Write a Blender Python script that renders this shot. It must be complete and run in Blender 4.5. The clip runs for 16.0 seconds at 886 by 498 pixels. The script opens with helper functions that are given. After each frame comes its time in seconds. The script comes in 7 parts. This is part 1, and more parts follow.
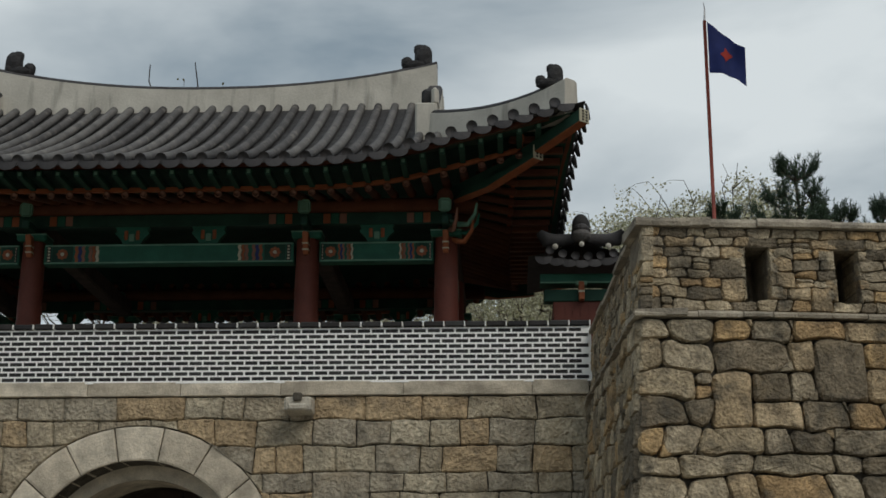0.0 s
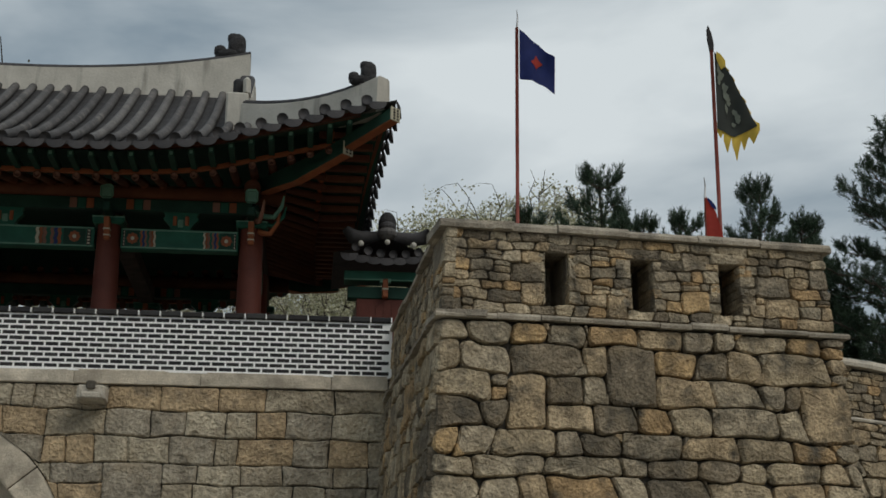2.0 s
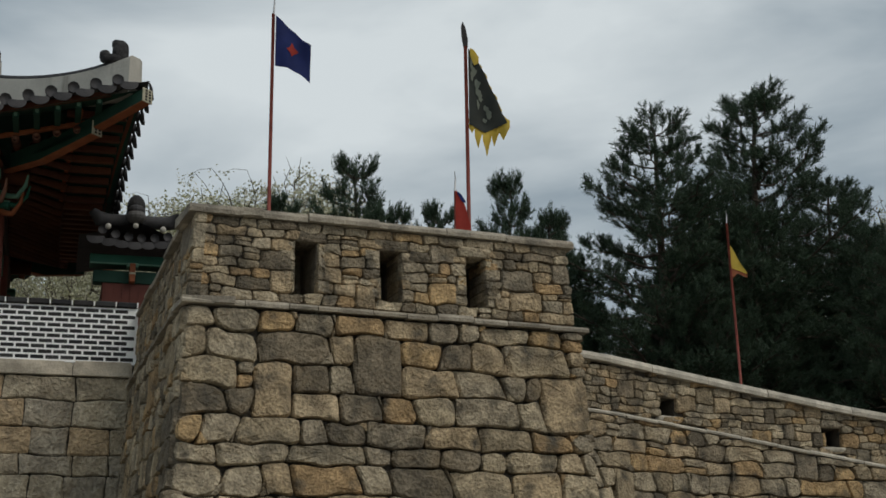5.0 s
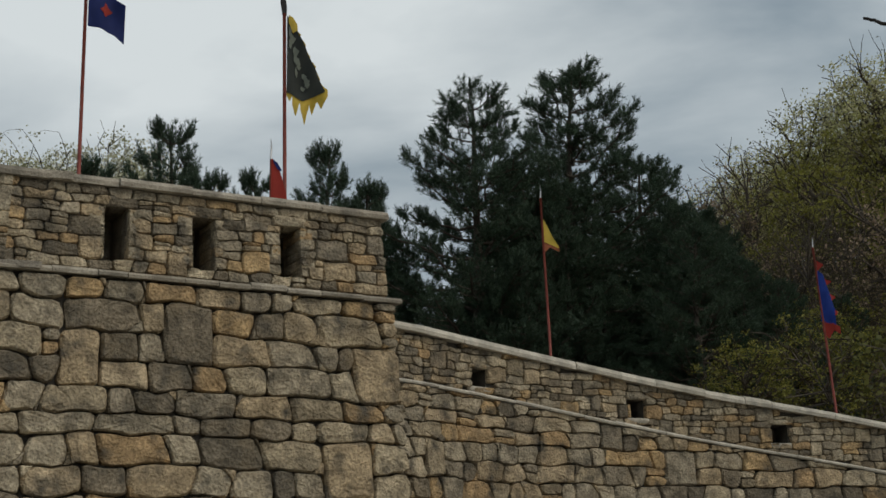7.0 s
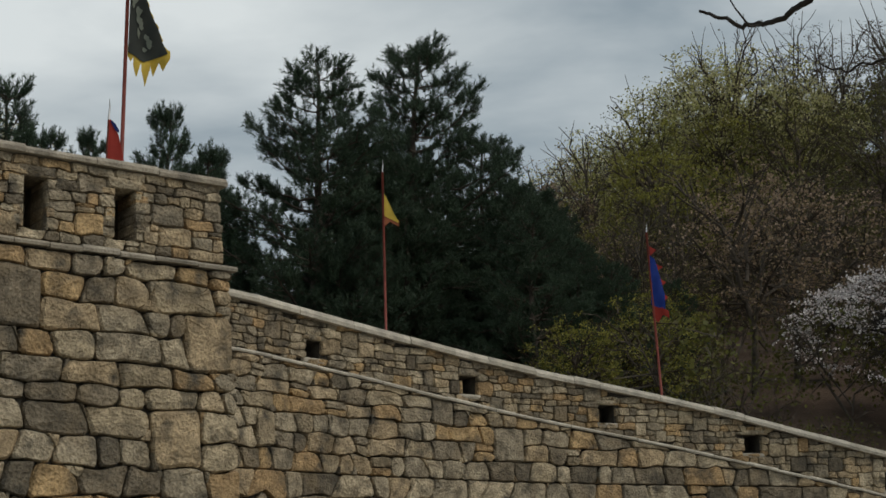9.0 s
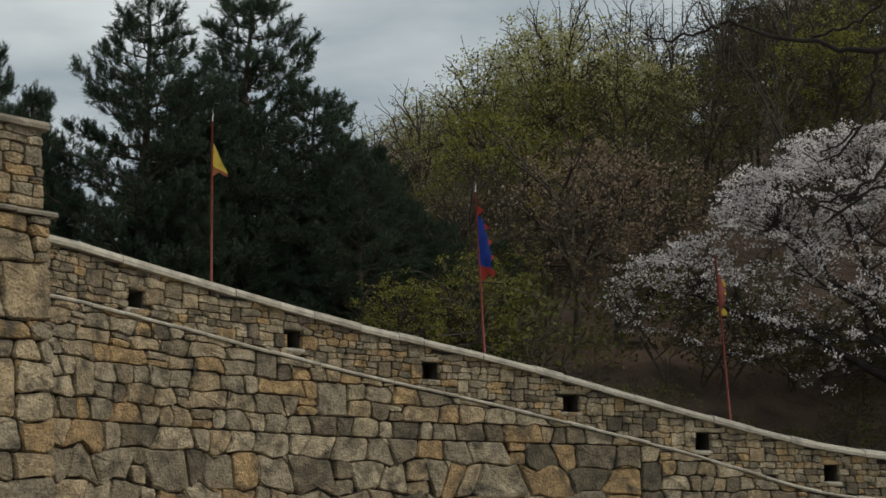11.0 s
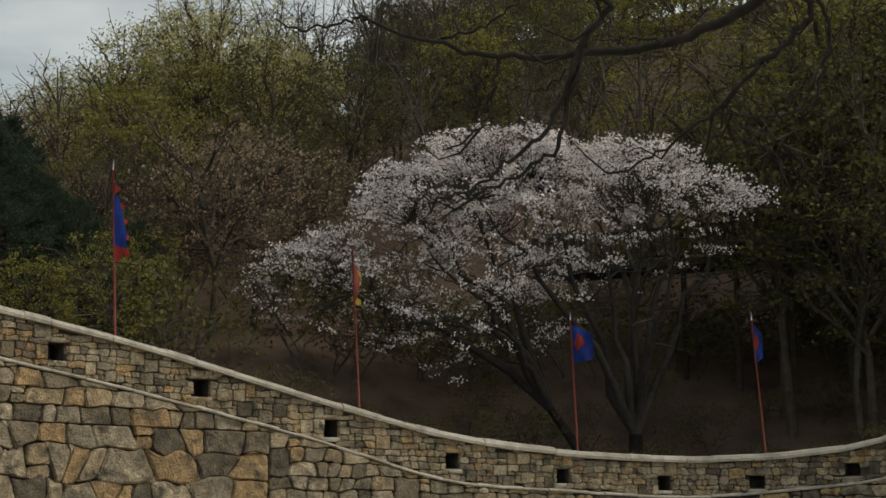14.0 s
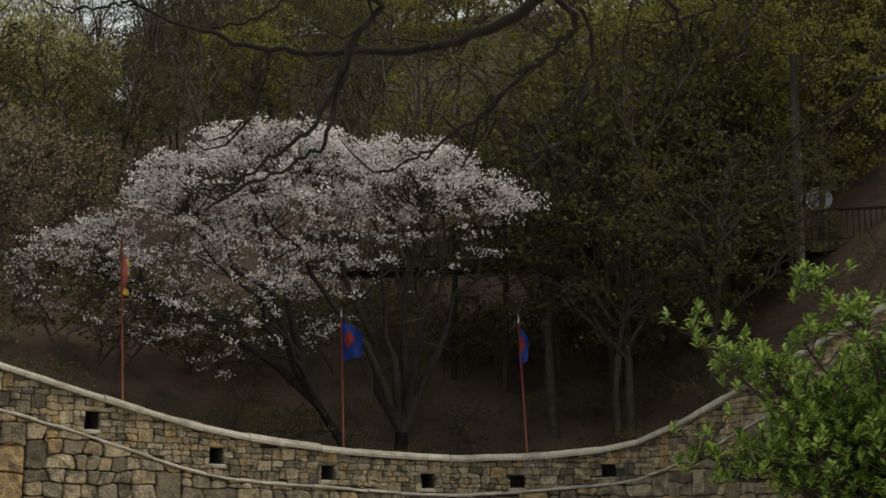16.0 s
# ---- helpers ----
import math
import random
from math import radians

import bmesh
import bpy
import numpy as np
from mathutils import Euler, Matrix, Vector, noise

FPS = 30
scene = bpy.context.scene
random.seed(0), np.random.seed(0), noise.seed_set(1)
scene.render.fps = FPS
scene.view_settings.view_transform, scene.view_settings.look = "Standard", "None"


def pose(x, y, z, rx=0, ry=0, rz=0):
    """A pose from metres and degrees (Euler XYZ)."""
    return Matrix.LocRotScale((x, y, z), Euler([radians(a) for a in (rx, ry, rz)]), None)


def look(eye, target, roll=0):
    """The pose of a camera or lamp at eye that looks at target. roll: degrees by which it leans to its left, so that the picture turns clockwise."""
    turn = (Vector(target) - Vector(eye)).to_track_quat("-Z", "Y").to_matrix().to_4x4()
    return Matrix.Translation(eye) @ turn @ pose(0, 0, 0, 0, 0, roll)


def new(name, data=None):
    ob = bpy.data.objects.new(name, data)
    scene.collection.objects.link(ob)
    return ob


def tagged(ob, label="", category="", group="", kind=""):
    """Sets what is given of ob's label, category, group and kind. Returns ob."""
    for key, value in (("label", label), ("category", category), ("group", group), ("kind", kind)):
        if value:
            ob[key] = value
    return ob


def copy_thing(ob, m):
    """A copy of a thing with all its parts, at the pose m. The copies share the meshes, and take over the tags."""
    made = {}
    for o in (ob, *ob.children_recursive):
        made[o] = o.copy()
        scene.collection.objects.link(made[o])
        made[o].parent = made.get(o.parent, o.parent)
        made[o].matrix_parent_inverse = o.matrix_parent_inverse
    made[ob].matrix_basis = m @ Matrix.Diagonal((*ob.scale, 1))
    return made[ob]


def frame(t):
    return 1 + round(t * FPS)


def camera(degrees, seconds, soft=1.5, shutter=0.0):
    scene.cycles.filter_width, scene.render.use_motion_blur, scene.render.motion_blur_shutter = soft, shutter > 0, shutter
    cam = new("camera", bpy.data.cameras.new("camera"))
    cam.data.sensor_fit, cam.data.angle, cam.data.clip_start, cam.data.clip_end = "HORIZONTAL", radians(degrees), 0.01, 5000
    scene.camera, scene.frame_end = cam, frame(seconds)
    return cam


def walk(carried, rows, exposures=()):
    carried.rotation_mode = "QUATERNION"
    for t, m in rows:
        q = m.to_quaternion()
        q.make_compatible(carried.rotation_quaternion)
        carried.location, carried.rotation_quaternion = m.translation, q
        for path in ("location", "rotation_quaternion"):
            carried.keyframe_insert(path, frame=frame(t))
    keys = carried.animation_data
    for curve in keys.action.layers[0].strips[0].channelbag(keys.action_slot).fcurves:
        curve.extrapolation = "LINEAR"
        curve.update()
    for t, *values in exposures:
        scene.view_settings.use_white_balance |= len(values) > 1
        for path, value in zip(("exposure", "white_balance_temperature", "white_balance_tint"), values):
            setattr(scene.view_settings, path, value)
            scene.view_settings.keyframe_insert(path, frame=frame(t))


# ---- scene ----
import itertools

EYE, ARM = 1.6, 0.329
cam = camera(33.68, 16.0, 1.6)
# seconds, yaw, pitch, roll of a camera held at arm's length by somebody who turns on the spot
ROWS = [
    (0.0, 2.68, 15.88, -0.13),
    (0.5, 0.98, 16.10, 0.02),
    (1.0, -0.81, 16.00, -0.19),
    (1.5, -2.95, 15.80, -0.43),
    (2.0, -5.11, 15.78, -0.59),
    (2.5, -6.90, 15.84, -0.76),
    (3.0, -8.40, 15.90, -0.64),
    (3.5, -9.60, 15.83, -0.34),
    (4.0, -11.36, 15.71, -0.16),
    (6.5, -20.50, 14.48, 1.28),
    (7.0, -22.35, 14.08, 1.20),
    (7.5, -24.04, 13.86, 1.22),
    (8.0, -25.99, 13.72, 0.99),
    (10.5, -33.09, 11.43, -0.33),
    (11.0, -35.47, 11.21, -0.19),
    (11.5, -37.38, 10.89, -0.07),
    (12.0, -40.10, 10.57, 0.02),
    (12.5, -42.90, 10.63, 0.19),
    (13.0, -45.16, 10.39, 0.10),
    (13.5, -47.40, 10.40, 0.07),
    (14.0, -49.63, 10.72, -0.15),
    (14.5, -51.80, 10.84, -0.42),
    (15.0, -54.19, 10.78, -0.51),
    (15.5, -56.45, 10.60, -0.84),
    (16.0, -58.52, 10.66, -0.71),
]


def held(yaw, pitch, roll):
    a, k = radians(yaw), yaw / 60
    drift = (0.0236 * k + 0.002 * k * k, 0.045 * k - 0.0575 * k * k, 0.0211 * k - 0.006 * k * k)
    return pose(drift[0] - ARM * math.sin(a), drift[1] + ARM * math.cos(a) - ARM, EYE + drift[2], 90 + pitch, 0, yaw) @ pose(0, 0, 0, 0, 0, -roll)


walk(cam, [(t, held(yaw, pitch, roll)) for t, yaw, pitch, roll in ROWS],
     exposures=[(0.0, 0.0, 6550, 10), (4.0, -0.05, 6500, 10), (8.0, 0.0, 6650, 10), (11.0, 0.12, 6800, 10), (13.0, 0.25, 7100, 11), (16.0, 0.40, 7300, 12)])

# ---- light: an overcast spring sky with a broad, weak sun behind the clouds ----
world = bpy.data.worlds.new("overcast_sky")
scene.world = world
world.use_nodes = True
wn, wl = world.node_tree.nodes, world.node_tree.links
wn.clear()
SUN_EL, SUN_ROT = radians(48), radians(140)
sky = wn.new("ShaderNodeTexSky")
sky.sky_type, sky.sun_disc, sky.sun_elevation, sky.sun_rotation = "NISHITA", False, SUN_EL, SUN_ROT
coord = wn.new("ShaderNodeTexCoord")
stretch = wn.new("ShaderNodeMapping")
stretch.inputs["Scale"].default_value = (1.0, 1.0, 2.6)
stretch.inputs["Location"].default_value = (3.1, 0.4, 1.0)
clouds = wn.new("ShaderNodeTexNoise")
clouds.inputs["Scale"].default_value, clouds.inputs["Detail"].default_value = 2.7, 6.0
clouds.inputs["Roughness"].default_value, clouds.inputs["Distortion"].default_value = 0.5, 0.35
ramp = wn.new("ShaderNodeValToRGB")
ramp.color_ramp.elements[0].position, ramp.color_ramp.elements[0].color = 0.385, (2.55, 3.28, 3.85, 1)
ramp.color_ramp.elements[1].position, ramp.color_ramp.elements[1].color = 0.70, (7.8, 8.45, 8.65, 1)
mixer = wn.new("ShaderNodeMix")
mixer.data_type = "RGBA"
mixer.inputs[0].default_value = 0.93
back = wn.new("ShaderNodeBackground")
back.inputs["Strength"].default_value = 0.088
wout = wn.new("ShaderNodeOutputWorld")
wl.new(coord.outputs["Generated"], stretch.inputs["Vector"])
wl.new(stretch.outputs["Vector"], clouds.inputs["Vector"])
wl.new(clouds.outputs["Fac"], ramp.inputs["Fac"])
wl.new(sky.outputs["Color"], mixer.inputs[6])
wl.new(ramp.outputs["Color"], mixer.inputs[7])
wl.new(mixer.outputs[2], back.inputs["Color"])
wl.new(back.outputs["Background"], wout.inputs["Surface"])
sun_data = bpy.data.lights.new("sun", "SUN")
sun_data.energy, sun_data.angle, sun_data.color = 1.25, radians(40), (1.0, 0.93, 0.82)
sun = new("sun", sun_data)
sun.matrix_world = look((20 * math.sin(SUN_ROT), 20 * math.cos(SUN_ROT), 22), (0, 0, 0))


# ---- materials ----
def surface(name, colours, rough=0.85, scale=6.0, fine=60.0, bump=0.3, vary="object", spread=0.35, metal=0.0, stain=None, distance=0.02, spec=0.3, blush=None, grain=0.4):
    """Colours are picked per piece (vary: object, island or none), mottled at two scales and given a fine relief."""
    m = bpy.data.materials.new(name)
    m.use_nodes = True
    n, l = m.node_tree.nodes, m.node_tree.links
    b = n["Principled BSDF"]
    b.inputs["Roughness"].default_value, b.inputs["Metallic"].default_value = rough, metal
    b.inputs["Specular IOR Level"].default_value = spec
    tc = n.new("ShaderNodeTexCoord")
    pick = n.new("ShaderNodeValToRGB")
    while len(pick.color_ramp.elements) < len(colours):
        pick.color_ramp.elements.new(0.5)
    pick.color_ramp.interpolation = "LINEAR" if vary == "none" else "CONSTANT"
    for i, c in enumerate(colours):
        pick.color_ramp.elements[i].position = i / (max(1, len(colours) - 1) if vary == "none" else len(colours))
        pick.color_ramp.elements[i].color = (*c, 1)
    big = n.new("ShaderNodeTexNoise")
    big.inputs["Scale"].default_value, big.inputs["Detail"].default_value = scale, 5
    small = n.new("ShaderNodeTexNoise")
    small.inputs["Scale"].default_value, small.inputs["Detail"].default_value = fine, 4
    for t in (big, small):
        l.new(tc.outputs["Object"], t.inputs["Vector"])
    if vary == "object":
        l.new(n.new("ShaderNodeObjectInfo").outputs["Random"], pick.inputs["Fac"])
    elif vary == "island":
        l.new(n.new("ShaderNodeNewGeometry").outputs["Random Per Island"], pick.inputs["Fac"])
    else:
        l.new(big.outputs["Fac"], pick.inputs["Fac"])
    last = pick.outputs["Color"]
    for tex, amount in ((big, spread), (small, spread * grain)):
        span = n.new("ShaderNodeMapRange")
        span.inputs["From Min"].default_value, span.inputs["From Max"].default_value = 0.3, 0.7
        span.inputs["To Min"].default_value, span.inputs["To Max"].default_value = 1 - amount, 1 + amount
        l.new(tex.outputs["Fac"], span.inputs["Value"])
        mul = n.new("ShaderNodeVectorMath")
        mul.operation = "SCALE"
        l.new(last, mul.inputs[0])
        l.new(span.outputs["Result"], mul.inputs["Scale"])
        last = mul.outputs[0]
    if stain:
        tone, low, high, size, *drawn = stain
        st = n.new("ShaderNodeTexNoise")
        st.inputs["Scale"].default_value, st.inputs["Detail"].default_value = size, 6
        if drawn:
            mp = n.new("ShaderNodeMapping")
            mp.inputs["Scale"].default_value = (1, 1, drawn[0])
            l.new(tc.outputs["Object"], mp.inputs["Vector"])
            l.new(mp.outputs["Vector"], st.inputs["Vector"])
        else:
            l.new(tc.outputs["Object"], st.inputs["Vector"])
        sr = n.new("ShaderNodeMapRange")
        sr.inputs["From Min"].default_value, sr.inputs["From Max"].default_value = low, high
        l.new(st.outputs["Fac"], sr.inputs["Value"])
        mx = n.new("ShaderNodeMix")
        mx.data_type = "RGBA"
        l.new(sr.outputs["Result"], mx.inputs[0])
        l.new(last, mx.inputs[6])
        mx.inputs[7].default_value = (*tone, 1)
        last = mx.outputs[2]
    if blush:
        tone, low, high, size, amount = blush
        bn = n.new("ShaderNodeTexNoise")
        bn.inputs["Scale"].default_value, bn.inputs["Detail"].default_value = size, 7
        l.new(tc.outputs["Object"], bn.inputs["Vector"])
        br = n.new("ShaderNodeMapRange")
        br.inputs["From Min"].default_value, br.inputs["From Max"].default_value, br.inputs["To Max"].default_value = low, high, amount
        l.new(bn.outputs["Fac"], br.inputs["Value"])
        bx = n.new("ShaderNodeMix")
        bx.data_type = "RGBA"
        l.new(br.outputs["Result"], bx.inputs[0])
        l.new(last, bx.inputs[6])
        bx.inputs[7].default_value = (*tone, 1)
        last = bx.outputs[2]
    l.new(last, b.inputs["Base Color"])
    if bump:
        bp = n.new("ShaderNodeBump")
        bp.inputs["Strength"].default_value, bp.inputs["Distance"].default_value = bump, distance
        lumps = n.new("ShaderNodeTexNoise")
        lumps.inputs["Scale"].default_value, lumps.inputs["Detail"].default_value, lumps.inputs["Roughness"].default_value = fine * 0.3, 5, 0.65
        l.new(tc.outputs["Object"], lumps.inputs["Vector"])
        both = n.new("ShaderNodeMath")
        both.operation = "MULTIPLY_ADD"
        both.inputs[1].default_value = 1.6
        l.new(lumps.outputs["Fac"], both.inputs[0])
        l.new(small.outputs["Fac"], both.inputs[2])
        l.new(both.outputs[0], bp.inputs["Height"])
        l.new(bp.outputs["Normal"], b.inputs["Normal"])
    return m


def leafy(name, colours, rough=0.6, through_light=0.35):
    """Thin leaves: each one takes its own tone and lets some light through."""
    m = surface(name, colours, rough, 1.2, 9.0, 0.0, "island", 0.25)
    n, l = m.node_tree.nodes, m.node_tree.links
    b, out = n["Principled BSDF"], n["Material Output"]
    tr = n.new("ShaderNodeBsdfTranslucent")
    mix = n.new("ShaderNodeMixShader")
    mix.inputs[0].default_value = through_light
    l.new(b.inputs["Base Color"].links[0].from_socket, tr.inputs["Color"])
    l.new(b.outputs[0], mix.inputs[1])
    l.new(tr.outputs[0], mix.inputs[2])
    l.new(mix.outputs[0], out.inputs["Surface"])
    return m


STONE_TONES = [(0.343, 0.278, 0.184), (0.426, 0.348, 0.233), (0.225, 0.184, 0.128), (0.372, 0.311, 0.219), (0.452, 0.313, 0.162), (0.326, 0.276, 0.196), (0.407, 0.311, 0.193), (0.155, 0.13, 0.094), (0.481, 0.399, 0.275), (0.395, 0.269, 0.142), (0.266, 0.223, 0.16), (0.414, 0.348, 0.246), (0.361, 0.278, 0.174), (0.306, 0.259, 0.186), (0.447, 0.35, 0.226), (0.201, 0.165, 0.116)]
IRON = ((0.32, 0.24, 0.14), 0.54, 0.70, 2.3, 0.4)
LICHEN = ((0.085, 0.076, 0.06), 0.52, 0.72, 3.4)
M_STONE = surface("field_stone", STONE_TONES, 0.92, 5.0, 30.0, 0.9, "object", 0.40, stain=LICHEN, distance=0.05, blush=IRON, grain=0.85)
M_STONE_JOINED = surface("field_stone_joined", STONE_TONES, 0.92, 5.0, 30.0, 0.9, "island", 0.40, stain=LICHEN, distance=0.05, blush=IRON, grain=0.85)
M_ASHLAR = surface("cut_granite", [(0.3869, 0.3307, 0.2396), (0.4399, 0.3837, 0.2841), (0.3286, 0.2883, 0.2226), (0.4081, 0.3477, 0.2544), (0.4452, 0.3339, 0.2067), (0.3763, 0.3307, 0.2544)], 0.94, 4.0, 22.0, 1.0, "object", 0.32, stain=((0.17, 0.15, 0.115), 0.56, 0.8, 3.4), distance=0.06, blush=IRON, grain=0.85)
M_RING = surface("arch_granite", [(0.4686, 0.4125, 0.3267), (0.5665, 0.5049, 0.407)], 0.9, 4.0, 40.0, 0.6, "object", 0.3)
M_COPING = surface("coping_stone", [(0.4409, 0.4025, 0.3306), (0.5402, 0.496, 0.4133), (0.4742, 0.4349, 0.3641)], 0.92, 3.0, 40.0, 0.7, "object", 0.34, stain=((0.16, 0.155, 0.14), 0.58, 0.8, 3.0))
# core behind the stones: shade of the open joints put into its colour
M_SHADED_MORTAR = surface("mortar_with_joint_shade", [(0.06, 0.053, 0.043), (0.10, 0.09, 0.074)], 0.95, 5, 40, 0.5, "none")
M_SLAB = surface("worn_brown_slab", [(0.30, 0.262, 0.204), (0.37, 0.328, 0.262), (0.26, 0.23, 0.184)], 0.92, 4.0, 36.0, 0.9, "object", 0.34, stain=((0.12, 0.11, 0.09), 0.56, 0.78, 3.0))
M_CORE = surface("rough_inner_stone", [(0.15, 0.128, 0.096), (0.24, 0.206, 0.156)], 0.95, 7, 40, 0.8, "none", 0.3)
M_WHITE = surface("lime_mortar", [(0.86, 0.86, 0.84), (0.9, 0.9, 0.89)], 0.9, 3, 50, 0.2, "none", 0.04)
M_BRICK = surface("grey_black_brick", [(0.022, 0.022, 0.024), (0.041, 0.041, 0.041), (0.030, 0.028, 0.028)], 0.8, 9, 80, 0.3, "object", 0.25)
M_BRICK_JOINED = surface("grey_black_brick_joined", [(0.022, 0.022, 0.024), (0.041, 0.041, 0.041), (0.030, 0.028, 0.028)], 0.8, 9, 80, 0.3, "island", 0.25)
M_TILE = surface("grey_clay_tile", [(0.075, 0.071, 0.07), (0.10, 0.096, 0.094), (0.125, 0.12, 0.115)], 0.75, 2.5, 30, 0.35, "object", 0.3, stain=((0.2, 0.185, 0.165), 0.55, 0.8, 5.0))
# dark edge tiles; on the roof beds this tone is painted channel shade
M_TILE_EDGE = surface("dark_tile_and_channel_shade", [(0.036, 0.035, 0.037), (0.05, 0.048, 0.05)], 0.7, 6, 60, 0.3, "object", 0.25)
M_LIME = surface("weathered_lime_plaster", [(0.44, 0.42, 0.37), (0.56, 0.54, 0.48)], 0.9, 1.6, 25, 0.3, "none", 0.1, stain=((0.20, 0.19, 0.165), 0.56, 0.8, 6.0, 0.12))
M_FIGURE = surface("dark_fired_clay", [(0.018, 0.018, 0.02), (0.034, 0.033, 0.034)], 0.7, 8, 60, 0.5, "none", 0.3)
M_RED = surface("red_brown_lacquer", [(0.138, 0.037, 0.024), (0.11, 0.031, 0.021)], 0.6, 3, 40, 0.1, "none", 0.2)
M_RAFTER = surface("orange_brown_timber", [(0.1188, 0.03935, 0.01756), (0.09701, 0.03092, 0.01547)], 0.7, 4, 40, 0.15, "object", 0.2)
M_GREEN = surface("green_painted_timber", [(0.0152, 0.0888, 0.0576), (0.0184, 0.1144, 0.0728)], 0.6, 3, 40, 0.1, "none", 0.15)
M_DKGREEN = surface("dark_green_timber", [(0.01229, 0.04341, 0.03112), (0.01556, 0.05569, 0.03685)], 0.7, 3, 40, 0.1, "none", 0.2)
M_PALE_GREEN = surface("pale_green_edge", [(0.110, 0.231, 0.165), (0.132, 0.253, 0.182)], 0.6, 6, 40, 0.1, "none", 0.15)
M_ORANGE = surface("orange_paint", [(0.2576, 0.0744, 0.0296), (0.2976, 0.0992, 0.04)], 0.6, 6, 40, 0.1, "none", 0.15)
M_PINK = surface("faded_pink_paint", [(0.2436, 0.126, 0.084), (0.2184, 0.1008, 0.0714)], 0.6, 6, 40, 0.1, "none", 0.15)
M_CREAM = surface("cream_paint", [(0.434, 0.406, 0.294), (0.490, 0.462, 0.350)], 0.6, 6, 40, 0.1, "none", 0.15)
M_NAVY = surface("navy_paint", [(0.02, 0.035, 0.12), (0.03, 0.04, 0.15)], 0.6, 6, 40, 0.1, "none", 0.15)
M_BLACK = surface("black_paint", [(0.015, 0.015, 0.015), (0.025, 0.024, 0.023)], 0.7, 6, 40, 0.1, "none", 0.15)
M_DARKWOOD = surface("dark_boards", [(0.05, 0.035, 0.028), (0.07, 0.05, 0.04)], 0.85, 4, 40, 0.3, "none", 0.3)
M_GROUND = surface("leaf_litter_and_soil", [(0.05643, 0.03713, 0.02519), (0.1159, 0.07691, 0.05437), (0.07426, 0.05304, 0.03448)], 0.95, 0.8, 18, 0.9, "none", 0.35, distance=0.08)
# ground before the walls, out of view, made pale to bounce light under the eaves
M_BOUNCE_GROUND = surface("unseen_pale_bounce_ground", [(0.30, 0.27, 0.215), (0.37, 0.335, 0.275)], 0.95, 0.6, 14, 0.4, "none", 0.15)
M_BARK = surface("grey_brown_bark", [(0.06, 0.049, 0.038), (0.105, 0.087, 0.068)], 0.95, 5, 40, 0.8, "none", 0.3)
M_TWIG = surface("dark_brown_bark", [(0.054, 0.0429, 0.0325), (0.0945, 0.0754, 0.05625)], 0.95, 5, 40, 0.6, "none", 0.3)
M_CHERRY_BARK = surface("dark_cherry_bark", [(0.028, 0.023, 0.02), (0.045, 0.037, 0.032)], 0.9, 6, 40, 0.6, "none", 0.3)
M_NEAR_BARK = surface("smooth_grey_bark", [(0.01714, 0.01361, 0.01058), (0.03326, 0.02772, 0.02218)], 0.85, 14, 120, 0.5, "none", 0.3, distance=0.005)
M_NEEDLE = leafy("pine_needles", [(0.03059, 0.05208, 0.03284), (0.04733, 0.07742, 0.04427), (0.05844, 0.09436, 0.05343)], 0.6, 0.15)
M_YELLOWGREEN = leafy("young_yellow_green_leaves", [(0.2283, 0.2225, 0.04657), (0.2935, 0.2743, 0.06728), (0.1739, 0.1708, 0.03726)], 0.7, 0.4)
M_OLIVE = leafy("olive_spring_leaves", [(0.09333, 0.09882, 0.02635), (0.1318, 0.1318, 0.03294), (0.1098, 0.09882, 0.03514)], 0.7)
M_PALEBUD = leafy("pale_budding_leaves", [(0.488, 0.462, 0.221), (0.5856, 0.552, 0.312), (0.4026, 0.402, 0.143)], 0.7, 0.45)
M_HAZE = leafy("whitish_green_buds", [(0.483, 0.4715, 0.3335), (0.598, 0.575, 0.437), (0.391, 0.391, 0.23)], 0.8, 0.3)
M_RUSSET = leafy("pinkish_brown_buds", [(0.286, 0.2048, 0.135), (0.374, 0.2783, 0.2), (0.231, 0.1785, 0.1)], 0.8)
M_BLOSSOM = leafy("white_pink_blossom", [(0.85, 0.80, 0.78), (0.90, 0.87, 0.86), (0.74, 0.66, 0.64)], 0.8, 0.25)
M_BUSH = leafy("glossy_bright_green_leaves", [(0.186, 0.282, 0.06), (0.3, 0.42, 0.09), (0.102, 0.174, 0.0408), (0.144, 0.228, 0.0504), (0.456, 0.576, 0.168)], 0.35, 0.35)
M_POLE = surface("red_painted_pole", [(0.22, 0.05, 0.04), (0.28, 0.075, 0.055)], 0.6, 8, 60, 0.1, "none", 0.2)
M_BLUE = leafy("blue_cloth", [(0.012, 0.035, 0.22), (0.016, 0.045, 0.26)], 0.8, 0.3)
M_NAVYCLOTH = leafy("navy_cloth", [(0.012, 0.022, 0.10), (0.015, 0.026, 0.12)], 0.8, 0.25)
M_REDCLOTH = leafy("red_cloth", [(0.3, 0.03, 0.02625), (0.345, 0.04125, 0.03)], 0.8, 0.3)
M_YELLOWCLOTH = leafy("yellow_cloth", [(0.55, 0.40, 0.06), (0.62, 0.46, 0.08)], 0.8, 0.3)
M_BLACKCLOTH = leafy("dark_patterned_cloth", [(0.02, 0.024, 0.022), (0.035, 0.04, 0.036)], 0.8, 0.15)
M_GREYGREENCLOTH = leafy("grey_green_cloth", [(0.13, 0.16, 0.12), (0.2, 0.22, 0.18)], 0.8, 0.2)
M_METAL = surface("galvanised_steel", [(0.4, 0.41, 0.42), (0.5, 0.5, 0.5)], 0.5, 6, 60, 0.1, "none", 0.1, metal=0.6)
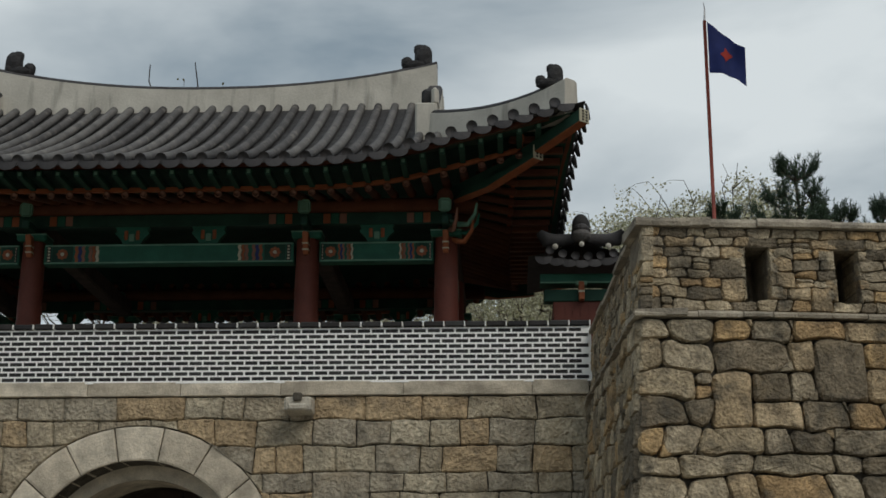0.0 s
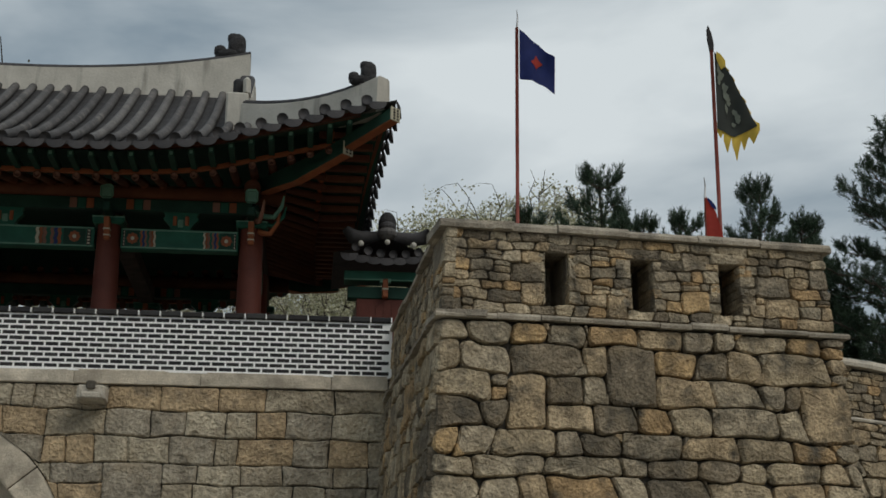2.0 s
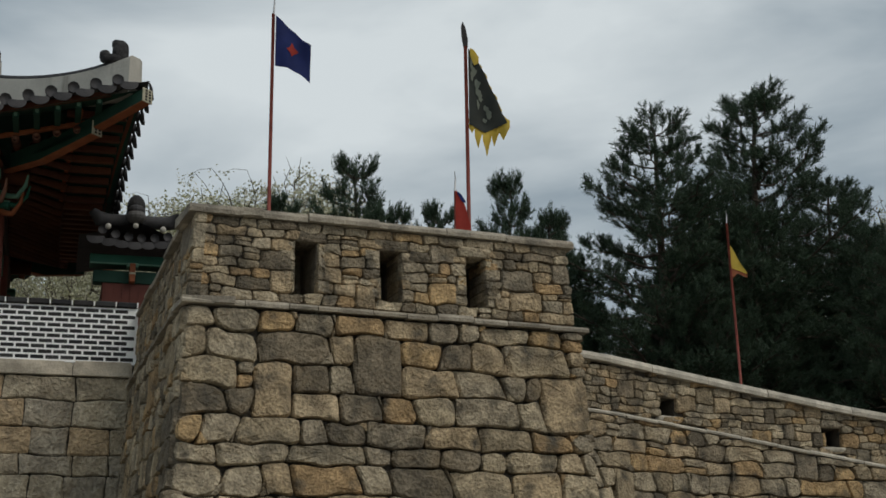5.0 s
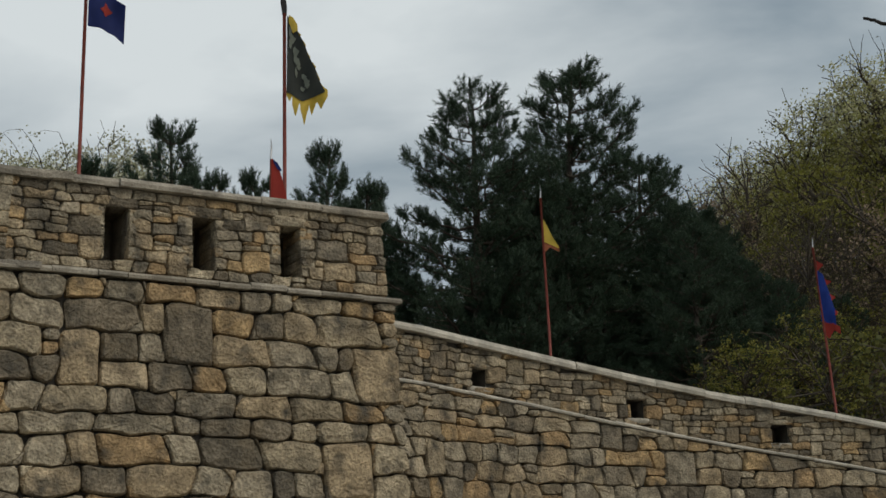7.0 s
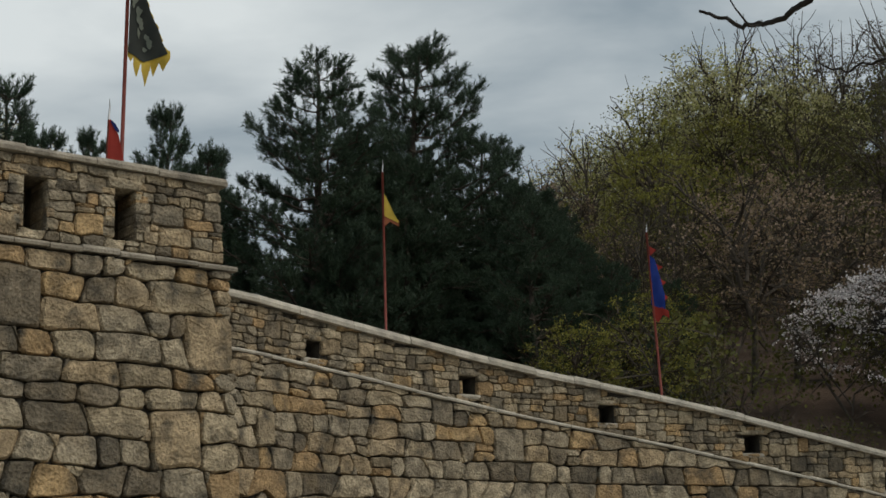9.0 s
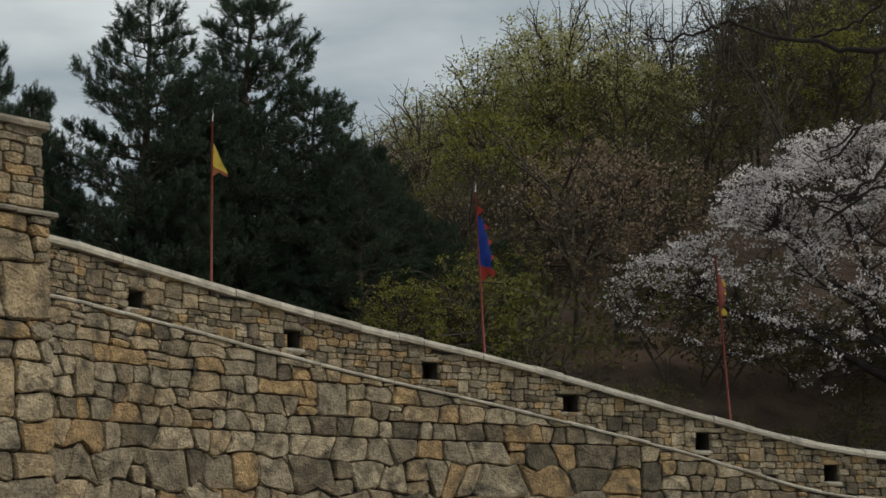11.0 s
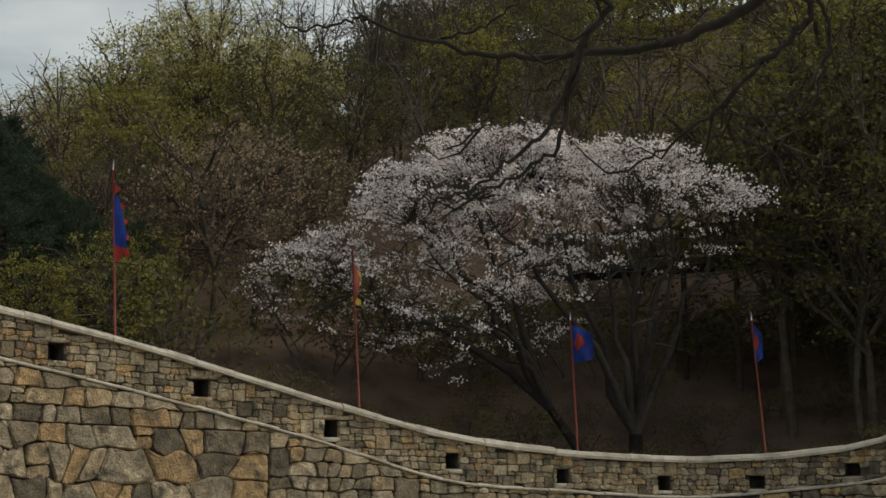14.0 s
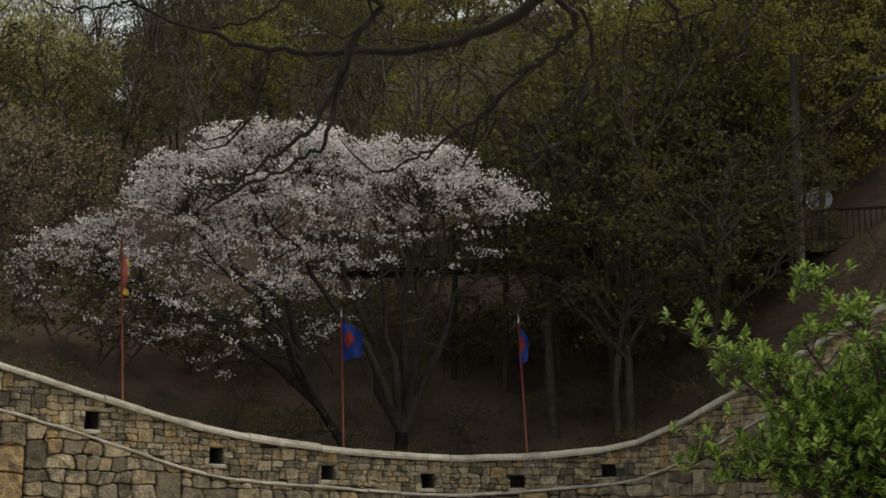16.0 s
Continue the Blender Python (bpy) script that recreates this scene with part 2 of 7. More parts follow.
M_DISH = surface("dull_white_enamel", [(0.4, 0.408, 0.416), (0.48, 0.48, 0.48)], 0.5, 5, 60, 0.05, "none", 0.1)
M_DECK = surface("weathered_deck_timber", [(0.04, 0.032, 0.0232), (0.064, 0.0504, 0.0384)], 0.9, 4, 40, 0.4, "object", 0.25)
M_CONCRETE = surface("grey_concrete", [(0.0845, 0.08125, 0.07475), (0.1105, 0.1073, 0.1008)], 0.9, 4, 60, 0.3, "none", 0.15)


# ---- building helpers ----
def link(name, data, parent=None, label="", category="", group="", kind=""):
    ob = new(name, data)
    ob.parent = parent
    return tagged(ob, label, category, group, kind)


def mesh_of(name, verts, faces, material, smooth=False):
    me = bpy.data.meshes.new(name)
    me.from_pydata([tuple(v) for v in verts], [], faces)
    me.materials.append(material)
    if smooth:
        me.polygons.foreach_set("use_smooth", [True] * len(me.polygons))
    me.update()
    return me


def part(name, bm, material, parent, label=""):
    me = bpy.data.meshes.new(name)
    bmesh.ops.recalc_face_normals(bm, faces=bm.faces)
    bm.to_mesh(me)
    bm.free()
    me.materials.append(material)
    return link(name, me, parent, label)


def box(x0, x1, y0, y1, z0, z1, bevel=0.0, m=None):
    bm = bmesh.new()
    bmesh.ops.create_cube(bm, size=1)
    for v in bm.verts:
        v.co = Vector(((x0 + x1) / 2 + v.co.x * (x1 - x0), (y0 + y1) / 2 + v.co.y * (y1 - y0), (z0 + z1) / 2 + v.co.z * (z1 - z0)))
    if bevel:
        bmesh.ops.bevel(bm, geom=bm.edges[:], offset=bevel, segments=1, affect="EDGES")
    if m is not None:
        bm.transform(m)
    return bm


def tube_data(points, radii, sides=6, start=0):
    """Vertices and faces of a tapered tube along points, closed at its ends."""
    verts, faces = [], []
    pts = [Vector(p) for p in points]
    for i, p in enumerate(pts):
        d = (pts[min(i + 1, len(pts) - 1)] - pts[max(i - 1, 0)])
        d = d.normalized() if d.length > 1e-9 else Vector((0, 0, 1))
        side = d.cross(Vector((0.31, 0.17, 0.93)))
        if side.length < 1e-3:
            side = d.cross(Vector((1, 0, 0)))
        side.normalize()
        up = d.cross(side)
        for k in range(sides):
            a = 2 * math.pi * k / sides
            verts.append(p + (side * math.cos(a) + up * math.sin(a)) * radii[i])
    for i in range(len(pts) - 1):
        for k in range(sides):
            a, b = start + i * sides + k, start + i * sides + (k + 1) % sides
            faces.append((a, b, b + sides, a + sides))
    faces.append(tuple(start + k for k in range(sides)))
    faces.append(tuple(start + (len(pts) - 1) * sides + k for k in reversed(range(sides))))
    return verts, faces


def tube(name, points, radii, material, parent=None, sides=8, label=""):
    v, f = tube_data(points, radii, sides)
    return link(name, mesh_of(name, v, f, material, True), parent, label)


# ---- masonry: irregular courses of stones, each with its own outline, bulge and joints ----
def courses(u0, u1, v0, v1, height, length, rng, wander=0.3, slant=0.2, big=0.12, halves=0.14):
    """Outlines of the stones that fill a face: lists of (u, v)."""
    rows = [v0]
    while rows[-1] < v1 - height * 0.6:
        rows.append(rows[-1] + height * rng.uniform(0.78, 1.28))
    rows = [v0 + (r - v0) * (v1 - v0) / (rows[-1] - v0) for r in rows]
    step = length * 0.55
    n = int((u1 - u0) / step) + 3
    lines = []
    for i, r in enumerate(rows):
        amp = 0 if i in (0, len(rows) - 1) else height * wander
        lines.append([r + rng.uniform(-amp, amp) for _ in range(n)])

    def line(i, u):
        k = max(0.0, min(n - 1.001, (u - u0) / step))
        a = int(k)
        return lines[i][a] * (1 - k + a) + lines[i][a + 1] * (k - a)

    stones, taken = [], []
    for i in range(len(rows) - 1):
        gaps, at = [], u0
        for a, b in sorted(taken):
            if a > at:
                gaps.append((at, a))
            at = b
        if u1 > at:
            gaps.append((at, u1))
        taken = []
        tall = rows[i + 1] - rows[i]
        for g0, g1 in gaps:
            cuts = [g0]
            while cuts[-1] < g1 - length * 0.75:
                cuts.append(cuts[-1] + length * rng.choice((0.6, 0.8, 0.95, 1.1, 1.3, 1.55)) * rng.uniform(0.85, 1.15))
            if cuts[-1] > g1 - length * 0.35 and len(cuts) > 1:
                cuts.pop()
            cuts.append(g1)
            lean = [0] + [rng.uniform(-slant, slant) * tall for _ in cuts[1:-1]] + [0]
            for k in range(len(cuts) - 1):
                a, b = cuts[k], cuts[k + 1]
                top = i + 1
                if i + 3 < len(rows) and 0.85 * length < b - a < 1.9 * length and rng.random() < big:
                    top = i + 2
                    taken.append((a, b))
                la, lb = (lean[k], lean[k + 1]) if top == i + 1 else (0, 0)
                mids = [u0 + step * j for j in range(n) if a + 0.15 * length < u0 + step * j < b - 0.15 * length]
                out = [(a - la, line(i, a))] + [(u, line(i, u)) for u in mids] + [(b - lb, line(i, b))]
                out += [(b + lb, line(top, b))] + [(u, line(top, u)) for u in reversed(mids)] + [(a + la, line(top, a))]
                if top == i + 1 and b - a < 0.95 * length and rng.random() < halves:
                    h = rng.uniform(0.35, 0.65)
                    low = [(a, line(i, a)), (b, line(i, b)), (b, line(i, b) * (1 - h) + line(top, b) * h), (a, line(i, a) * (1 - h) + line(top, a) * h)]
                    high = [low[3], low[2], (b, line(top, b)), (a, line(top, a))]
                    stones += [low, high]
                    continue
                stones.append(out)
    return stones


def dressed(outline, gap, cut, rng, chinks=None, chance=0.0):
    """Breaks the corners of an outline and draws it in by half a joint; some corners are broken off far enough to take a chink stone."""
    n = len(outline)
    pts = []
    for i in range(n):
        p, q, r = outline[i - 1], outline[i], outline[(i + 1) % n]
        d1, d2 = math.dist(p, q), math.dist(q, r)
        if d1 < 1e-4 or d2 < 1e-4:
            continue
        turn = ((q[0] - p[0]) * (r[1] - q[1]) - (q[1] - p[1]) * (r[0] - q[0])) / (d1 * d2)
        if turn < 0.4:
            pts.append(q)
            continue
        c1, c2 = min(0.4, cut * rng.uniform(0.25, 1.6) / d1), min(0.4, cut * rng.uniform(0.25, 1.6) / d2)
        if chinks is not None and rng.random() < chance:
            c1, c2 = min(0.45, cut * rng.uniform(1.6, 2.6) / d1), min(0.45, cut * rng.uniform(1.4, 2.2) / d2)
            chinks.append([(q[0] + (p[0] - q[0]) * c1, q[1] + (p[1] - q[1]) * c1), q, (q[0] + (r[0] - q[0]) * c2, q[1] + (r[1] - q[1]) * c2)])
        a, b = (q[0] + (p[0] - q[0]) * c1, q[1] + (p[1] - q[1]) * c1), (q[0] + (r[0] - q[0]) * c2, q[1] + (r[1] - q[1]) * c2)
        round_off = rng.uniform(0.3, 0.62)
        pts += [a, ((a[0] + b[0]) / 2 * (1 - round_off) + q[0] * round_off, (a[1] + b[1]) / 2 * (1 - round_off) + q[1] * round_off), b]
    if len(pts) < 3:
        return None
    rugged = []
    for i, p in enumerate(pts):
        q = pts[(i + 1) % len(pts)]
        d = math.dist(p, q)
        rugged.append(p)
        if d > 0.15:
            k, off = rng.uniform(0.35, 0.65), rng.uniform(-0.6, 0.35) * min(0.03, d * 0.09)
            rugged.append((p[0] + (q[0] - p[0]) * k + off * (q[1] - p[1]) / d, p[1] + (q[1] - p[1]) * k - off * (q[0] - p[0]) / d))
    pts = rugged
    cu, cv = sum(p[0] for p in pts) / len(pts), sum(p[1] for p in pts) / len(pts)
    half_u, half_v = max(abs(p[0] - cu) for p in pts), max(abs(p[1] - cv) for p in pts)
    if half_u < gap or half_v < gap:
        return None
    ku, kv = 1 - gap / 2 / half_u, 1 - gap / 2 / half_v
    return [(cu + (u - cu) * ku, cv + (v - cv) * kv) for u, v in pts]


def stone_data(pts, at, deep, bulge, rng, start=0):
    """Vertices and faces of one stone with this outline; at(u, v, d) maps face coordinates and depth to space."""
    n = len(pts)
    cu, cv = sum(p[0] for p in pts) / n, sum(p[1] for p in pts) / n
    proud = rng.uniform(-0.35, 0.6) * bulge
    tu, tv = rng.uniform(-0.2, 0.2) * bulge, rng.uniform(-0.25, 0.25) * bulge
    verts = [at(u, v, -deep) for u, v in pts]
    verts += [at(u, v, proud - 0.45 * bulge) for u, v in pts]
    wide, high = max(abs(u - cu) for u, v in pts), max(abs(v - cv) for u, v in pts)
    for u, v in pts:
        k = rng.uniform(0.84, 0.945)
        verts.append(at(cu + (u - cu) * k, cv + (v - cv) * k, proud + bulge * rng.uniform(0.3, 0.8) + tu * (u - cu) / wide + tv * (v - cv) / high))
    verts.append(at(cu + rng.uniform(-0.4, 0.4) * wide, cv + rng.uniform(-0.3, 0.3) * high, proud + bulge * rng.uniform(0.55, 1.0)))
    faces = []
    for ring in (0, 1):
        for i in range(n):
            j = (i + 1) % n
            faces.append((start + ring * n + i, start + ring * n + j, start + ring * n + n + j, start + ring * n + n + i))
    for i in range(n):
        faces.append((start + 2 * n + i, start + 2 * n + (i + 1) % n, start + 3 * n))
    return verts, faces


def lay(outlines, at, parent, name, material, joined_material, rng, gap=0.02, cut=0.04, deep=0.1, bulge=0.03, fit=None, single=None, most=300, smooth=False, chance=0.0, holes=()):
    """Lays stones on a face. fit(u, v) pushes a corner where it may be; single(u, v) tells which stones are parts of their own."""
    rest_v, rest_f, made = [], [], 0
    chinks = []
    for outline in itertools.chain(outlines, chinks):
        if fit and len(outline) > 3:
            cu, cv = sum(p[0] for p in outline) / len(outline), sum(p[1] for p in outline) / len(outline)
            outline = [fit(u, v, cu, cv) for u, v in outline]
            if None in outline:
                continue
        for hole in holes:
            outline = clipped(outline, hole)
        if len(outline) < 3:
            continue
        if len(outline) == 3:
            pts = dressed(outline, gap * 0.5, cut * 0.25, rng)
        else:
            pts = dressed(outline, gap, cut, rng, chinks if chance else None, chance)
        if not pts:
            continue
        area = abs(sum(pts[i - 1][0] * p[1] - p[0] * pts[i - 1][1] for i, p in enumerate(pts))) / 2
        if area < (0.0015 if len(outline) > 3 else 0.0006):
            continue
        cu, cv = sum(p[0] for p in pts) / len(pts), sum(p[1] for p in pts) / len(pts)
        if made < most and (single is None or single(cu, cv)):
            v, f = stone_data(pts, at, deep, bulge, rng)
            link(name, mesh_of(name, v, f, material, smooth), parent)
            made += 1
        else:
            v, f = stone_data(pts, at, deep, bulge, rng, len(rest_v))
            rest_v += v
            rest_f += f
    if rest_v:
        link(name + "s", mesh_of(name + "s", rest_v, rest_f, joined_material, smooth), parent, kind="stuff")
    return made


# ---- the ground: one sheet, level before the walls, stepping up behind them and climbing into a wooded hill ----
def smooth_step(a, b, x):
    k = max(0.0, min(1.0, (x - a) / (b - a)))
    return k * k * (3 - 2 * k)


LOW_WALL = [(6.0, 20.7, 6.12, 5.16), (8.07, 21.13, 6.09, 5.14), (10.1, 21.78, 5.93, 5.0), (13.72, 22.1, 5.44, 4.51), (17.1, 21.52, 4.9, 3.96), (20.4, 20.42, 4.12, 3.24), (23.33, 19.38, 3.47, 2.48),
            (26.0, 18.25, 3.18, 2.29), (28.66, 16.87, 3.09, 2.19), (30.14, 14.8, 3.22, 2.37), (30.55, 13.1, 3.5, 2.6), (29.9, 11.3, 4.1, 3.15), (28.82, 9.15, 4.9, 3.95), (27.6, 6.6, 5.8, 4.85), (26.4, 3.4, 6.6, 5.65)]


def spline(points, per=12):
    out = []
    for i in range(len(points) - 1):
        p = [np.array(points[max(0, min(len(points) - 1, i + k))], float) for k in (-1, 0, 1, 2)]
        for j in range(per):
            t = j / per
            out.append(0.5 * (2 * p[1] + (p[2] - p[0]) * t + (2 * p[0] - 5 * p[1] + 4 * p[2] - p[3]) * t * t + (3 * p[1] - p[0] - 3 * p[2] + p[3]) * t ** 3))
    out.append(np.array(points[-1], float))
    return np.array(out)


WALL_PATH = spline(LOW_WALL)
WALL_S = np.concatenate([[0], np.cumsum(np.hypot(np.diff(WALL_PATH[:, 0]), np.diff(WALL_PATH[:, 1])))])
WALL_LEN = float(WALL_S[-1])
WALL_AZ = np.degrees(np.arctan2(WALL_PATH[:, 0], WALL_PATH[:, 1]))
WALL_D = np.hypot(WALL_PATH[:, 0], WALL_PATH[:, 1])


def wall_at(u):
    """Place, direction, top and ledge height of the low wall u metres along it."""
    x, y, top, ledge = (float(np.interp(u, WALL_S, WALL_PATH[:, k])) for k in range(4))
    e = 0.25
    dx = float(np.interp(u + e, WALL_S, WALL_PATH[:, 0]) - np.interp(u - e, WALL_S, WALL_PATH[:, 0]))
    dy = float(np.interp(u + e, WALL_S, WALL_PATH[:, 1]) - np.interp(u - e, WALL_S, WALL_PATH[:, 1]))
    s = math.hypot(dx, dy)
    return x, y, dx / s, dy / s, top, ledge


def rim(az):
    """Distance of the step in the ground and the height of the ground behind it."""
    if az < 16:
        d, z = 32 + (22.0 - 32) * smooth_step(2, 8, az), 5.0
    elif az < WALL_AZ[-1]:
        k = np.argsort(WALL_AZ)
        d, z = float(np.interp(az, WALL_AZ[k], WALL_D[k])), float(np.interp(az, WALL_AZ[k], WALL_PATH[k, 3])) - 0.25
    else:
        d, z = float(WALL_D[-1]), float(WALL_PATH[-1, 3]) - 0.25
    keep = smooth_step(-100, -50, az) * (1 - smooth_step(115, 150, az))
    return d, z * keep


def hill(az):
    slope = float(np.interp(az, [12, 20, 30, 34, 38, 44, 52, 60, 74], [0.05, 0.06, 0.16, 0.25, 0.33, 0.42, 0.56, 0.61, 0.62]))
    return slope * (1 - smooth_step(110, 160, az)) * (1 if az > -60 else 0.3)


def ground_height(x, y):
    rho, az = math.hypot(x, y), math.degrees(math.atan2(x, y))
    d, z = rim(az)
    if rho < d + 0.35:
        return 0.0
    t = min(rho - d, 80.0)
    rise = max(0.0, t - 4.0) - 2.0 * smooth_step(2, 8, t) + 2.0 * smooth_step(2, 10, t)
    rough = 0.5 * noise.noise((x * 0.08, y * 0.08, 0)) * min(1.0, t / 6) + 0.16 * noise.noise((x * 0.5, y * 0.5, 3)) * min(1.0, t / 4)
    return z + hill(az) * rise * (1 - 0.2 * t / 120) + rough


def build_ground():
    azs = [-180 + 4 * i for i in range(40)] + [-20 + 1.0 * i for i in range(105)] + [85 + 4 * i for i in range(24)]
    azs = sorted(set(a for a in azs if a < 180))
    rings = [0.0, 0.3, 0.6, 0.9, 0.97]
    outs = [0.3, 0.55, 1.5, 2.5, 3.5, 4.5, 5.5, 6.5, 7.5, 9, 10.5, 12, 14, 16, 18, 20.5, 23, 26, 29, 32, 36, 40, 45, 50, 56, 63, 70, 80, 90, 105, 120, 300, 1200, 4000]
    verts, faces, n = [], [], len(azs)
    for az in azs:
        d, z = rim(az)
        a = radians(az)
        for r in [d * k for k in rings] + [d + o for o in outs]:
            x, y = r * math.sin(a), r * math.cos(a)
            verts.append((x, y, ground_height(x, y)))
    m = len(rings) + len(outs)
    for i in range(n):
        j = (i + 1) % n
        for k in range(m - 1):
            faces.append((i * m + k, i * m + k + 1, j * m + k + 1, j * m + k))
    me = mesh_of("ground", verts, faces, M_GROUND, True)
    # inner rings, never in view, take the pale light-bouncing ground
    me.materials.append(M_BOUNCE_GROUND)
    me.polygons.foreach_set("material_index", [1 if i % (m - 1) < len(rings) - 1 else 0 for i in range(len(faces))])
    link("ground", me, None, "brown soil and leaf litter climbing into a wooded hill", "ground", kind="structure")


build_ground()

# ---- the bastion beside the gate ----
ZL, ZT = 5.12, 6.13
FACE_A, FACE_B = Vector((1.34, 15.0, 0)), Vector((5.90, 15.52, 0))
SIDE_END = Vector((1.08, 20.4, 0))
FACE_E = (FACE_B - FACE_A).normalized()
FACE_N = Vector((FACE_E.y, -FACE_E.x, 0))
FACE_L = (FACE_B - FACE_A).length
SIDE_E = (FACE_A - SIDE_END).normalized()
SIDE_N = Vector((-1, -0.04, 0)).normalized()
SIDE_L = (FACE_A - SIDE_END).length
BATTER = 0.055


def front_at(u, v, d):
    low = (ZL - v) * BATTER
    k = u / FACE_L
    return FACE_A + FACE_E * (u + low * (2 * k - 1)) + FACE_N * (d + low) + Vector((0, 0, v))


def side_at(u, v, d):
    low = (ZL - v) * BATTER
    return SIDE_END + SIDE_E * (u + low * u / SIDE_L) + SIDE_N * (d + low) + Vector((0, 0, v))


def prism(corners, z0, z1, low=None):
    """A block over the polygon corners (at z1) and low (at z0)."""
    bm = bmesh.new()
    n = len(corners)
    a = [bm.verts.new((*(low or corners)[i][:2], z0)) for i in range(n)]
    b = [bm.verts.new((*corners[i][:2], z1)) for i in range(n)]
    bm.faces.new(a)
    bm.faces.new(b)
    for i in range(n):
        bm.faces.new((a[i], a[(i + 1) % n], b[(i + 1) % n], b[i]))
    return bm


HOLES = [(1.165, 1.425, 5.35, 5.91), (2.155, 2.405, 5.34, 5.90), (3.20, 3.44, 5.34, 5.91)]


def split_at(outlines, holes):
    out = []
    for o in outlines:
        cu, cv = sum(p[0] for p in o) / len(o), sum(p[1] for p in o) / len(o)
        for a, b, c, d in holes:
            if a < cu < b and c < cv < d:
                out.append([(min(u, a), v) for u, v in o])
                out.append([(max(u, b), v) for u, v in o])
                break
        else:
            out.append(o)
    return out


def clipped(outline, hole):
    """Cuts a stone's outline back to the nearest side of a loophole that it reaches into."""
    a, b, c, d = hole
    if len(outline) < 3:
        return outline
    us, vs = [p[0] for p in outline], [p[1] for p in outline]
    if max(us) <= a or min(us) >= b or max(vs) <= c or min(vs) >= d:
        return outline
    axis, line, sign = min(((max(us) - a, 0, a, 1), (b - min(us), 0, b, -1), (max(vs) - c, 1, c, 1), (d - min(vs), 1, d, -1)))[1:]
    out = []
    for k, q in enumerate(outline):
        p = outline[k - 1]
        ip, iq = sign * (p[axis] - line) <= 0, sign * (q[axis] - line) <= 0
        if ip != iq:
            t = (line - p[axis]) / (q[axis] - p[axis])
            out.append((p[0] + (q[0] - p[0]) * t, p[1] + (q[1] - p[1]) * t))
        if iq:
            out.append(q)
    return out


def build_bastion():
    rng = random.Random(5)
    bast = link("bastion", None, None, "square bastion of irregular grey and tan field stone with three loopholes", "bastion", kind="structure")
    in_a, in_b = FACE_A + FACE_E * 0.1 - FACE_N * 0.09, FACE_B - FACE_E * 0.08 - FACE_N * 0.09
    back_a, back_b = SIDE_END + Vector((0.1, 0.0, 0)), Vector((5.9, 21.2, 0))
    low_a, low_b = in_a + FACE_N * ZL * BATTER + SIDE_N * ZL * BATTER, in_b + FACE_N * ZL * BATTER + FACE_E * ZL * BATTER
    low_c, low_d = back_b + Vector((0.28, 0, 0)), back_a + SIDE_N * ZL * BATTER
    part("body", prism([in_a, in_b, back_b, back_a], 0, ZL, [low_a, low_b, low_c, low_d]), M_SHADED_MORTAR, bast)
    # the parapet's core, open at the loopholes and tightening behind them
    thick = 0.75
    base, e, nrm = FACE_A + FACE_E * 0.1 - FACE_N * 0.13, FACE_E, FACE_N
    end = FACE_L - 0.22

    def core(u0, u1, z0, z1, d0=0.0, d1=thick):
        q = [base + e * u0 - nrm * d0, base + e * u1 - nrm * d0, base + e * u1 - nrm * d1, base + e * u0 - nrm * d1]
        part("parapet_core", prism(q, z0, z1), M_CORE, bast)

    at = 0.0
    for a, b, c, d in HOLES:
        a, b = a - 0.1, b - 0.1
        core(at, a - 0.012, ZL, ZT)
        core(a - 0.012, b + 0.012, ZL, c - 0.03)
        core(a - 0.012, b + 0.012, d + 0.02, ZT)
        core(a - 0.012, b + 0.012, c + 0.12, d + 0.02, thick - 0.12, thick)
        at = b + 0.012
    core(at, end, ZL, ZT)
    q = [SIDE_END + Vector((0.13, 0, 0)), FACE_A + Vector((0.13, 0.12, 0)), FACE_A + Vector((0.85, 0.2, 0)), SIDE_END + Vector((0.85, 0, 0))]
    part("parapet_core", prism(q, ZL, ZT), M_SHADED_MORTAR, bast)
    # stones
    lay(courses(0, FACE_L, 1.6, ZL - 0.02, 0.26, 0.46, rng, 0.18, 0.18, 0.04, 0.06), front_at, bast, "stone", M_STONE, M_STONE_JOINED, rng, 0.012, 0.085, 0.14, 0.045, chance=0.13)
    lay(courses(0, SIDE_L, 2.2, ZL - 0.02, 0.26, 0.46, rng, 0.18, 0.18, 0.04, 0.06), side_at, bast, "stone", M_STONE, M_STONE_JOINED, rng, 0.012, 0.085, 0.14, 0.045, chance=0.13)
    up_front = lambda u, v, d: front_at(u, v, d - 0.04)
    up_side = lambda u, v, d: side_at(u, v, d - 0.04)
    top = split_at(courses(0.06, FACE_L - 0.06, ZL + 0.08, ZT, 0.115, 0.25, rng, 0.22, 0.2, 0.16), HOLES)
    lay(top, up_front, bast, "stone", M_STONE, M_STONE_JOINED, rng, 0.009, 0.036, 0.12, 0.03, holes=HOLES)
    lay(courses(0, SIDE_L, ZL + 0.08, ZT, 0.115, 0.25, rng, 0.22, 0.2, 0.16), up_side, bast, "stone", M_STONE, M_STONE_JOINED, rng, 0.009, 0.036, 0.1, 0.028)
    # jambs and lintels of the loopholes
    for a, b, c, d in HOLES:
        for x in (a, b):
            z = c
            while z < d - 0.03:
                h = min(d - z, rng.uniform(0.09, 0.15))
                s = rng.uniform(0.09, 0.2)
                u0, u1 = (x - s, x) if x == a else (x, x + s)
                v, f = stone_data([(u0 + 0.006, z + 0.006), (u1 - 0.006, z + 0.004), (u1 - 0.004, z + h - 0.008), (u0 + 0.01, z + h - 0.006)], up_front, 0.5, 0.02, rng)
                link("jamb_stone", mesh_of("jamb_stone", v, f, M_STONE, False), bast)
                z += h
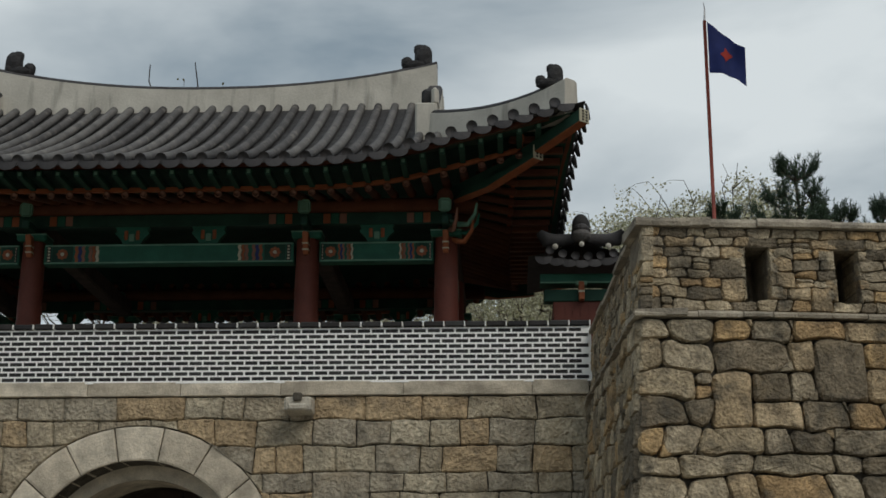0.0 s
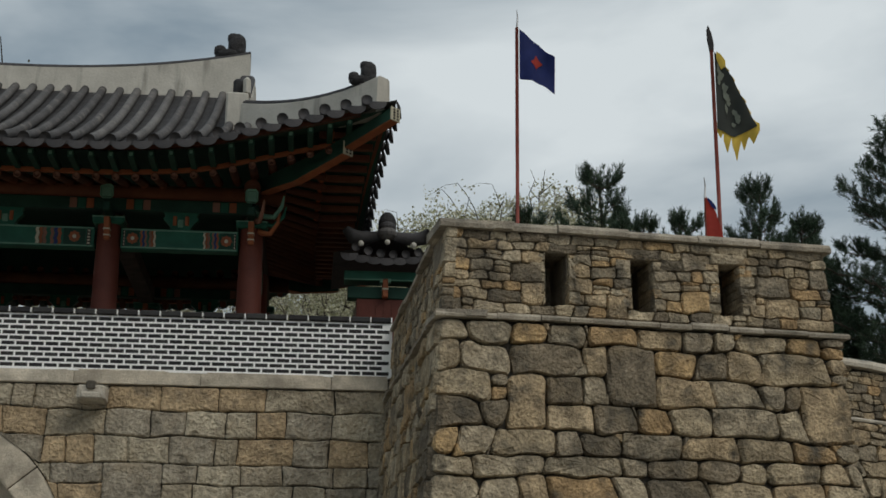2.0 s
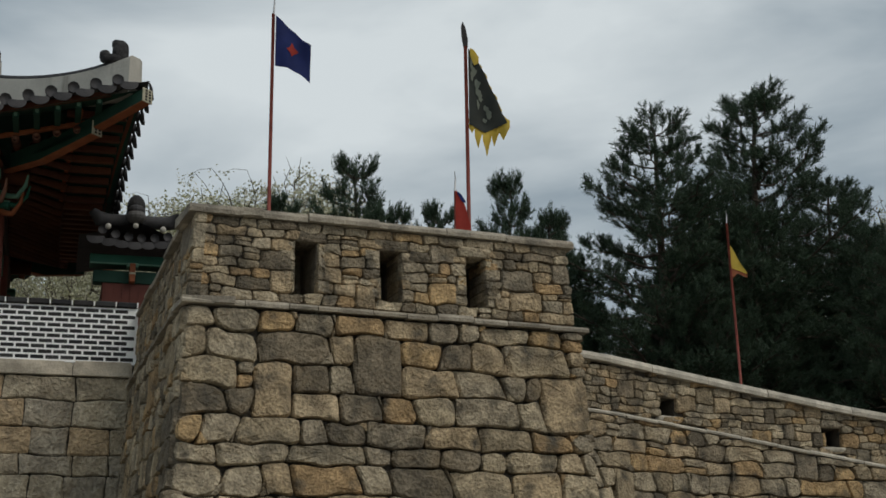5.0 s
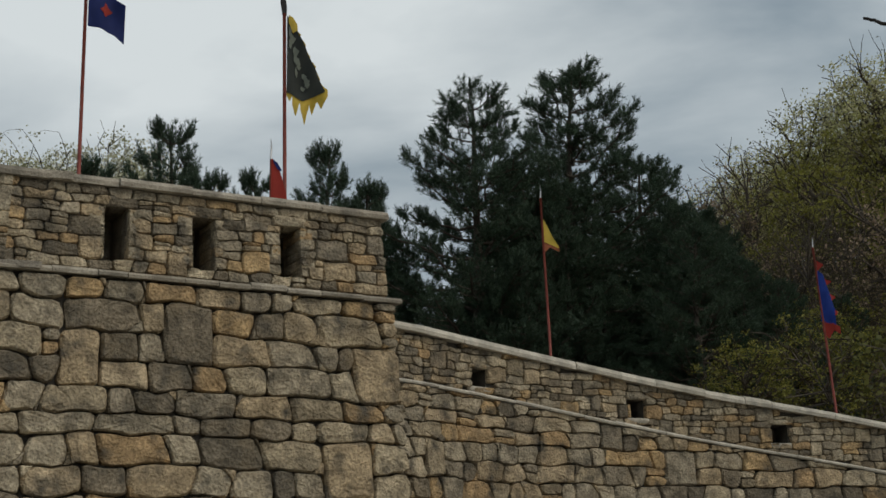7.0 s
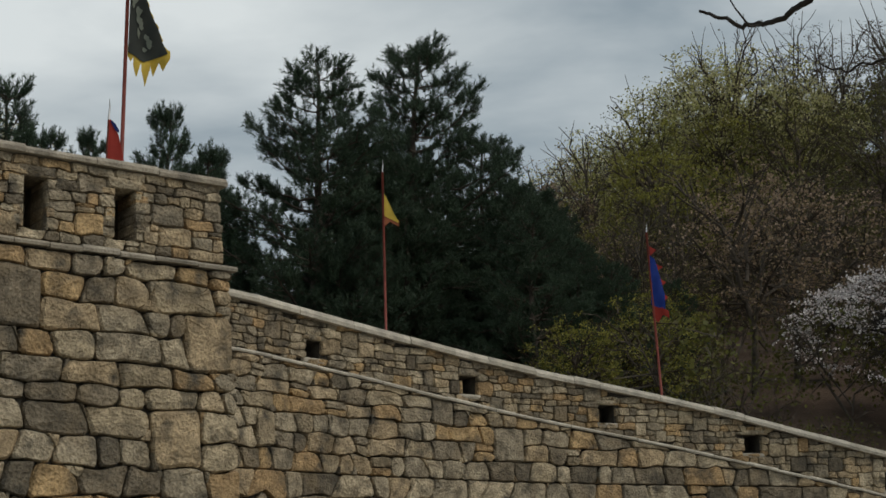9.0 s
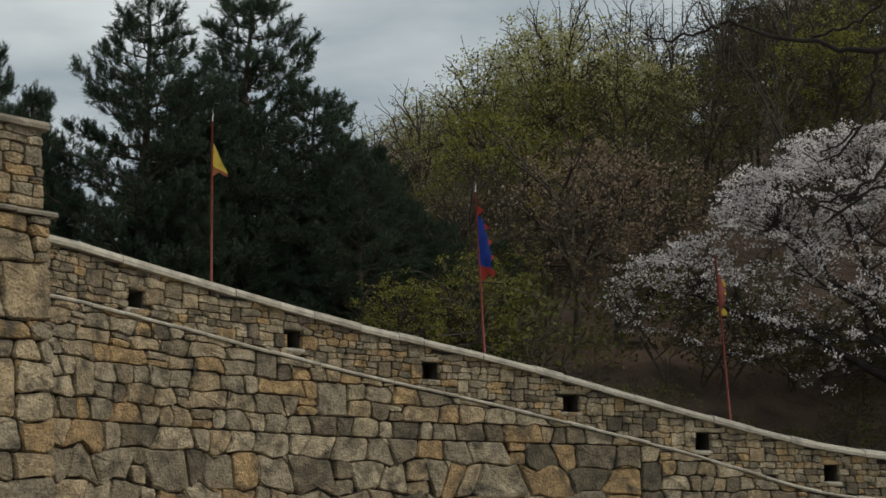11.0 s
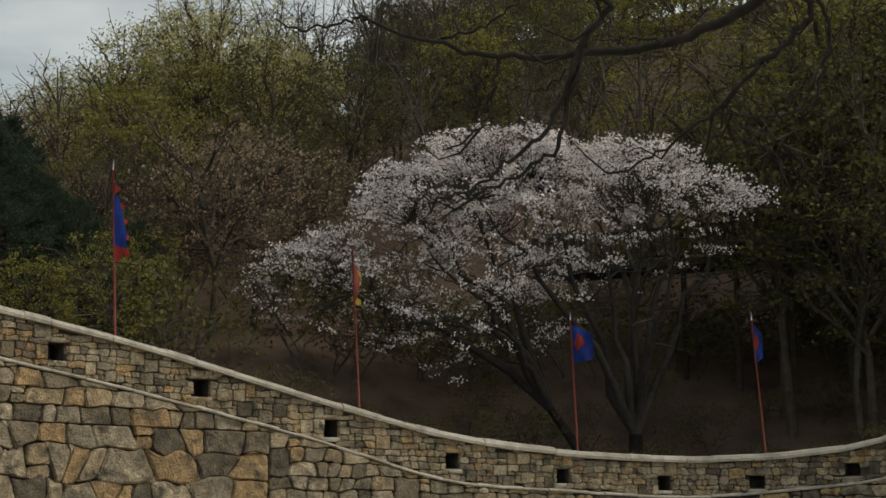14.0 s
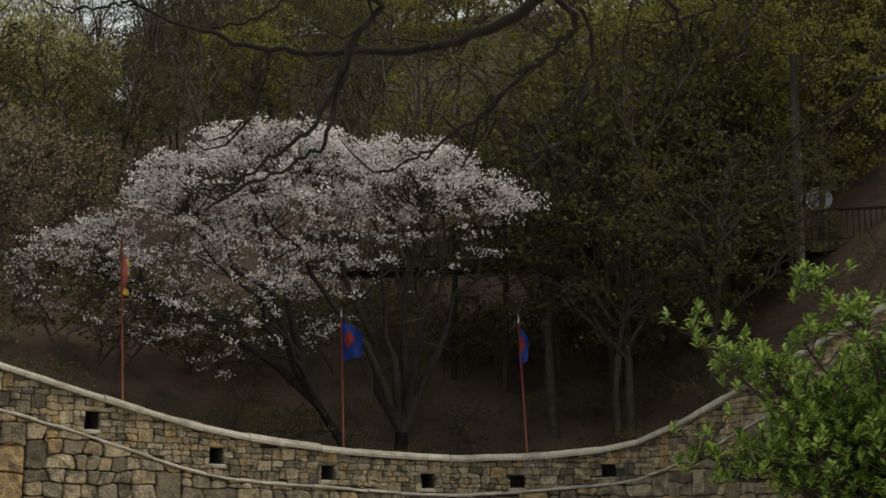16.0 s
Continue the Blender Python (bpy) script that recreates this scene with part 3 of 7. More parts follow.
        v, f = stone_data([(a - 0.1, d), (b + 0.11, d + 0.005), (b + 0.1, d + 0.12), (a - 0.08, d + 0.125)], up_front, 0.5, 0.03, rng)
        link("lintel_stone", mesh_of("lintel_stone", v, f, M_STONE, True), bast)
    # ledge and coping slabs
    for face, length, place in (("front", FACE_L, front_at), ("side", SIDE_L, side_at)):
        for name, z, tall, over, size, lift in (("ledge_slab", ZL, 0.065, 0.07, 0.42, 0.0), ("coping_slab", ZT, 0.085, 0.05, 0.75, 0.0)):
            u, last = -0.06 if face == "front" else 0.0, length + (0.07 if name == "ledge_slab" else 0.005)
            while u < last - 0.1:
                s = min(rng.uniform(0.6, 1.35) * size, last - u)
                if last - u - s < 0.15:
                    s = last - u
                t = tall * rng.uniform(0.8, 1.15)
                d0, d1 = over + rng.uniform(-0.025, 0.012), -0.5 if z == ZL else -0.75
                up = rng.uniform(-0.012, 0.008)
                bm = bmesh.new()
                vs = [bm.verts.new(place(uu, z + zz + up, dd)) for uu in (u + 0.004, u + s - 0.004) for dd, zz in ((d0, 0), (d0 + 0.008, t * 0.5), (d0 - 0.02, t), (d1, t * 1.25), (d1, 0))]
                for k in range(5):
                    bm.faces.new((vs[k], vs[(k + 1) % 5], vs[5 + (k + 1) % 5], vs[5 + k]))
                bm.faces.new(vs[:5])
                bm.faces.new(vs[5:])
                part(name, bm, M_SLAB, bast)
                u += s


build_bastion()


# ---- the low wall that runs down from the bastion, dips and climbs again ----
def low_at(u, v, d):
    x, y, ex, ey, top, ledge = wall_at(u)
    out = d + max(0.0, ledge - v) * 0.06
    return Vector((x + ey * out, y - ex * out, v))


LOOPHOLES = [(9.6, 21.5, 5.22, 5.51), (12.82, 22.1, 4.85, 5.17), (15.54, 21.8, 4.46, 4.79), (18.29, 21.1, 3.96, 4.30), (20.88, 20.2, 3.29, 3.64), (23.46, 19.25, 2.73, 3.06), (25.85, 18.2, 2.48, 2.78), (28.1, 17.1, 2.36, 2.68), (29.66, 15.7, 2.4, 2.69), (30.55, 13.87, 2.66, 2.95)]


def build_low_wall():
    rng = random.Random(11)
    wall = link("curtain_wall", None, None, "long curving field-stone wall with parapet and square loopholes, dipping along the slope", "wall", kind="structure")
    holes = []
    for x, y, z0, z1 in LOOPHOLES:
        u = float(WALL_S[np.argmin((WALL_PATH[:, 0] - x) ** 2 + (WALL_PATH[:, 1] - y) ** 2)])
        k = np.linspace(u - 0.6, u + 0.6, 49)
        u = min(k, key=lambda q: abs(math.atan2(wall_at(q)[0], wall_at(q)[1]) - math.atan2(x, y)))
        holes.append((float(u) - 0.16, float(u) + 0.16, z0, z1))
    # core
    cuts = sorted(set([0.0, WALL_LEN] + [h for q in holes for h in q[:2]] + [i * 0.6 for i in range(1, int(WALL_LEN / 0.6))]))
    verts, faces = [], []

    def slab(u0, u1, lows, highs, d0=-0.1, d1=-0.75):
        n = len(verts)
        for u, lo, hi in ((u0, lows[0], highs[0]), (u1, lows[1], highs[1])):
            for d, z in ((d0, lo), (d0, hi), (d1, hi), (d1, lo)):
                verts.append(low_at(u, z, d))
        faces.extend([(n, n + 1, n + 5, n + 4), (n + 1, n + 2, n + 6, n + 5), (n + 2, n + 3, n + 7, n + 6), (n + 3, n, n + 4, n + 7), (n, n + 3, n + 2, n + 1), (n + 4, n + 5, n + 6, n + 7)])

    for a, b in zip(cuts, cuts[1:]):
        ta, tb, la, lb = wall_at(a)[4] - 0.1, wall_at(b)[4] - 0.1, wall_at(a)[5], wall_at(b)[5]
        inside = [h for h in holes if h[0] - 1e-6 <= a and b <= h[1] + 1e-6]
        slab(a, b, (-0.2, -0.2), (la, lb))
        if inside:
            h = inside[0]
            slab(a, b, (la, lb), (h[2], h[2]))
            slab(a, b, (h[3], h[3]), (ta, tb))
            slab(a, b, (h[2] + 0.05, h[2] + 0.05), (h[3], h[3]), -0.65, -0.75)
        else:
            slab(a, b, (la, lb), (ta, tb))
    link("core", mesh_of("core", verts, faces, M_SHADED_MORTAR), wall)

    def below(u, v, cu, cv):
        lim = wall_at(u)[5] - 0.0
        return (u, min(v, lim)) if cv < wall_at(cu)[5] + 0.12 else None

    def between(u, v, cu, cv):
        top, ledge = wall_at(cu)[4:]
        if cv > top - 0.09 or cv < ledge + 0.04:
            return None
        top, ledge = wall_at(u)[4:]
        return (u, max(min(v, top - 0.1), ledge + 0.06))

    faced = courses(0, 14, 1.5, 3.35, 0.40, 0.54, rng, 0.3, 0.3, 0.08) + courses(14, WALL_LEN, 1.5, 3.35, 0.27, 0.44, rng, 0.16, 0.2, 0.08, 0.12) + courses(0, WALL_LEN, 3.35, 5.3, 0.27, 0.44, rng, 0.16, 0.2, 0.08, 0.12)
    lay(faced, low_at, wall, "stone", M_STONE, M_STONE_JOINED, rng, 0.013, 0.082, 0.13, 0.045, below, lambda u, v: 1.0 < u < 17.0 and v > 2.4, 260, chance=0.12)
    high = lambda u, v, d: low_at(u, v, d - 0.03)
    rows = split_at(courses(0, WALL_LEN, 2.0, 6.3, 0.12, 0.24, rng, 0.22, 0.2, 0.16), holes)
    lay(rows, high, wall, "stone", M_STONE, M_STONE_JOINED, rng, 0.009, 0.036, 0.11, 0.03, between, lambda u, v: 1.5 < u < 14.0, 280, holes=holes)
    for a, b, c, d in holes:
        v, f = stone_data([(a - 0.07, d), (b + 0.08, d + 0.005), (b + 0.07, d + 0.085), (a - 0.06, d + 0.09)], high, 0.4, 0.025, rng)
        link("lintel_stone", mesh_of("lintel_stone", v, f, M_STONE, True), wall)
        v, f = stone_data([(a - 0.06, c - 0.08), (b + 0.08, c - 0.085), (b + 0.07, c), (a - 0.05, c + 0.002)], high, 0.4, 0.028, rng)
        link("sill_stone", mesh_of("sill_stone", v, f, M_COPING, True), wall)
    for name, lift, tall, over, size in (("ledge_slab", 0.0, 0.06, 0.055, 0.5), ("coping_slab", -0.12, 0.125, 0.07, 0.85)):
        u = 0.0
        while u < WALL_LEN - 0.2:
            s = min(size * rng.uniform(0.6, 1.4), WALL_LEN - u)
            t, o, up = tall * rng.uniform(0.9, 1.1), over + rng.uniform(-0.012, 0.012), rng.uniform(-0.008, 0.008)
            bm = bmesh.new()
            vs = []
            for uu in (u + 0.004, u + s - 0.004):
                top, ledge = wall_at(uu)[4:]
                z = (ledge if name == "ledge_slab" else top) + lift + up
                far = -0.2 if name == "ledge_slab" else -0.8
                vs += [bm.verts.new(low_at(uu, z + zz, dd)) for dd, zz in ((o, 0), (o + 0.008, t * 0.45), (o - 0.03, t), (o - 0.16, t * 1.25), (far, t * 1.25), (far, 0))]
            for k in range(6):
                bm.faces.new((vs[k], vs[(k + 1) % 6], vs[6 + (k + 1) % 6], vs[6 + k]))
            bm.faces.new(vs[:6])
            bm.faces.new(vs[6:])
            part(name, bm, M_COPING, wall)
            u += s


build_low_wall()

# ---- the gate's front: arch, cut granite, brick parapet ----
GY, ARCH_X, ARCH_Z, R_IN, R_OUT = 20.4, -5.26, 2.77, 1.6, 2.08
G_LEFT, G_RIGHT = -13.0, 1.10


def gate_at(u, v, d):
    return Vector((u, GY - d, v))


def build_gate():
    rng = random.Random(21)
    gate = link("gate_wall", None, None, "cut-granite gate wall with a round arch and a long ledge course", "gate", kind="structure")
    bm = bmesh.new()
    prof = [(G_LEFT, 0), (ARCH_X - R_IN, 0)] + [(ARCH_X - R_IN * math.cos(radians(a)), ARCH_Z + R_IN * math.sin(radians(a))) for a in range(0, 181, 9)] + [(ARCH_X + R_IN, 0), (G_RIGHT + 0.05, 0), (G_RIGHT + 0.05, 5.42), (G_LEFT, 5.42)]
    f = bm.faces.new([bm.verts.new((x, GY + 0.06, z)) for x, z in prof])
    ext = bmesh.ops.extrude_face_region(bm, geom=[f])
    for v in ext["geom"]:
        if isinstance(v, bmesh.types.BMVert):
            v.co.y = 30.6
    part("body", bm, M_SHADED_MORTAR, gate)
    # inner arch of the passage and the doors in it
    bm = bmesh.new()
    r2 = R_IN - 0.17
    for y in (GY + 0.55, GY + 1.5):
        for a in range(0, 181, 9):
            for r in (r2, R_IN + 0.02):
                bm.verts.new((ARCH_X - r * math.cos(radians(a)), y, ARCH_Z + r * math.sin(radians(a)) - (R_IN - r) * 0.2))
    bm.verts.ensure_lookup_table()
    m = 42
    for i in range(20):
        a = 2 * i
        for q in ((a, a + 1, a + 3, a + 2), (m + a, m + a + 2, m + a + 3, m + a + 1), (a, a + 2, m + a + 2, m + a)):
            bm.faces.new([bm.verts[k] for k in q])
    part("inner_arch", bm, M_RING, gate)
    part("door_leaf", box(ARCH_X - 1.5, ARCH_X - 0.01, GY + 3.0, GY + 3.1, 0.05, 4.3), M_DARKWOOD, gate, "dark plank door leaf in the passage")
    part("door_leaf", box(ARCH_X + 0.01, ARCH_X + 1.5, GY + 3.0, GY + 3.1, 0.05, 4.3), M_DARKWOOD, gate, "dark plank door leaf in the passage")

    def outside(u, v, cu, cv):
        r = math.hypot(u - ARCH_X, v - ARCH_Z)
        if math.hypot(cu - ARCH_X, cv - ARCH_Z) < R_OUT - 0.2:
            return None
        if r < R_OUT + 0.01:
            return (ARCH_X + (u - ARCH_X) * (R_OUT + 0.01) / r, ARCH_Z + (v - ARCH_Z) * (R_OUT + 0.01) / r)
        return (u, v)

    def finer(outlines):
        out = []
        for o in outlines:
            pts = []
            for i, p in enumerate(o):
                q = o[(i + 1) % len(o)]
                near = math.hypot((p[0] + q[0]) / 2 - ARCH_X, (p[1] + q[1]) / 2 - ARCH_Z) < R_OUT + 1.0
                k = max(1, int(math.dist(p, q) / 0.14)) if near else 1
                pts += [(p[0] + (q[0] - p[0]) * j / k, p[1] + (q[1] - p[1]) * j / k) for j in range(k)]
            out.append(pts)
        return out

    lay(finer(courses(-9.5, G_RIGHT - 0.01, 2.6, 5.26, 0.33, 0.56, rng, 0.08, 0.05, 0.06, 0.06)), gate_at, gate, "block", M_ASHLAR, M_ASHLAR, rng, 0.011, 0.026, 0.1, 0.022, outside)
    for i in range(9):
        a0, a1 = radians(20 * i + 0.3), radians(20 * i + 19.7)
        steps = [a0 + (a1 - a0) * k / 4 for k in range(5)]
        pts = [(ARCH_X - (R_OUT - 0.005) * math.cos(a), ARCH_Z + (R_OUT - 0.005) * math.sin(a)) for a in steps]
        pts += [(ARCH_X - R_IN * math.cos(a), ARCH_Z + R_IN * math.sin(a)) for a in reversed(steps)]
        v, f = stone_data(pts[::-1], gate_at, 0.5, 0.012, rng)
        link("voussoir", mesh_of("voussoir", v, f, M_RING, False), gate)
    x = -9.5
    while x < G_RIGHT - 0.1:
        s = min(rng.uniform(1.1, 1.9), G_RIGHT - 0.01 - x)
        v, f = stone_data([(x + 0.004, 5.27), (x + s - 0.004, 5.27), (x + s - 0.004, 5.475), (x + 0.004, 5.475)], lambda u, w, d: gate_at(u, w, d + 0.035), 0.14, 0.01, rng)
        link("ledge_block", mesh_of("ledge_block", v, f, M_RING, False), gate)
        x += s
    # carved water spout
    spout = link("water_spout", None, None, "grey carved stone water spout jutting from the gate wall", "water spout", kind="structure")
    bm = box(-3.16, -2.78, GY - 0.38, GY + 0.05, 4.98, 5.23, 0.03)
    for v in bm.verts:
        if v.co.y < GY - 0.3:
            v.co.z = 5.1 + (v.co.z - 5.1) * 0.8 - 0.01
    part("block", bm, M_COPING, spout)
    # solid dark block in place of the channel's shaded hollow
    part("channel", box(-3.03, -2.91, GY - 0.42, GY - 0.1, 5.13, 5.245, 0.012), M_SHADED_MORTAR, spout)
    part("lip", box(-3.10, -2.84, GY - 0.43, GY - 0.36, 5.0, 5.09, 0.02), M_COPING, spout)


build_gate()


def build_brick_parapet():
    rng = random.Random(31)
    para = link("brick_parapet", None, None, "parapet of dark grey bricks with bright white lime joints", "parapet", kind="structure")
    z0, pitch, rise, rows = 5.48, 0.2005, 0.0755, 10
    y = GY - 0.01
    part("lime_core", box(G_LEFT, G_RIGHT + 0.04, y, y + 0.35, z0 - 0.03, z0 + rows * rise + 0.012), M_WHITE, para)
    part("lime_band", box(G_LEFT, G_RIGHT + 0.03, y - 0.03, y + 0.1, z0 - 0.035, z0 - 0.006, 0.006), M_WHITE, para)
    bm = box(0.0135, pitch - 0.0135, -0.003, 0.05, 0.013, rise - 0.013, 0.002)
    me = bpy.data.meshes.new("brick")
    bm.to_mesh(me)
    bm.free()
    me.materials.append(M_BRICK)
    spare = ([], [])
    made = 0
    for r in range(rows):
        for c in range(-1, 56):
            x = G_RIGHT + 0.01 - (c + (0.5 if r % 2 else 0.0)) * pitch - pitch
            if x + pitch > G_RIGHT + 0.04:
                continue
            if made < 300 and x > -4.9:
                b = link("brick", me, para)
                b.location = (x, y + rng.uniform(-0.002, 0.002), z0 + r * rise)
                made += 1
            else:
                n = len(spare[0])
                for dx in (0.0135, pitch - 0.0135):
                    for dy in (-0.003, 0.05):
                        for dz in (0.013, rise - 0.013):
                            spare[0].append((x + dx, y + dy, z0 + r * rise + dz))
                spare[1].extend([(n, n + 1, n + 5, n + 4), (n, n + 4, n + 6, n + 2), (n + 1, n + 3, n + 7, n + 5), (n, n + 2, n + 3, n + 1), (n + 4, n + 5, n + 7, n + 6)])
    link("bricks", mesh_of("bricks", spare[0], spare[1], M_BRICK_JOINED), para, kind="stuff")
    top = z0 + rows * rise
    x = G_RIGHT + 0.03
    while x > -10.5:
        part("cap_tile", box(x - 0.285, x - 0.012, y - 0.045, y + 0.38, top + 0.014, top + 0.095 + rng.uniform(-0.004, 0.004), 0.016), M_BRICK, para)
        bm = box(x - 0.014, x + 0.002, y - 0.04, y + 0.2, top + 0.02, top + 0.092, 0.003)
        part("cap_joint", bm, M_WHITE, para)
        x -= 0.297


build_brick_parapet()
part("terrace", prism([(G_RIGHT + 0.1, 21.4), (7.4, 21.6), (7.4, 26), (G_RIGHT + 0.1, 26)], 0, 5.05), M_SHADED_MORTAR, None)
tagged(bpy.data.objects["terrace"], "earth-filled terrace behind the walls", "terrace", kind="structure")


# ---- the gate pavilion ----
CX, YF, YB, YM = -5.4, 20.1, 30.0, 25.05
HALF, GABLE = 6.53, 4.05
FLOOR = 5.45


def roof_z(x, y, main=False):
    X, Y = abs(x - CX), abs(y - YM)
    df, ds = 4.95 - Y, HALF - X
    d = df if main or X <= GABLE else min(df, ds)
    k = max(0.0, d) / 4.95
    lift_f = max(0.0, (X - 2.0) / 4.53) ** 2.1 * max(0.0, 1 - max(0, df) / 3.2)
    lift_s = max(0.0, (Y - 1.3) / 3.65) ** 2.1 * max(0.0, 1 - max(0, ds) / 3.2)
    return 8.68 + 2.06 * k + 0.72 * k * k + 0.88 * max(lift_f, lift_s)


def flare(y):
    """How far the side eave draws in between its corners."""
    return 0.34 * (1 - min(1.0, abs(y - YM) / 4.95) ** 2.2)


def drawn_in(verts):
    out = []
    for x, y, z in verts:
        k = max(0.0, min(1.0, (abs(x - CX) - GABLE) / (HALF - GABLE)))
        out.append((x - math.copysign(flare(y) * k, x - CX), y, z))
    return out


def sheet(xs, ys, height, flip=False):
    verts = [(x, y, height(x, y)) for y in ys for x in xs]
    n = len(xs)
    faces = []
    for j in range(len(ys) - 1):
        for i in range(n - 1):
            q = (j * n + i, j * n + i + 1, (j + 1) * n + i + 1, (j + 1) * n + i)
            faces.append(q[::-1] if flip else q)
    return verts, faces


def spread(a, b, n):
    return [a + (b - a) * i / n for i in range(n + 1)]


def slab_along(pts, bottoms, tops, thick):
    """An upright slab that follows pts (x, y) between two height lines."""
    bm = bmesh.new()
    rings = []
    for i, (x, y) in enumerate(pts):
        a, b = pts[max(0, i - 1)], pts[min(len(pts) - 1, i + 1)]
        d = Vector((b[0] - a[0], b[1] - a[1])).normalized()
        s = Vector((-d.y, d.x)) * thick / 2
        rings.append([bm.verts.new((x + q * s.x, y + q * s.y, z)) for q, z in ((-1, bottoms[i]), (1, bottoms[i]), (0.86, tops[i] - 0.03), (0.6, tops[i]), (-0.6, tops[i]), (-0.86, tops[i] - 0.03))])
    for a, b in zip(rings, rings[1:]):
        for k in range(6):
            bm.faces.new((a[k], a[(k + 1) % 6], b[(k + 1) % 6], b[k]))
    bm.faces.new(rings[0])
    bm.faces.new(rings[-1])
    return bm


def lathe_row(p0, p1, n=9):
    out = []
    for i in range(n + 1):
        t = i / n
        out.append((p0[0] + (p1[0] - p0[0]) * t, p0[1] + (p1[1] - p0[1]) * t))
    return out


def drip_mesh():
    """A hanging crescent eave tile, with its rim."""
    verts, faces, n = [], [], 10
    for d in (0.0, 0.022):
        verts.append((0, d - 0.03, 0.015))
        for i in range(n + 1):
            a = math.pi * i / n
            verts.append((-0.14 * math.cos(a), d - 0.035 * math.sin(a) * 1.2, 0.03 - 0.14 * math.sin(a) ** 0.8 if 0 < i < n else 0.03))
    m = n + 2
    for i in range(1, n + 1):
        faces += [(0, i + 1, i), (m, m + i, m + i + 1), (i, i + 1, m + i + 1, m + i)]
    faces.append((0, 1, m + 1, m))
    faces.append((n + 1, 0, m, m + n + 1))
    return mesh_of("drip_tile", verts, faces, M_TILE_EDGE)


def ornament(name, parent, x, y, z, turn, size=1.0, label="dark clay ridge-end figure"):
    bm = bmesh.new()
    for cx, cz, sx, sy, sz in ((-0.02, 0.07, 0.24, 0.13, 0.10), (0.10, 0.22, 0.15, 0.12, 0.22), (-0.17, 0.13, 0.10, 0.1, 0.10), (0.04, 0.36, 0.10, 0.09, 0.09), (0.15, 0.1, 0.1, 0.12, 0.13)):
        g = bmesh.ops.create_icosphere(bm, subdivisions=2, radius=1)["verts"]
        for v in g:
            q = v.co.copy()
            k = 1 + 0.12 * noise.noise(q * 2.3 + Vector((cx * 9, 0, 0)))
            v.co = Vector((cx + max(-0.85, min(0.85, q.x)) * sx * 1.12 * k, q.y * sy, cz + max(-0.85, min(0.9, q.z)) * sz * 1.1 * k))
    bm.transform(pose(x, y, z, 0, 0, turn) @ Matrix.Scale(size, 4))
    return part(name, bm, M_FIGURE, parent, label)


def painted_beam(parent, x0, x1, y, z0, z1, flip=1):
    """A painted tie beam: green field, pale edges, banded ends with a red flower."""
    beam = part("tie_beam", box(x0, x1, y - 0.11, y + 0.11, z0, z1, 0.012), M_GREEN, parent, "green tie beam with painted bands and flowers")
    f = y - 0.114 * flip
    front = lambda a, b, c, d, dep=0.006: box(a, b, f - dep, f + 0.003, c, d)
    for c, d in ((z0 + 0.012, z0 + 0.035), (z1 - 0.035, z1 - 0.012)):
        part("edge_line", front(x0 + 0.02, x1 - 0.02, c, d), M_PALE_GREEN, beam)
    wide = min(0.9, (x1 - x0) * 0.3)
    for s, e in ((x0, 1), (x1, -1)):
        at = lambda q: s + e * q * wide
        def span(a, b):
            return min(at(a), at(b)), max(at(a), at(b))
        a, b = span(0.06, 0.13)
        part("checker_strip", front(a, b, z0 + 0.03, z1 - 0.03), M_BLACK, beam)
        for k in range(5):
            zz = z0 + 0.05 + (z1 - z0 - 0.1) * k / 4.6
            part("white_square", front(a + 0.012, b - 0.012, zz, zz + 0.028, 0.01), M_CREAM, beam)
        a, b = span(0.15, 0.52)
        part("flower_field", front(a, b, z0 + 0.035, z1 - 0.035), M_DKGREEN, beam)
        cxx, czz = (a + b) / 2, (z0 + z1) / 2
        for k in range(8):
            bm = bmesh.new()
            bmesh.ops.create_cone(bm, cap_ends=True, segments=8, radius1=0.03, radius2=0.03, depth=0.006)
            bm.transform(pose(cxx + 0.06 * math.cos(k * math.pi / 4), f - 0.01 * flip, czz + 0.06 * math.sin(k * math.pi / 4), 90, 0, 0))
            part("petal", bm, M_ORANGE, beam)
        bm = bmesh.new()
        bmesh.ops.create_cone(bm, cap_ends=True, segments=10, radius1=0.03, radius2=0.03, depth=0.008)
        bm.transform(pose(cxx, f - 0.012 * flip, czz, 90, 0, 0))
        part("flower_eye", bm, M_CREAM, beam)
        for k, m in enumerate((M_ORANGE, M_NAVY, M_PINK, M_GREEN, M_PINK, M_ORANGE, M_CREAM)):
            a, b = span(0.56 + 0.062 * k, 0.56 + 0.062 * (k + 0.85))
            bm = bmesh.new()
            n = 6
            rows = []
            for q in range(n + 1):
                zz = z0 + 0.036 + (z1 - z0 - 0.072) * q / n
                w = 0.012 * math.sin(q * 2.1)
                rows.append([bm.verts.new((xx + w, f - 0.008 * flip, zz)) for xx in (a, b)])
            for r, t in zip(rows, rows[1:]):
                bm.faces.new((r[0], r[1], t[1], t[0]))
            part("painted_band", bm, m, beam)
    return beam


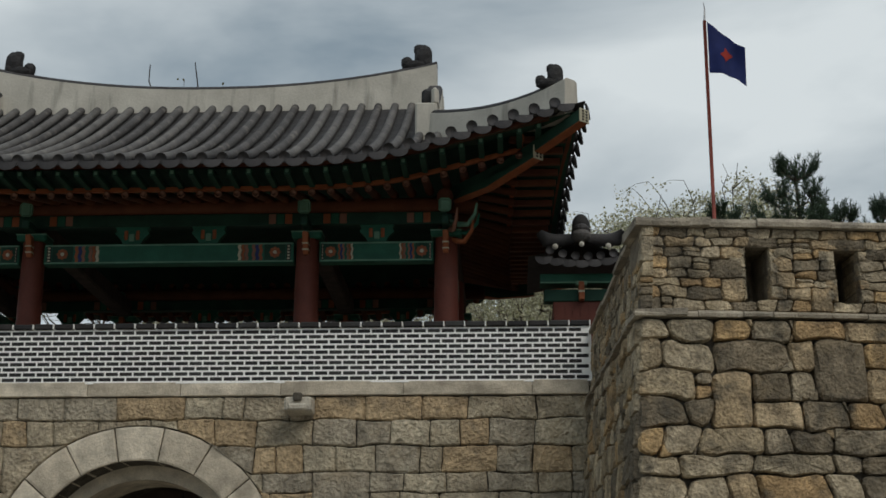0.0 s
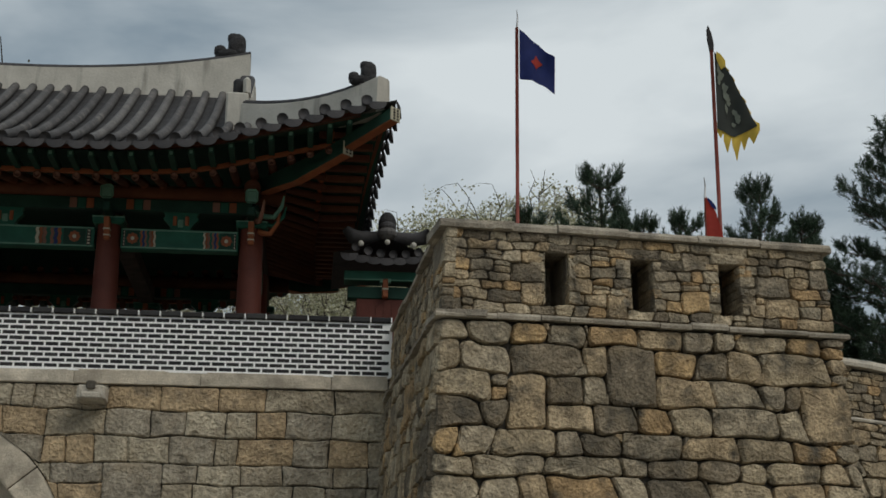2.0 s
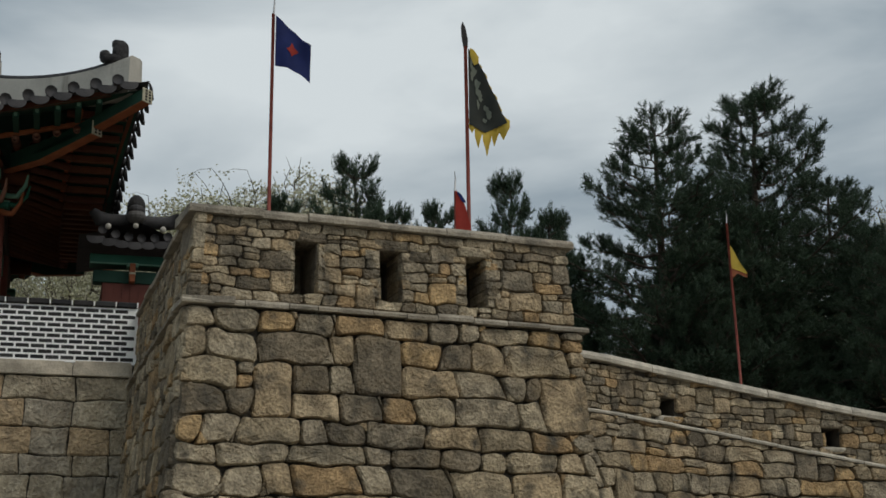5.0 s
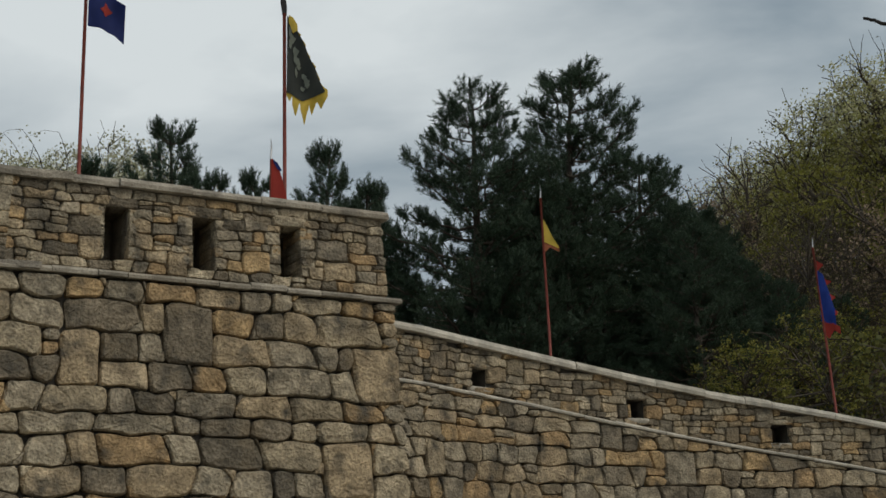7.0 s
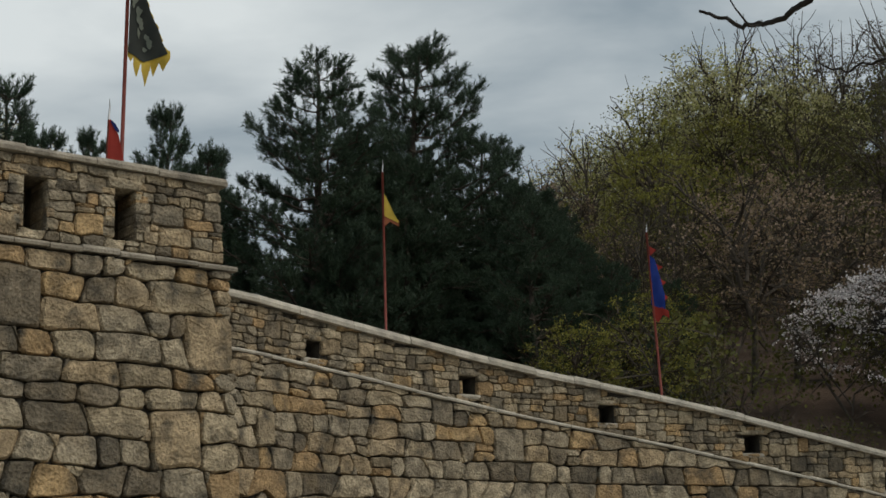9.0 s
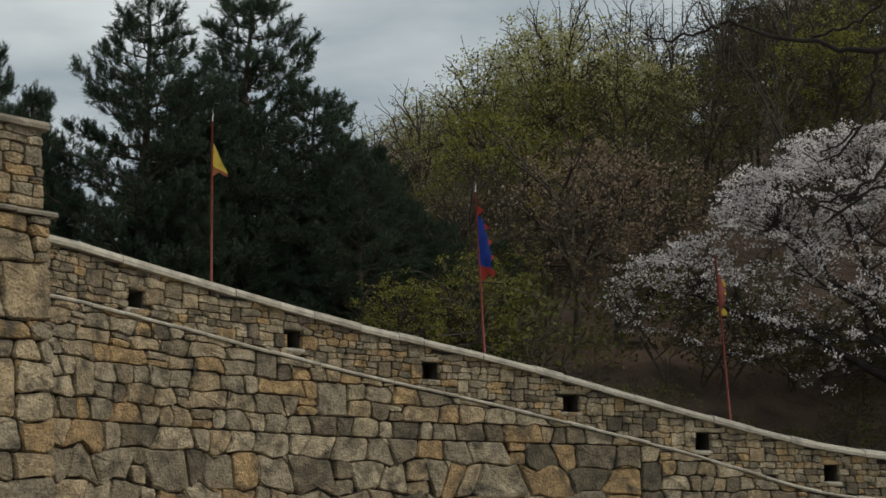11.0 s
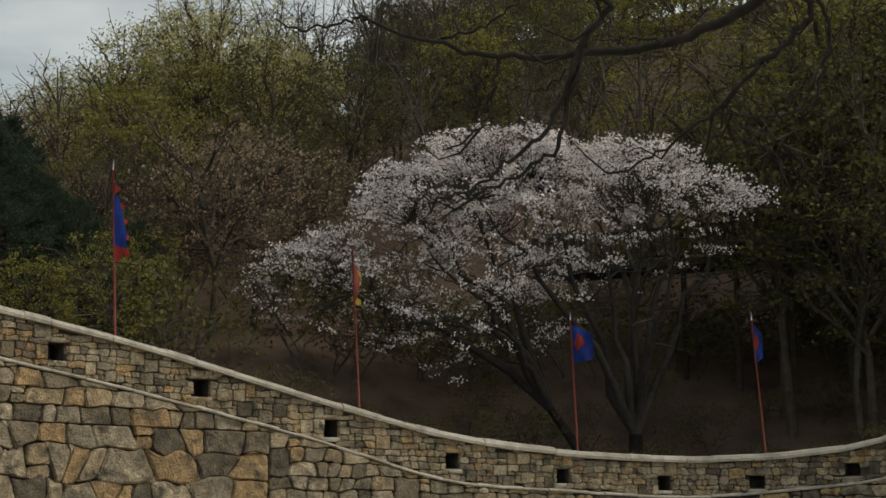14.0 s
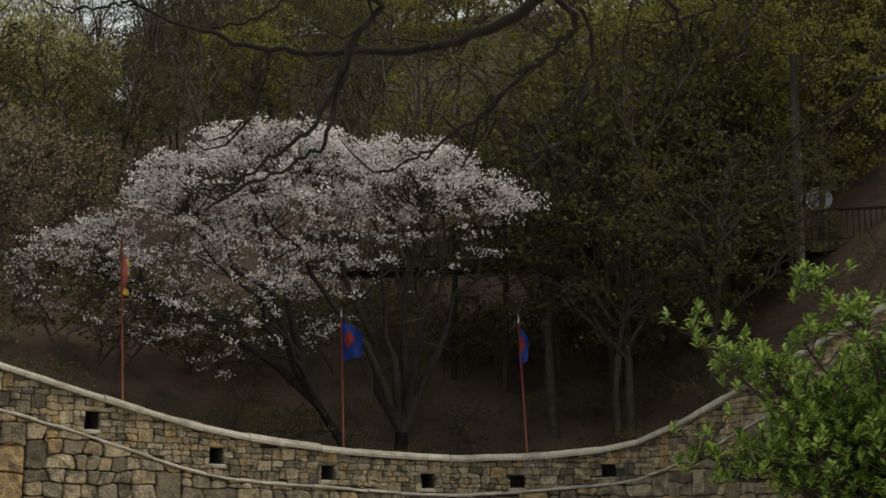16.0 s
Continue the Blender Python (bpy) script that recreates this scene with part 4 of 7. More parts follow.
def flower_board(parent, x, y, z0, z1, w=0.55):
    """A carved bracket board between two beams, like a spread cup."""
    bm = bmesh.new()
    prof = [(-0.26, 0), (0.26, 0), (0.34, 0.3), (0.5, 0.62), (0.44, 0.8), (0.5, 1.0), (-0.5, 1.0), (-0.44, 0.8), (-0.5, 0.62), (-0.34, 0.3)]
    vs = [bm.verts.new((x + u * w, y - 0.06, z0 + (z1 - z0) * v)) for u, v in prof]
    f = bm.faces.new(vs)
    ext = bmesh.ops.extrude_face_region(bm, geom=[f])
    for v in ext["geom"]:
        if isinstance(v, bmesh.types.BMVert):
            v.co.y = y + 0.06
    board = part("flower_board", bm, M_GREEN, parent, "carved green bracket board with an orange heart")
    h = z1 - z0
    for sx, mm in ((-1, M_ORANGE), (1, M_ORANGE)):
        part("scroll", box(x + sx * 0.17 * w - 0.03, x + sx * 0.17 * w + 0.03, y - 0.075, y - 0.05, z0 + 0.25 * h, z0 + 0.8 * h, 0.01, None), mm, board)
    part("heart", box(x - 0.045, x + 0.045, y - 0.078, y - 0.05, z0 + 0.15 * h, z0 + 0.6 * h, 0.012), M_PALE_GREEN, board)
    return board


def build_pavilion():
    rng = random.Random(41)
    pav = link("gate_pavilion", None, None, "wooden gate pavilion with a curved grey-tiled roof and painted beams", "pavilion")
    part("platform", box(CX - 5.6, CX + 5.6, 21.3, 28.8, FLOOR - 0.05, FLOOR + 0.12, 0.02), M_COPING, pav)
    cols = [CX - 4.4, CX - 2.2, CX + 2.2, CX + 4.4]
    for yy, sgn in ((22.2, 1), (27.9, 1)):
        for x in cols:
            col = tube("column", [(x, yy, FLOOR), (x, yy, FLOOR + 1.0), (x, yy, FLOOR + 2.0), (x, yy, 8.1)], [0.205, 0.198, 0.188, 0.175], M_RED, pav, 16, "red-brown lacquered round column")
            part("capital", box(x - 0.24, x + 0.24, yy - 0.2, yy + 0.2, 8.08, 8.2, 0.03), M_GREEN, col, "green bearing block")
            part("capital_edge", box(x - 0.245, x + 0.245, yy - 0.206, yy + 0.2, 8.17, 8.19), M_PALE_GREEN, col)
            # bracket tongue, curling out of the column's head
            bm = box(x - 0.045, x + 0.045, yy - 0.36, yy - 0.12, 7.8, 8.14, 0.012)
            for v in bm.verts:
                if v.co.z < 7.95:
                    v.co.y += 0.12
            t = part("bracket_tongue", bm, M_ORANGE, col, "orange carved bracket end")
            part("tongue_band", box(x - 0.05, x + 0.05, yy - 0.27, yy - 0.14, 7.86, 7.88), M_CREAM, t)
            part("tongue_band", box(x - 0.05, x + 0.05, yy - 0.31, yy - 0.14, 7.95, 7.97), M_CREAM, t)
            bm = box(x - 0.06, x + 0.06, yy - 0.5, yy + 0.2, 8.2, 8.34, 0.02)
            part("upper_bracket", bm, M_DKGREEN, col)
            part("bracket_rose", box(x - 0.1, x + 0.1, yy - 0.53, yy - 0.5, 8.38, 8.6, 0.04), M_PALE_GREEN, col, "pale green flower plate")
        for a, b in zip(cols, cols[1:]):
            painted_beam(pav, a + 0.2, b - 0.2, yy, 7.70, 8.03)
            n = 2 if b - a > 3 else 1
            for k in range(n):
                flower_board(pav, a + (b - a) * (k + 1) / (n + 1) if n == 1 else a + (b - a) * (0.36 + 0.28 * k), yy, 8.04, 8.32)
            ub = part("upper_beam", box(a, b, yy - 0.09, yy + 0.09, 8.32, 8.52, 0.01), M_DKGREEN, pav, "dark green upper beam")
            for s, e in ((a, 1), (b, -1)):
                for k, m in enumerate((M_ORANGE, M_GREEN, M_PINK)):
                    q = sorted((s + e * (0.25 + 0.13 * k), s + e * (0.36 + 0.13 * k)))
                    part("painted_band", box(q[0], q[1], yy - 0.098, yy - 0.088, 8.34, 8.5), m, ub)
        tube("purlin", [(CX - 4.9, yy, 8.64), (CX + 4.9, yy, 8.64)], [0.13, 0.13], M_RAFTER, pav, 12, "round eave purlin")
    for x in (cols[0], cols[3]):
        for y0, y1 in ((22.2, 25.05), (25.05, 27.9)):
            part("side_beam", box(x - 0.11, x + 0.11, y0 + 0.2, y1 - 0.2, 7.70, 8.03, 0.012), M_GREEN, pav, "green side tie beam")
            part("side_upper_beam", box(x - 0.09, x + 0.09, y0, y1, 8.32, 8.52, 0.012), M_DKGREEN, pav)
        tube("purlin", [(x, 21.7, 8.64), (x, 28.4, 8.64)], [0.13, 0.13], M_RAFTER, pav, 12)
        tube("column", [(x, 25.05, FLOOR), (x, 25.05, FLOOR + 1), (x, 25.05, 8.1)], [0.22, 0.21, 0.185], M_RED, pav, 14)
    for x in cols:
        part("cross_beam", box(x - 0.14, x + 0.14, 22.3, 27.8, 8.18, 8.5, 0.03), M_DARKWOOD, pav, "dark cross beam under the roof")
    # carved curls at the corner column
    for k, (a, r, z) in enumerate(((-45, 0.42, 8.12), (-45, 0.5, 8.38), (-20, 0.36, 8.3), (-70, 0.36, 8.3))):
        d = Vector((math.cos(radians(a)), math.sin(radians(a)), 0))
        p = Vector((CX + 4.4, 22.2, z))
        tube("bracket_curl", [p, p + d * r * 0.6 - Vector((0, 0, 0.12)), p + d * r - Vector((0, 0, 0.16)), p + d * (r + 0.16) - Vector((0, 0, 0.02)), p + d * (r + 0.2) + Vector((0, 0, 0.14))], [0.05, 0.045, 0.04, 0.03, 0.015], (M_ORANGE, M_PALE_GREEN, M_GREEN, M_PINK)[k % 4], pav, 6, "carved painted curl")
    # roof sheets
    roof = link("roof", None, pav, "sweeping roof of grey clay tiles with white lime ridges")
    xs_main, ys = spread(CX - GABLE, CX + GABLE, 30), spread(YF, YB, 60)

    def stepped(x, y, main):
        d = 4.95 - abs(y - YM)
        return roof_z(x, y, main) + 0.02 * ((d / 0.33) % 1.0) - 0.01

    # beds coloured darker than the cover rows to give the channels their shade
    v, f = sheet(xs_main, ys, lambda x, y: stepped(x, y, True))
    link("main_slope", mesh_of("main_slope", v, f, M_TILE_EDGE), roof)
    for a, b in ((CX + GABLE, CX + HALF), (CX - HALF, CX - GABLE)):
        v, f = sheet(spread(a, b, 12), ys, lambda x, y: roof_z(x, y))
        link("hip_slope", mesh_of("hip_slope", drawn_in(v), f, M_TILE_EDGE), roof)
    v, f = sheet(spread(CX - HALF + 0.05, CX + HALF - 0.05, 60), spread(YF + 0.05, YB - 0.05, 50), lambda x, y: min(roof_z(x, y) - 0.1, 9.6), True)
    link("eave_lining", mesh_of("eave_lining", drawn_in(v), f, M_DKGREEN), roof, "dark green eave boards")
    for s in (-1, 1):
        x = CX + s * (GABLE - 0.12)
        bm = bmesh.new()
        pts = [(y, roof_z(x, y, True) - 0.05) for y in spread(22.3, 27.8, 12)]
        up = [bm.verts.new((x, y, z)) for y, z in pts]
        lo = [bm.verts.new((x, y, 9.7)) for y, z in pts]
        for i in range(12):
            bm.faces.new((lo[i], lo[i + 1], up[i + 1], up[i]))
        part("gable_board", bm, M_RED, roof)
    # rows of cover tiles, drip tiles and round end tiles
    drip = drip_mesh()
    pitch = 0.304

    def row(p0, p1, turn):
        line = lathe_row(p0, p1)
        pts = [(x, y, roof_z(x, y, abs(x - CX) <= GABLE) + 0.07) for x, y in line]
        if turn:
            pts = drawn_in(pts)
        tube("cover_tile", pts, [0.073] * len(pts), M_TILE, roof, 9)
        a, b = Vector(pts[0]), Vector(pts[1])
        d = (a - b).normalized()
        tube("end_tile", [a - d * 0.01, a + d * 0.035], [0.082, 0.086], M_TILE_EDGE, roof, 10)

    n = int(HALF / pitch)
    for k in range(-n, n + 1):
        x = CX + k * pitch
        X = abs(x - CX)
        reach = 4.75 if X <= GABLE else HALF - X
        for s in (-1, 1):
            e = YM + s * 4.97
            if reach > 0.25:
                row((x, e), (x, e - s * reach), 0)
            dx = x + pitch / 2
            if abs(dx - CX) < HALF:
                d = link("drip_tile", drip, roof)
                d.matrix_world = pose(dx, e + s * 0.02, roof_z(dx, YM + s * 4.93), 0, 0, 0 if s < 0 else 180)
    m = int(4.95 / pitch)
    for k in range(-m, m + 1):
        y = YM + k * pitch
        Y = abs(y - YM)
        reach = min(HALF - GABLE - 0.05, 4.95 - Y)
        for s in (-1, 1):
            e = CX + s * (HALF + 0.02)
            if reach > 0.25:
                row((e, y), (e - s * reach, y), 90)
            dy = y + pitch / 2
            if abs(dy - YM) < 4.95:
                d = link("drip_tile", drip, roof)
                d.matrix_world = pose(e + s * (0.03 - flare(dy)), dy, roof_z(CX + s * (HALF - 0.02), dy) + 0.02, 0, 0, 90 * s) @ Matrix.Diagonal((1.08, 1.5, 1.45, 1))
    # ridges
    rx = spread(-GABLE - 0.05, GABLE + 0.05, 20)
    part("main_ridge", slab_along([(CX + x, YM) for x in rx], [11.0] * 21, [11.82 + 0.42 * (abs(x) / GABLE) ** 2.2 for x in rx], 0.36), M_LIME, roof, "white lime-plastered main ridge with dark rain streaks")
    part("ridge_cap", slab_along([(CX + x, YM) for x in rx], [11.80 + 0.42 * (abs(x) / GABLE) ** 2.2 for x in rx], [11.87 + 0.42 * (abs(x) / GABLE) ** 2.2 for x in rx], 0.30), M_TILE_EDGE, roof)
    for sx in (-1, 1):
        for sy in (-1, 1):
            gx = CX + sx * (GABLE + 0.02)
            yy = spread(YM + sy * 0.2, YM + sy * 2.45, 8)
            part("gable_ridge", slab_along([(gx, y) for y in yy], [roof_z(gx - sx * 0.1, y, True) - 0.1 for y in yy], [roof_z(gx - sx * 0.1, y, True) + 0.40 for y in yy], 0.33), M_LIME, roof, "white lime gable ridge")
            part("ridge_cap", slab_along([(gx, y) for y in yy], [roof_z(gx - sx * 0.1, y, True) + 0.385 for y in yy], [roof_z(gx - sx * 0.1, y, True) + 0.46 for y in yy], 0.28), M_TILE_EDGE, roof)
            e0, e1 = sorted((yy[-1] - sy * 0.05, yy[-1] + sy * 0.28))
            zp = roof_z(gx - sx * 0.1, yy[-1], True)
            part("ridge_pillar", box(gx - 0.19, gx + 0.17, e0, e1, zp - 0.25, zp + 0.52, 0.03), M_LIME, roof, "white lime pillar that ends the gable ridge")
            part("ridge_end_tile", box(gx - 0.1, gx + 0.1, min(yy[-1], yy[-1] + sy * 0.1), max(yy[-1], yy[-1] + sy * 0.1), zp + 0.5, zp + 0.84, 0.05), M_FIGURE, roof)
            part("ridge_end_cheek", box(gx + 0.07 if sx > 0 else gx - 0.19, gx + 0.19 if sx > 0 else gx - 0.07, e0, e1, zp + 0.48, zp + 0.8, 0.05), M_LIME, roof)
            hp = [(CX + sx * (GABLE + (HALF - 0.2 - GABLE) * t), YM + sy * (2.47 + 2.28 * t)) for t in spread(0, 1, 9)]
            base = [roof_z(x, y) for x, y in hp]
            tall = [0.43 + 0.04 * t for t in spread(0, 1, 9)]
            part("hip_ridge", slab_along(hp, [b - 0.12 for b in base], [b + h for b, h in zip(base, tall)], 0.30), M_LIME, roof, "white lime hip ridge rising to the eave's corner")
            part("ridge_cap", slab_along(hp[:-1], [b + h - 0.015 for b, h in zip(base, tall)][:-1], [b + h + 0.05 for b, h in zip(base, tall)][:-1], 0.24), M_TILE_EDGE, roof)
            hx, hy = hp[-2]
            ornament("hip_figure", roof, hx - 0.05 * sx, hy, base[-2] + tall[-2] + 0.02, 0 if sx > 0 else 180, 0.82)
            # corner rafters with patterned ends
            c0 = Vector((CX + sx * 4.2, YM + sy * 2.65, 8.72))
            for q, (reach, dz, w, h) in enumerate(((0.70, -0.44, 0.18, 0.17), (0.985, -0.2, 0.18, 0.17))):
                tip = Vector((CX + sx * (4.2 + 2.33 * reach), YM + sy * (2.65 + 2.3 * reach), 0))
                tip.z = roof_z(tip.x, tip.y) + dz - 0.02
                ax = (tip - c0).normalized()
                sd = Vector((-ax.y, ax.x, 0)).normalized()
                mid = c0.lerp(tip, 0.55) - Vector((0, 0, 0.10))
                def beam_shape(thick, up0, up1, cover=0.0):
                    bm = bmesh.new()
                    rings = []
                    for p in (c0, mid, tip + ax * cover):
                        rings.append([bm.verts.new(p + sd * s * thick / 2 + Vector((0, 0, z))) for s, z in ((-1, up0), (1, up0), (1, up1), (-1, up1))])
                    for a, b in zip(rings, rings[1:]):
                        for k in range(4):
                            bm.faces.new((a[k], a[(k + 1) % 4], b[(k + 1) % 4], b[k]))
                    bm.faces.new(rings[0])
                    bm.faces.new(rings[-1])
                    return bm
                cr = part("corner_rafter", beam_shape(w, -h / 2, h / 2), M_DKGREEN, roof, "green corner rafter with an orange underside")
                part("orange_soffit", beam_shape(w * 0.92, -h / 2 - 0.014, -h / 2 + 0.004), M_ORANGE, cr)
                end = box(-0.012, 0.012, -w / 2 - 0.01, w / 2 + 0.01, -h / 2 - 0.02, h / 2 + 0.02, 0.006)
                turn = math.degrees(math.atan2(ax.y, ax.x))
                end.transform(pose(*(tip + ax * 0.012), 0, 0, turn))
                plate = part("end_plate", end, M_CREAM, cr, "cream and black patterned rafter end")
                for zz in (-0.09, -0.03, 0.03, 0.09):
                    for yy2 in (-0.055, 0.02):
                        g = box(0.012, 0.018, yy2, yy2 + 0.04, zz * 0.75 - 0.014, zz * 0.75 + 0.014)
                        g.transform(pose(*(tip + ax * 0.012), 0, 0, turn))
                        part("dark_square", g, M_BLACK, plate)
    for s in (-1, 1):
        ornament("ridge_figure", roof, CX + s * (GABLE - 0.32), YM, 12.17, 0 if s > 0 else 180, 1.12)
    # rafters under the eaves
    k = -int(HALF / 0.285)
    while k <= int(HALF / 0.285):
        x = CX + (k + 0.5) * 0.285
        X = abs(x - CX)
        for s in (-1, 1):
            out = YM + s * 4.15
            inn = YM + s * (2.75 if X < 4.3 else 2.75 + (X - 4.3) * 0.9)
            if abs(out - YM) - abs(inn - YM) > 0.25 and X < 5.9:
                lift = roof_z(x, YM + s * 4.9) - 8.68
                zo, zi = 8.44 + lift * 0.92, 8.80 + (max(0, X - 4.3) * 0.1 + lift * 0.45 if X > 3.0 else 0)
                r = tube("rafter", [(x, out, zo), (x, inn, zi)], [0.062, 0.07], M_RAFTER, roof, 8)
                if s < 0:
                    tube("rafter_end", [(x, out - 0.012, zo), (x, out + 0.004, zo)], [0.05, 0.058], M_PINK, r, 8)
            if X < 6.1:
                lift = roof_z(x, YM + s * 4.9) - 8.68
                o2, i2 = YM + s * 4.78, YM + s * 3.9
                z2 = 8.575 + lift * 0.97
                f2 = part("flying_rafter", box(x - 0.045, x + 0.045, min(o2, i2), max(o2, i2), z2 - 0.05, z2 + 0.05, 0.008), M_DKGREEN, roof)
                if s < 0:
                    part("flower_end", box(x - 0.024, x + 0.024, o2 - 0.006, o2 + 0.003, z2 - 0.026, z2 + 0.026), M_PALE_GREEN, f2)
        k += 1
    for s in (-1, 1):
        for name, off, zz, hh, mat in (("eave_rail", 4.84, 8.66, 0.09, M_RAFTER), ("rafter_rail", 4.1, 8.53, 0.07, M_ORANGE)):
            xs = spread(CX - 6.0, CX + 6.0, 36)
            part(name, slab_along([(x, YM + s * off) for x in xs], [zz - hh / 2 + (roof_z(x, YM + s * 4.9) - 8.68) * 0.95 for x in xs], [zz + hh / 2 + (roof_z(x, YM + s * 4.9) - 8.68) * 0.95 for x in xs], 0.06), mat, roof)
            ys2 = spread(YM - 4.4, YM + 4.4, 26)
            xo = CX + s * (off + 1.58)
            part(name, slab_along([(xo - s * flare(y), y) for y in ys2], [zz - hh / 2 + (roof_z(CX + s * 6.48, y) - 8.68) * 0.95 for y in ys2], [zz + hh / 2 + (roof_z(CX + s * 6.48, y) - 8.68) * 0.95 for y in ys2], 0.06), mat, roof)
    k = -15
    while k <= 14:
        y = YM + (k + 0.5) * 0.29
        Y = abs(y - YM)
        for s in (-1, 1):
            lift = roof_z(CX + s * 6.48, y) - 8.68
            out, inn = CX + s * (5.73 - flare(y)), CX + s * (4.4 if Y < 2.8 else 4.4 + (Y - 2.8) * 0.9)
            if abs(out - CX) - abs(inn - CX) > 0.2:
                tube("rafter", [(out, y, 8.44 + lift * 0.92), (inn, y, 8.80 + lift * 0.4)], [0.062, 0.07], M_RAFTER, roof, 8)
            z2 = 8.575 + lift * 0.97
            part("flying_rafter", box(*sorted((CX + s * (6.36 - flare(y)), CX + s * 5.4)), y - 0.045, y + 0.045, z2 - 0.05, z2 + 0.05, 0.008), M_RAFTER, roof)
        k += 1


build_pavilion()


def build_side_gate():
    """The small tiled gate that stands between the pavilion and the bastion, seen end on."""
    g = link("side_gate", None, None, "small red and green gate with a grey-tiled gable roof", "gate")
    x, y = 1.14, 22.9
    part("gate_wall_panel", box(x - 0.45, x + 0.6, y, y + 1.6, 5.05, 7.25, 0.01), M_RED, g, "red boarded wall")
    for k in range(-3, 5):
        part("board_batten", box(x + k * 0.13 - 0.012, x + k * 0.13 + 0.012, y - 0.015, y + 0.005, 5.1, 7.2), M_RED, g)
    part("lower_beam", box(x - 0.6, x + 0.6, y - 0.03, y + 0.2, 7.22, 7.42, 0.012), M_DKGREEN, g)
    b = part("eave_beam", box(x - 0.66, x + 0.66, y - 0.1, y + 0.25, 7.5, 7.66, 0.012), M_GREEN, g, "green eave beam with a pale edge")
    part("edge_line", box(x - 0.66, x + 0.66, y - 0.107, y - 0.09, 7.505, 7.525), M_PALE_GREEN, b)
    t = part("bracket_tongue", box(x - 0.045, x + 0.045, y - 0.16, y + 0.05, 7.22, 7.52, 0.012), M_ORANGE, g, "orange bracket end")
    part("tongue_cap", box(x - 0.09, x + 0.09, y - 0.14, y + 0.05, 7.46, 7.53, 0.012), M_PALE_GREEN, t)
    part("tongue_band", box(x - 0.05, x + 0.05, y - 0.165, y + 0.0, 7.34, 7.37), M_CREAM, t)
    roof = link("roof", None, g, "small grey-tiled roof")
    v, f = sheet(spread(x - 0.85, x + 0.85, 12), spread(y - 0.45, y + 2.0, 4), lambda a, c: 8.12 - 0.42 * abs(a - x) ** 1.1 + 0.25 * max(0, abs(a - x) - 0.5))
    link("tile_bed", mesh_of("tile_bed", v, f, M_TILE_EDGE), roof)
    drip = bpy.data.meshes["drip_tile"]
    for k in range(-3, 4):
        xx = x + k * 0.2
        d = link("drip_tile", drip, roof)
        d.matrix_world = pose(xx, y - 0.46, 7.76 + 0.03 * abs(k) ** 1.5 * 0.4)
        z = 7.84 + 0.012 * k * k
        tube("end_tile", [(xx + 0.1, y - 0.5, z), (xx + 0.1, y + 0.4, z + 0.12)], [0.07, 0.07], M_TILE_EDGE, roof, 12)
    for s in (-1, 1):
        bm = bmesh.new()
        bmesh.ops.create_icosphere(bm, subdivisions=2, radius=0.05)
        bm.transform(pose(x + s * 0.42, y - 0.5, 8.0))
        part("lime_plug", bm, M_LIME, roof, "grey lime plug of a tile end")
        pts = [(x + s * 0.12, y - 0.35, 8.16), (x + s * 0.4, y - 0.4, 8.12), (x + s * 0.56, y - 0.45, 8.13), (x + s * 0.68, y - 0.5, 8.24)]
        tube("verge_ridge", pts, [0.09, 0.11, 0.12, 0.06], M_TILE_EDGE, roof, 10, "upswept dark verge ridge")
    bm = bmesh.new()
    bmesh.ops.create_icosphere(bm, subdivisions=2, radius=0.045)
    bm.transform(pose(x, y - 0.52, 8.03))
    part("lime_plug", bm, M_LIME, roof, "grey lime plug of a tile end")
    for z, r, m in ((8.2, 0.15, M_TILE), (8.3, 0.13, M_TILE_EDGE)):
        bm = bmesh.new()
        bmesh.ops.create_uvsphere(bm, u_segments=14, v_segments=8, radius=r)
        bm.transform(pose(x, y - 0.42, z) @ Matrix.Diagonal((1.05, 1.2, 0.75, 1)))
        part("ridge_roll", bm, m, roof)
    bm = bmesh.new()
    bmesh.ops.create_uvsphere(bm, u_segments=16, v_segments=10, radius=0.16)
    bm.transform(pose(x, y - 0.36, 8.38) @ Matrix.Diagonal((0.9, 0.7, 1.25, 1)))
    part("ridge_end_tile", bm, M_FIGURE, roof, "tall rounded dark ridge-end tile")
    tube("ridge", [(x, y - 0.3, 8.3), (x, y + 2.0, 8.3)], [0.15, 0.15], M_TILE_EDGE, roof, 12)


build_side_gate()


# ---- trees ----
def leaf_mesh(name, centres, size, material, rng, flat=0.0, long=1.0):
    """Small leaves, one tilted quad each, at the centres."""
    n = len(centres)
    c = np.asarray(centres, float)
    a = rng.normal(size=(n, 3))
    a[:, 2] *= 1 - flat
    a /= np.linalg.norm(a, axis=1)[:, None] + 1e-9
    b = np.cross(a, rng.normal(size=(n, 3)))
    b /= np.linalg.norm(b, axis=1)[:, None] + 1e-9
    s = size * rng.uniform(0.6, 1.35, (n, 1))
    a, b = a * s * long, b * s
    v = np.stack([c - a, c - b * 0.8, c + a, c + b * 0.8], 1).reshape(-1, 3)
    me = bpy.data.meshes.new(name)
    me.from_pydata(v.tolist(), [], np.arange(4 * n).reshape(-1, 4).tolist())
    me.materials.append(material)
    return me


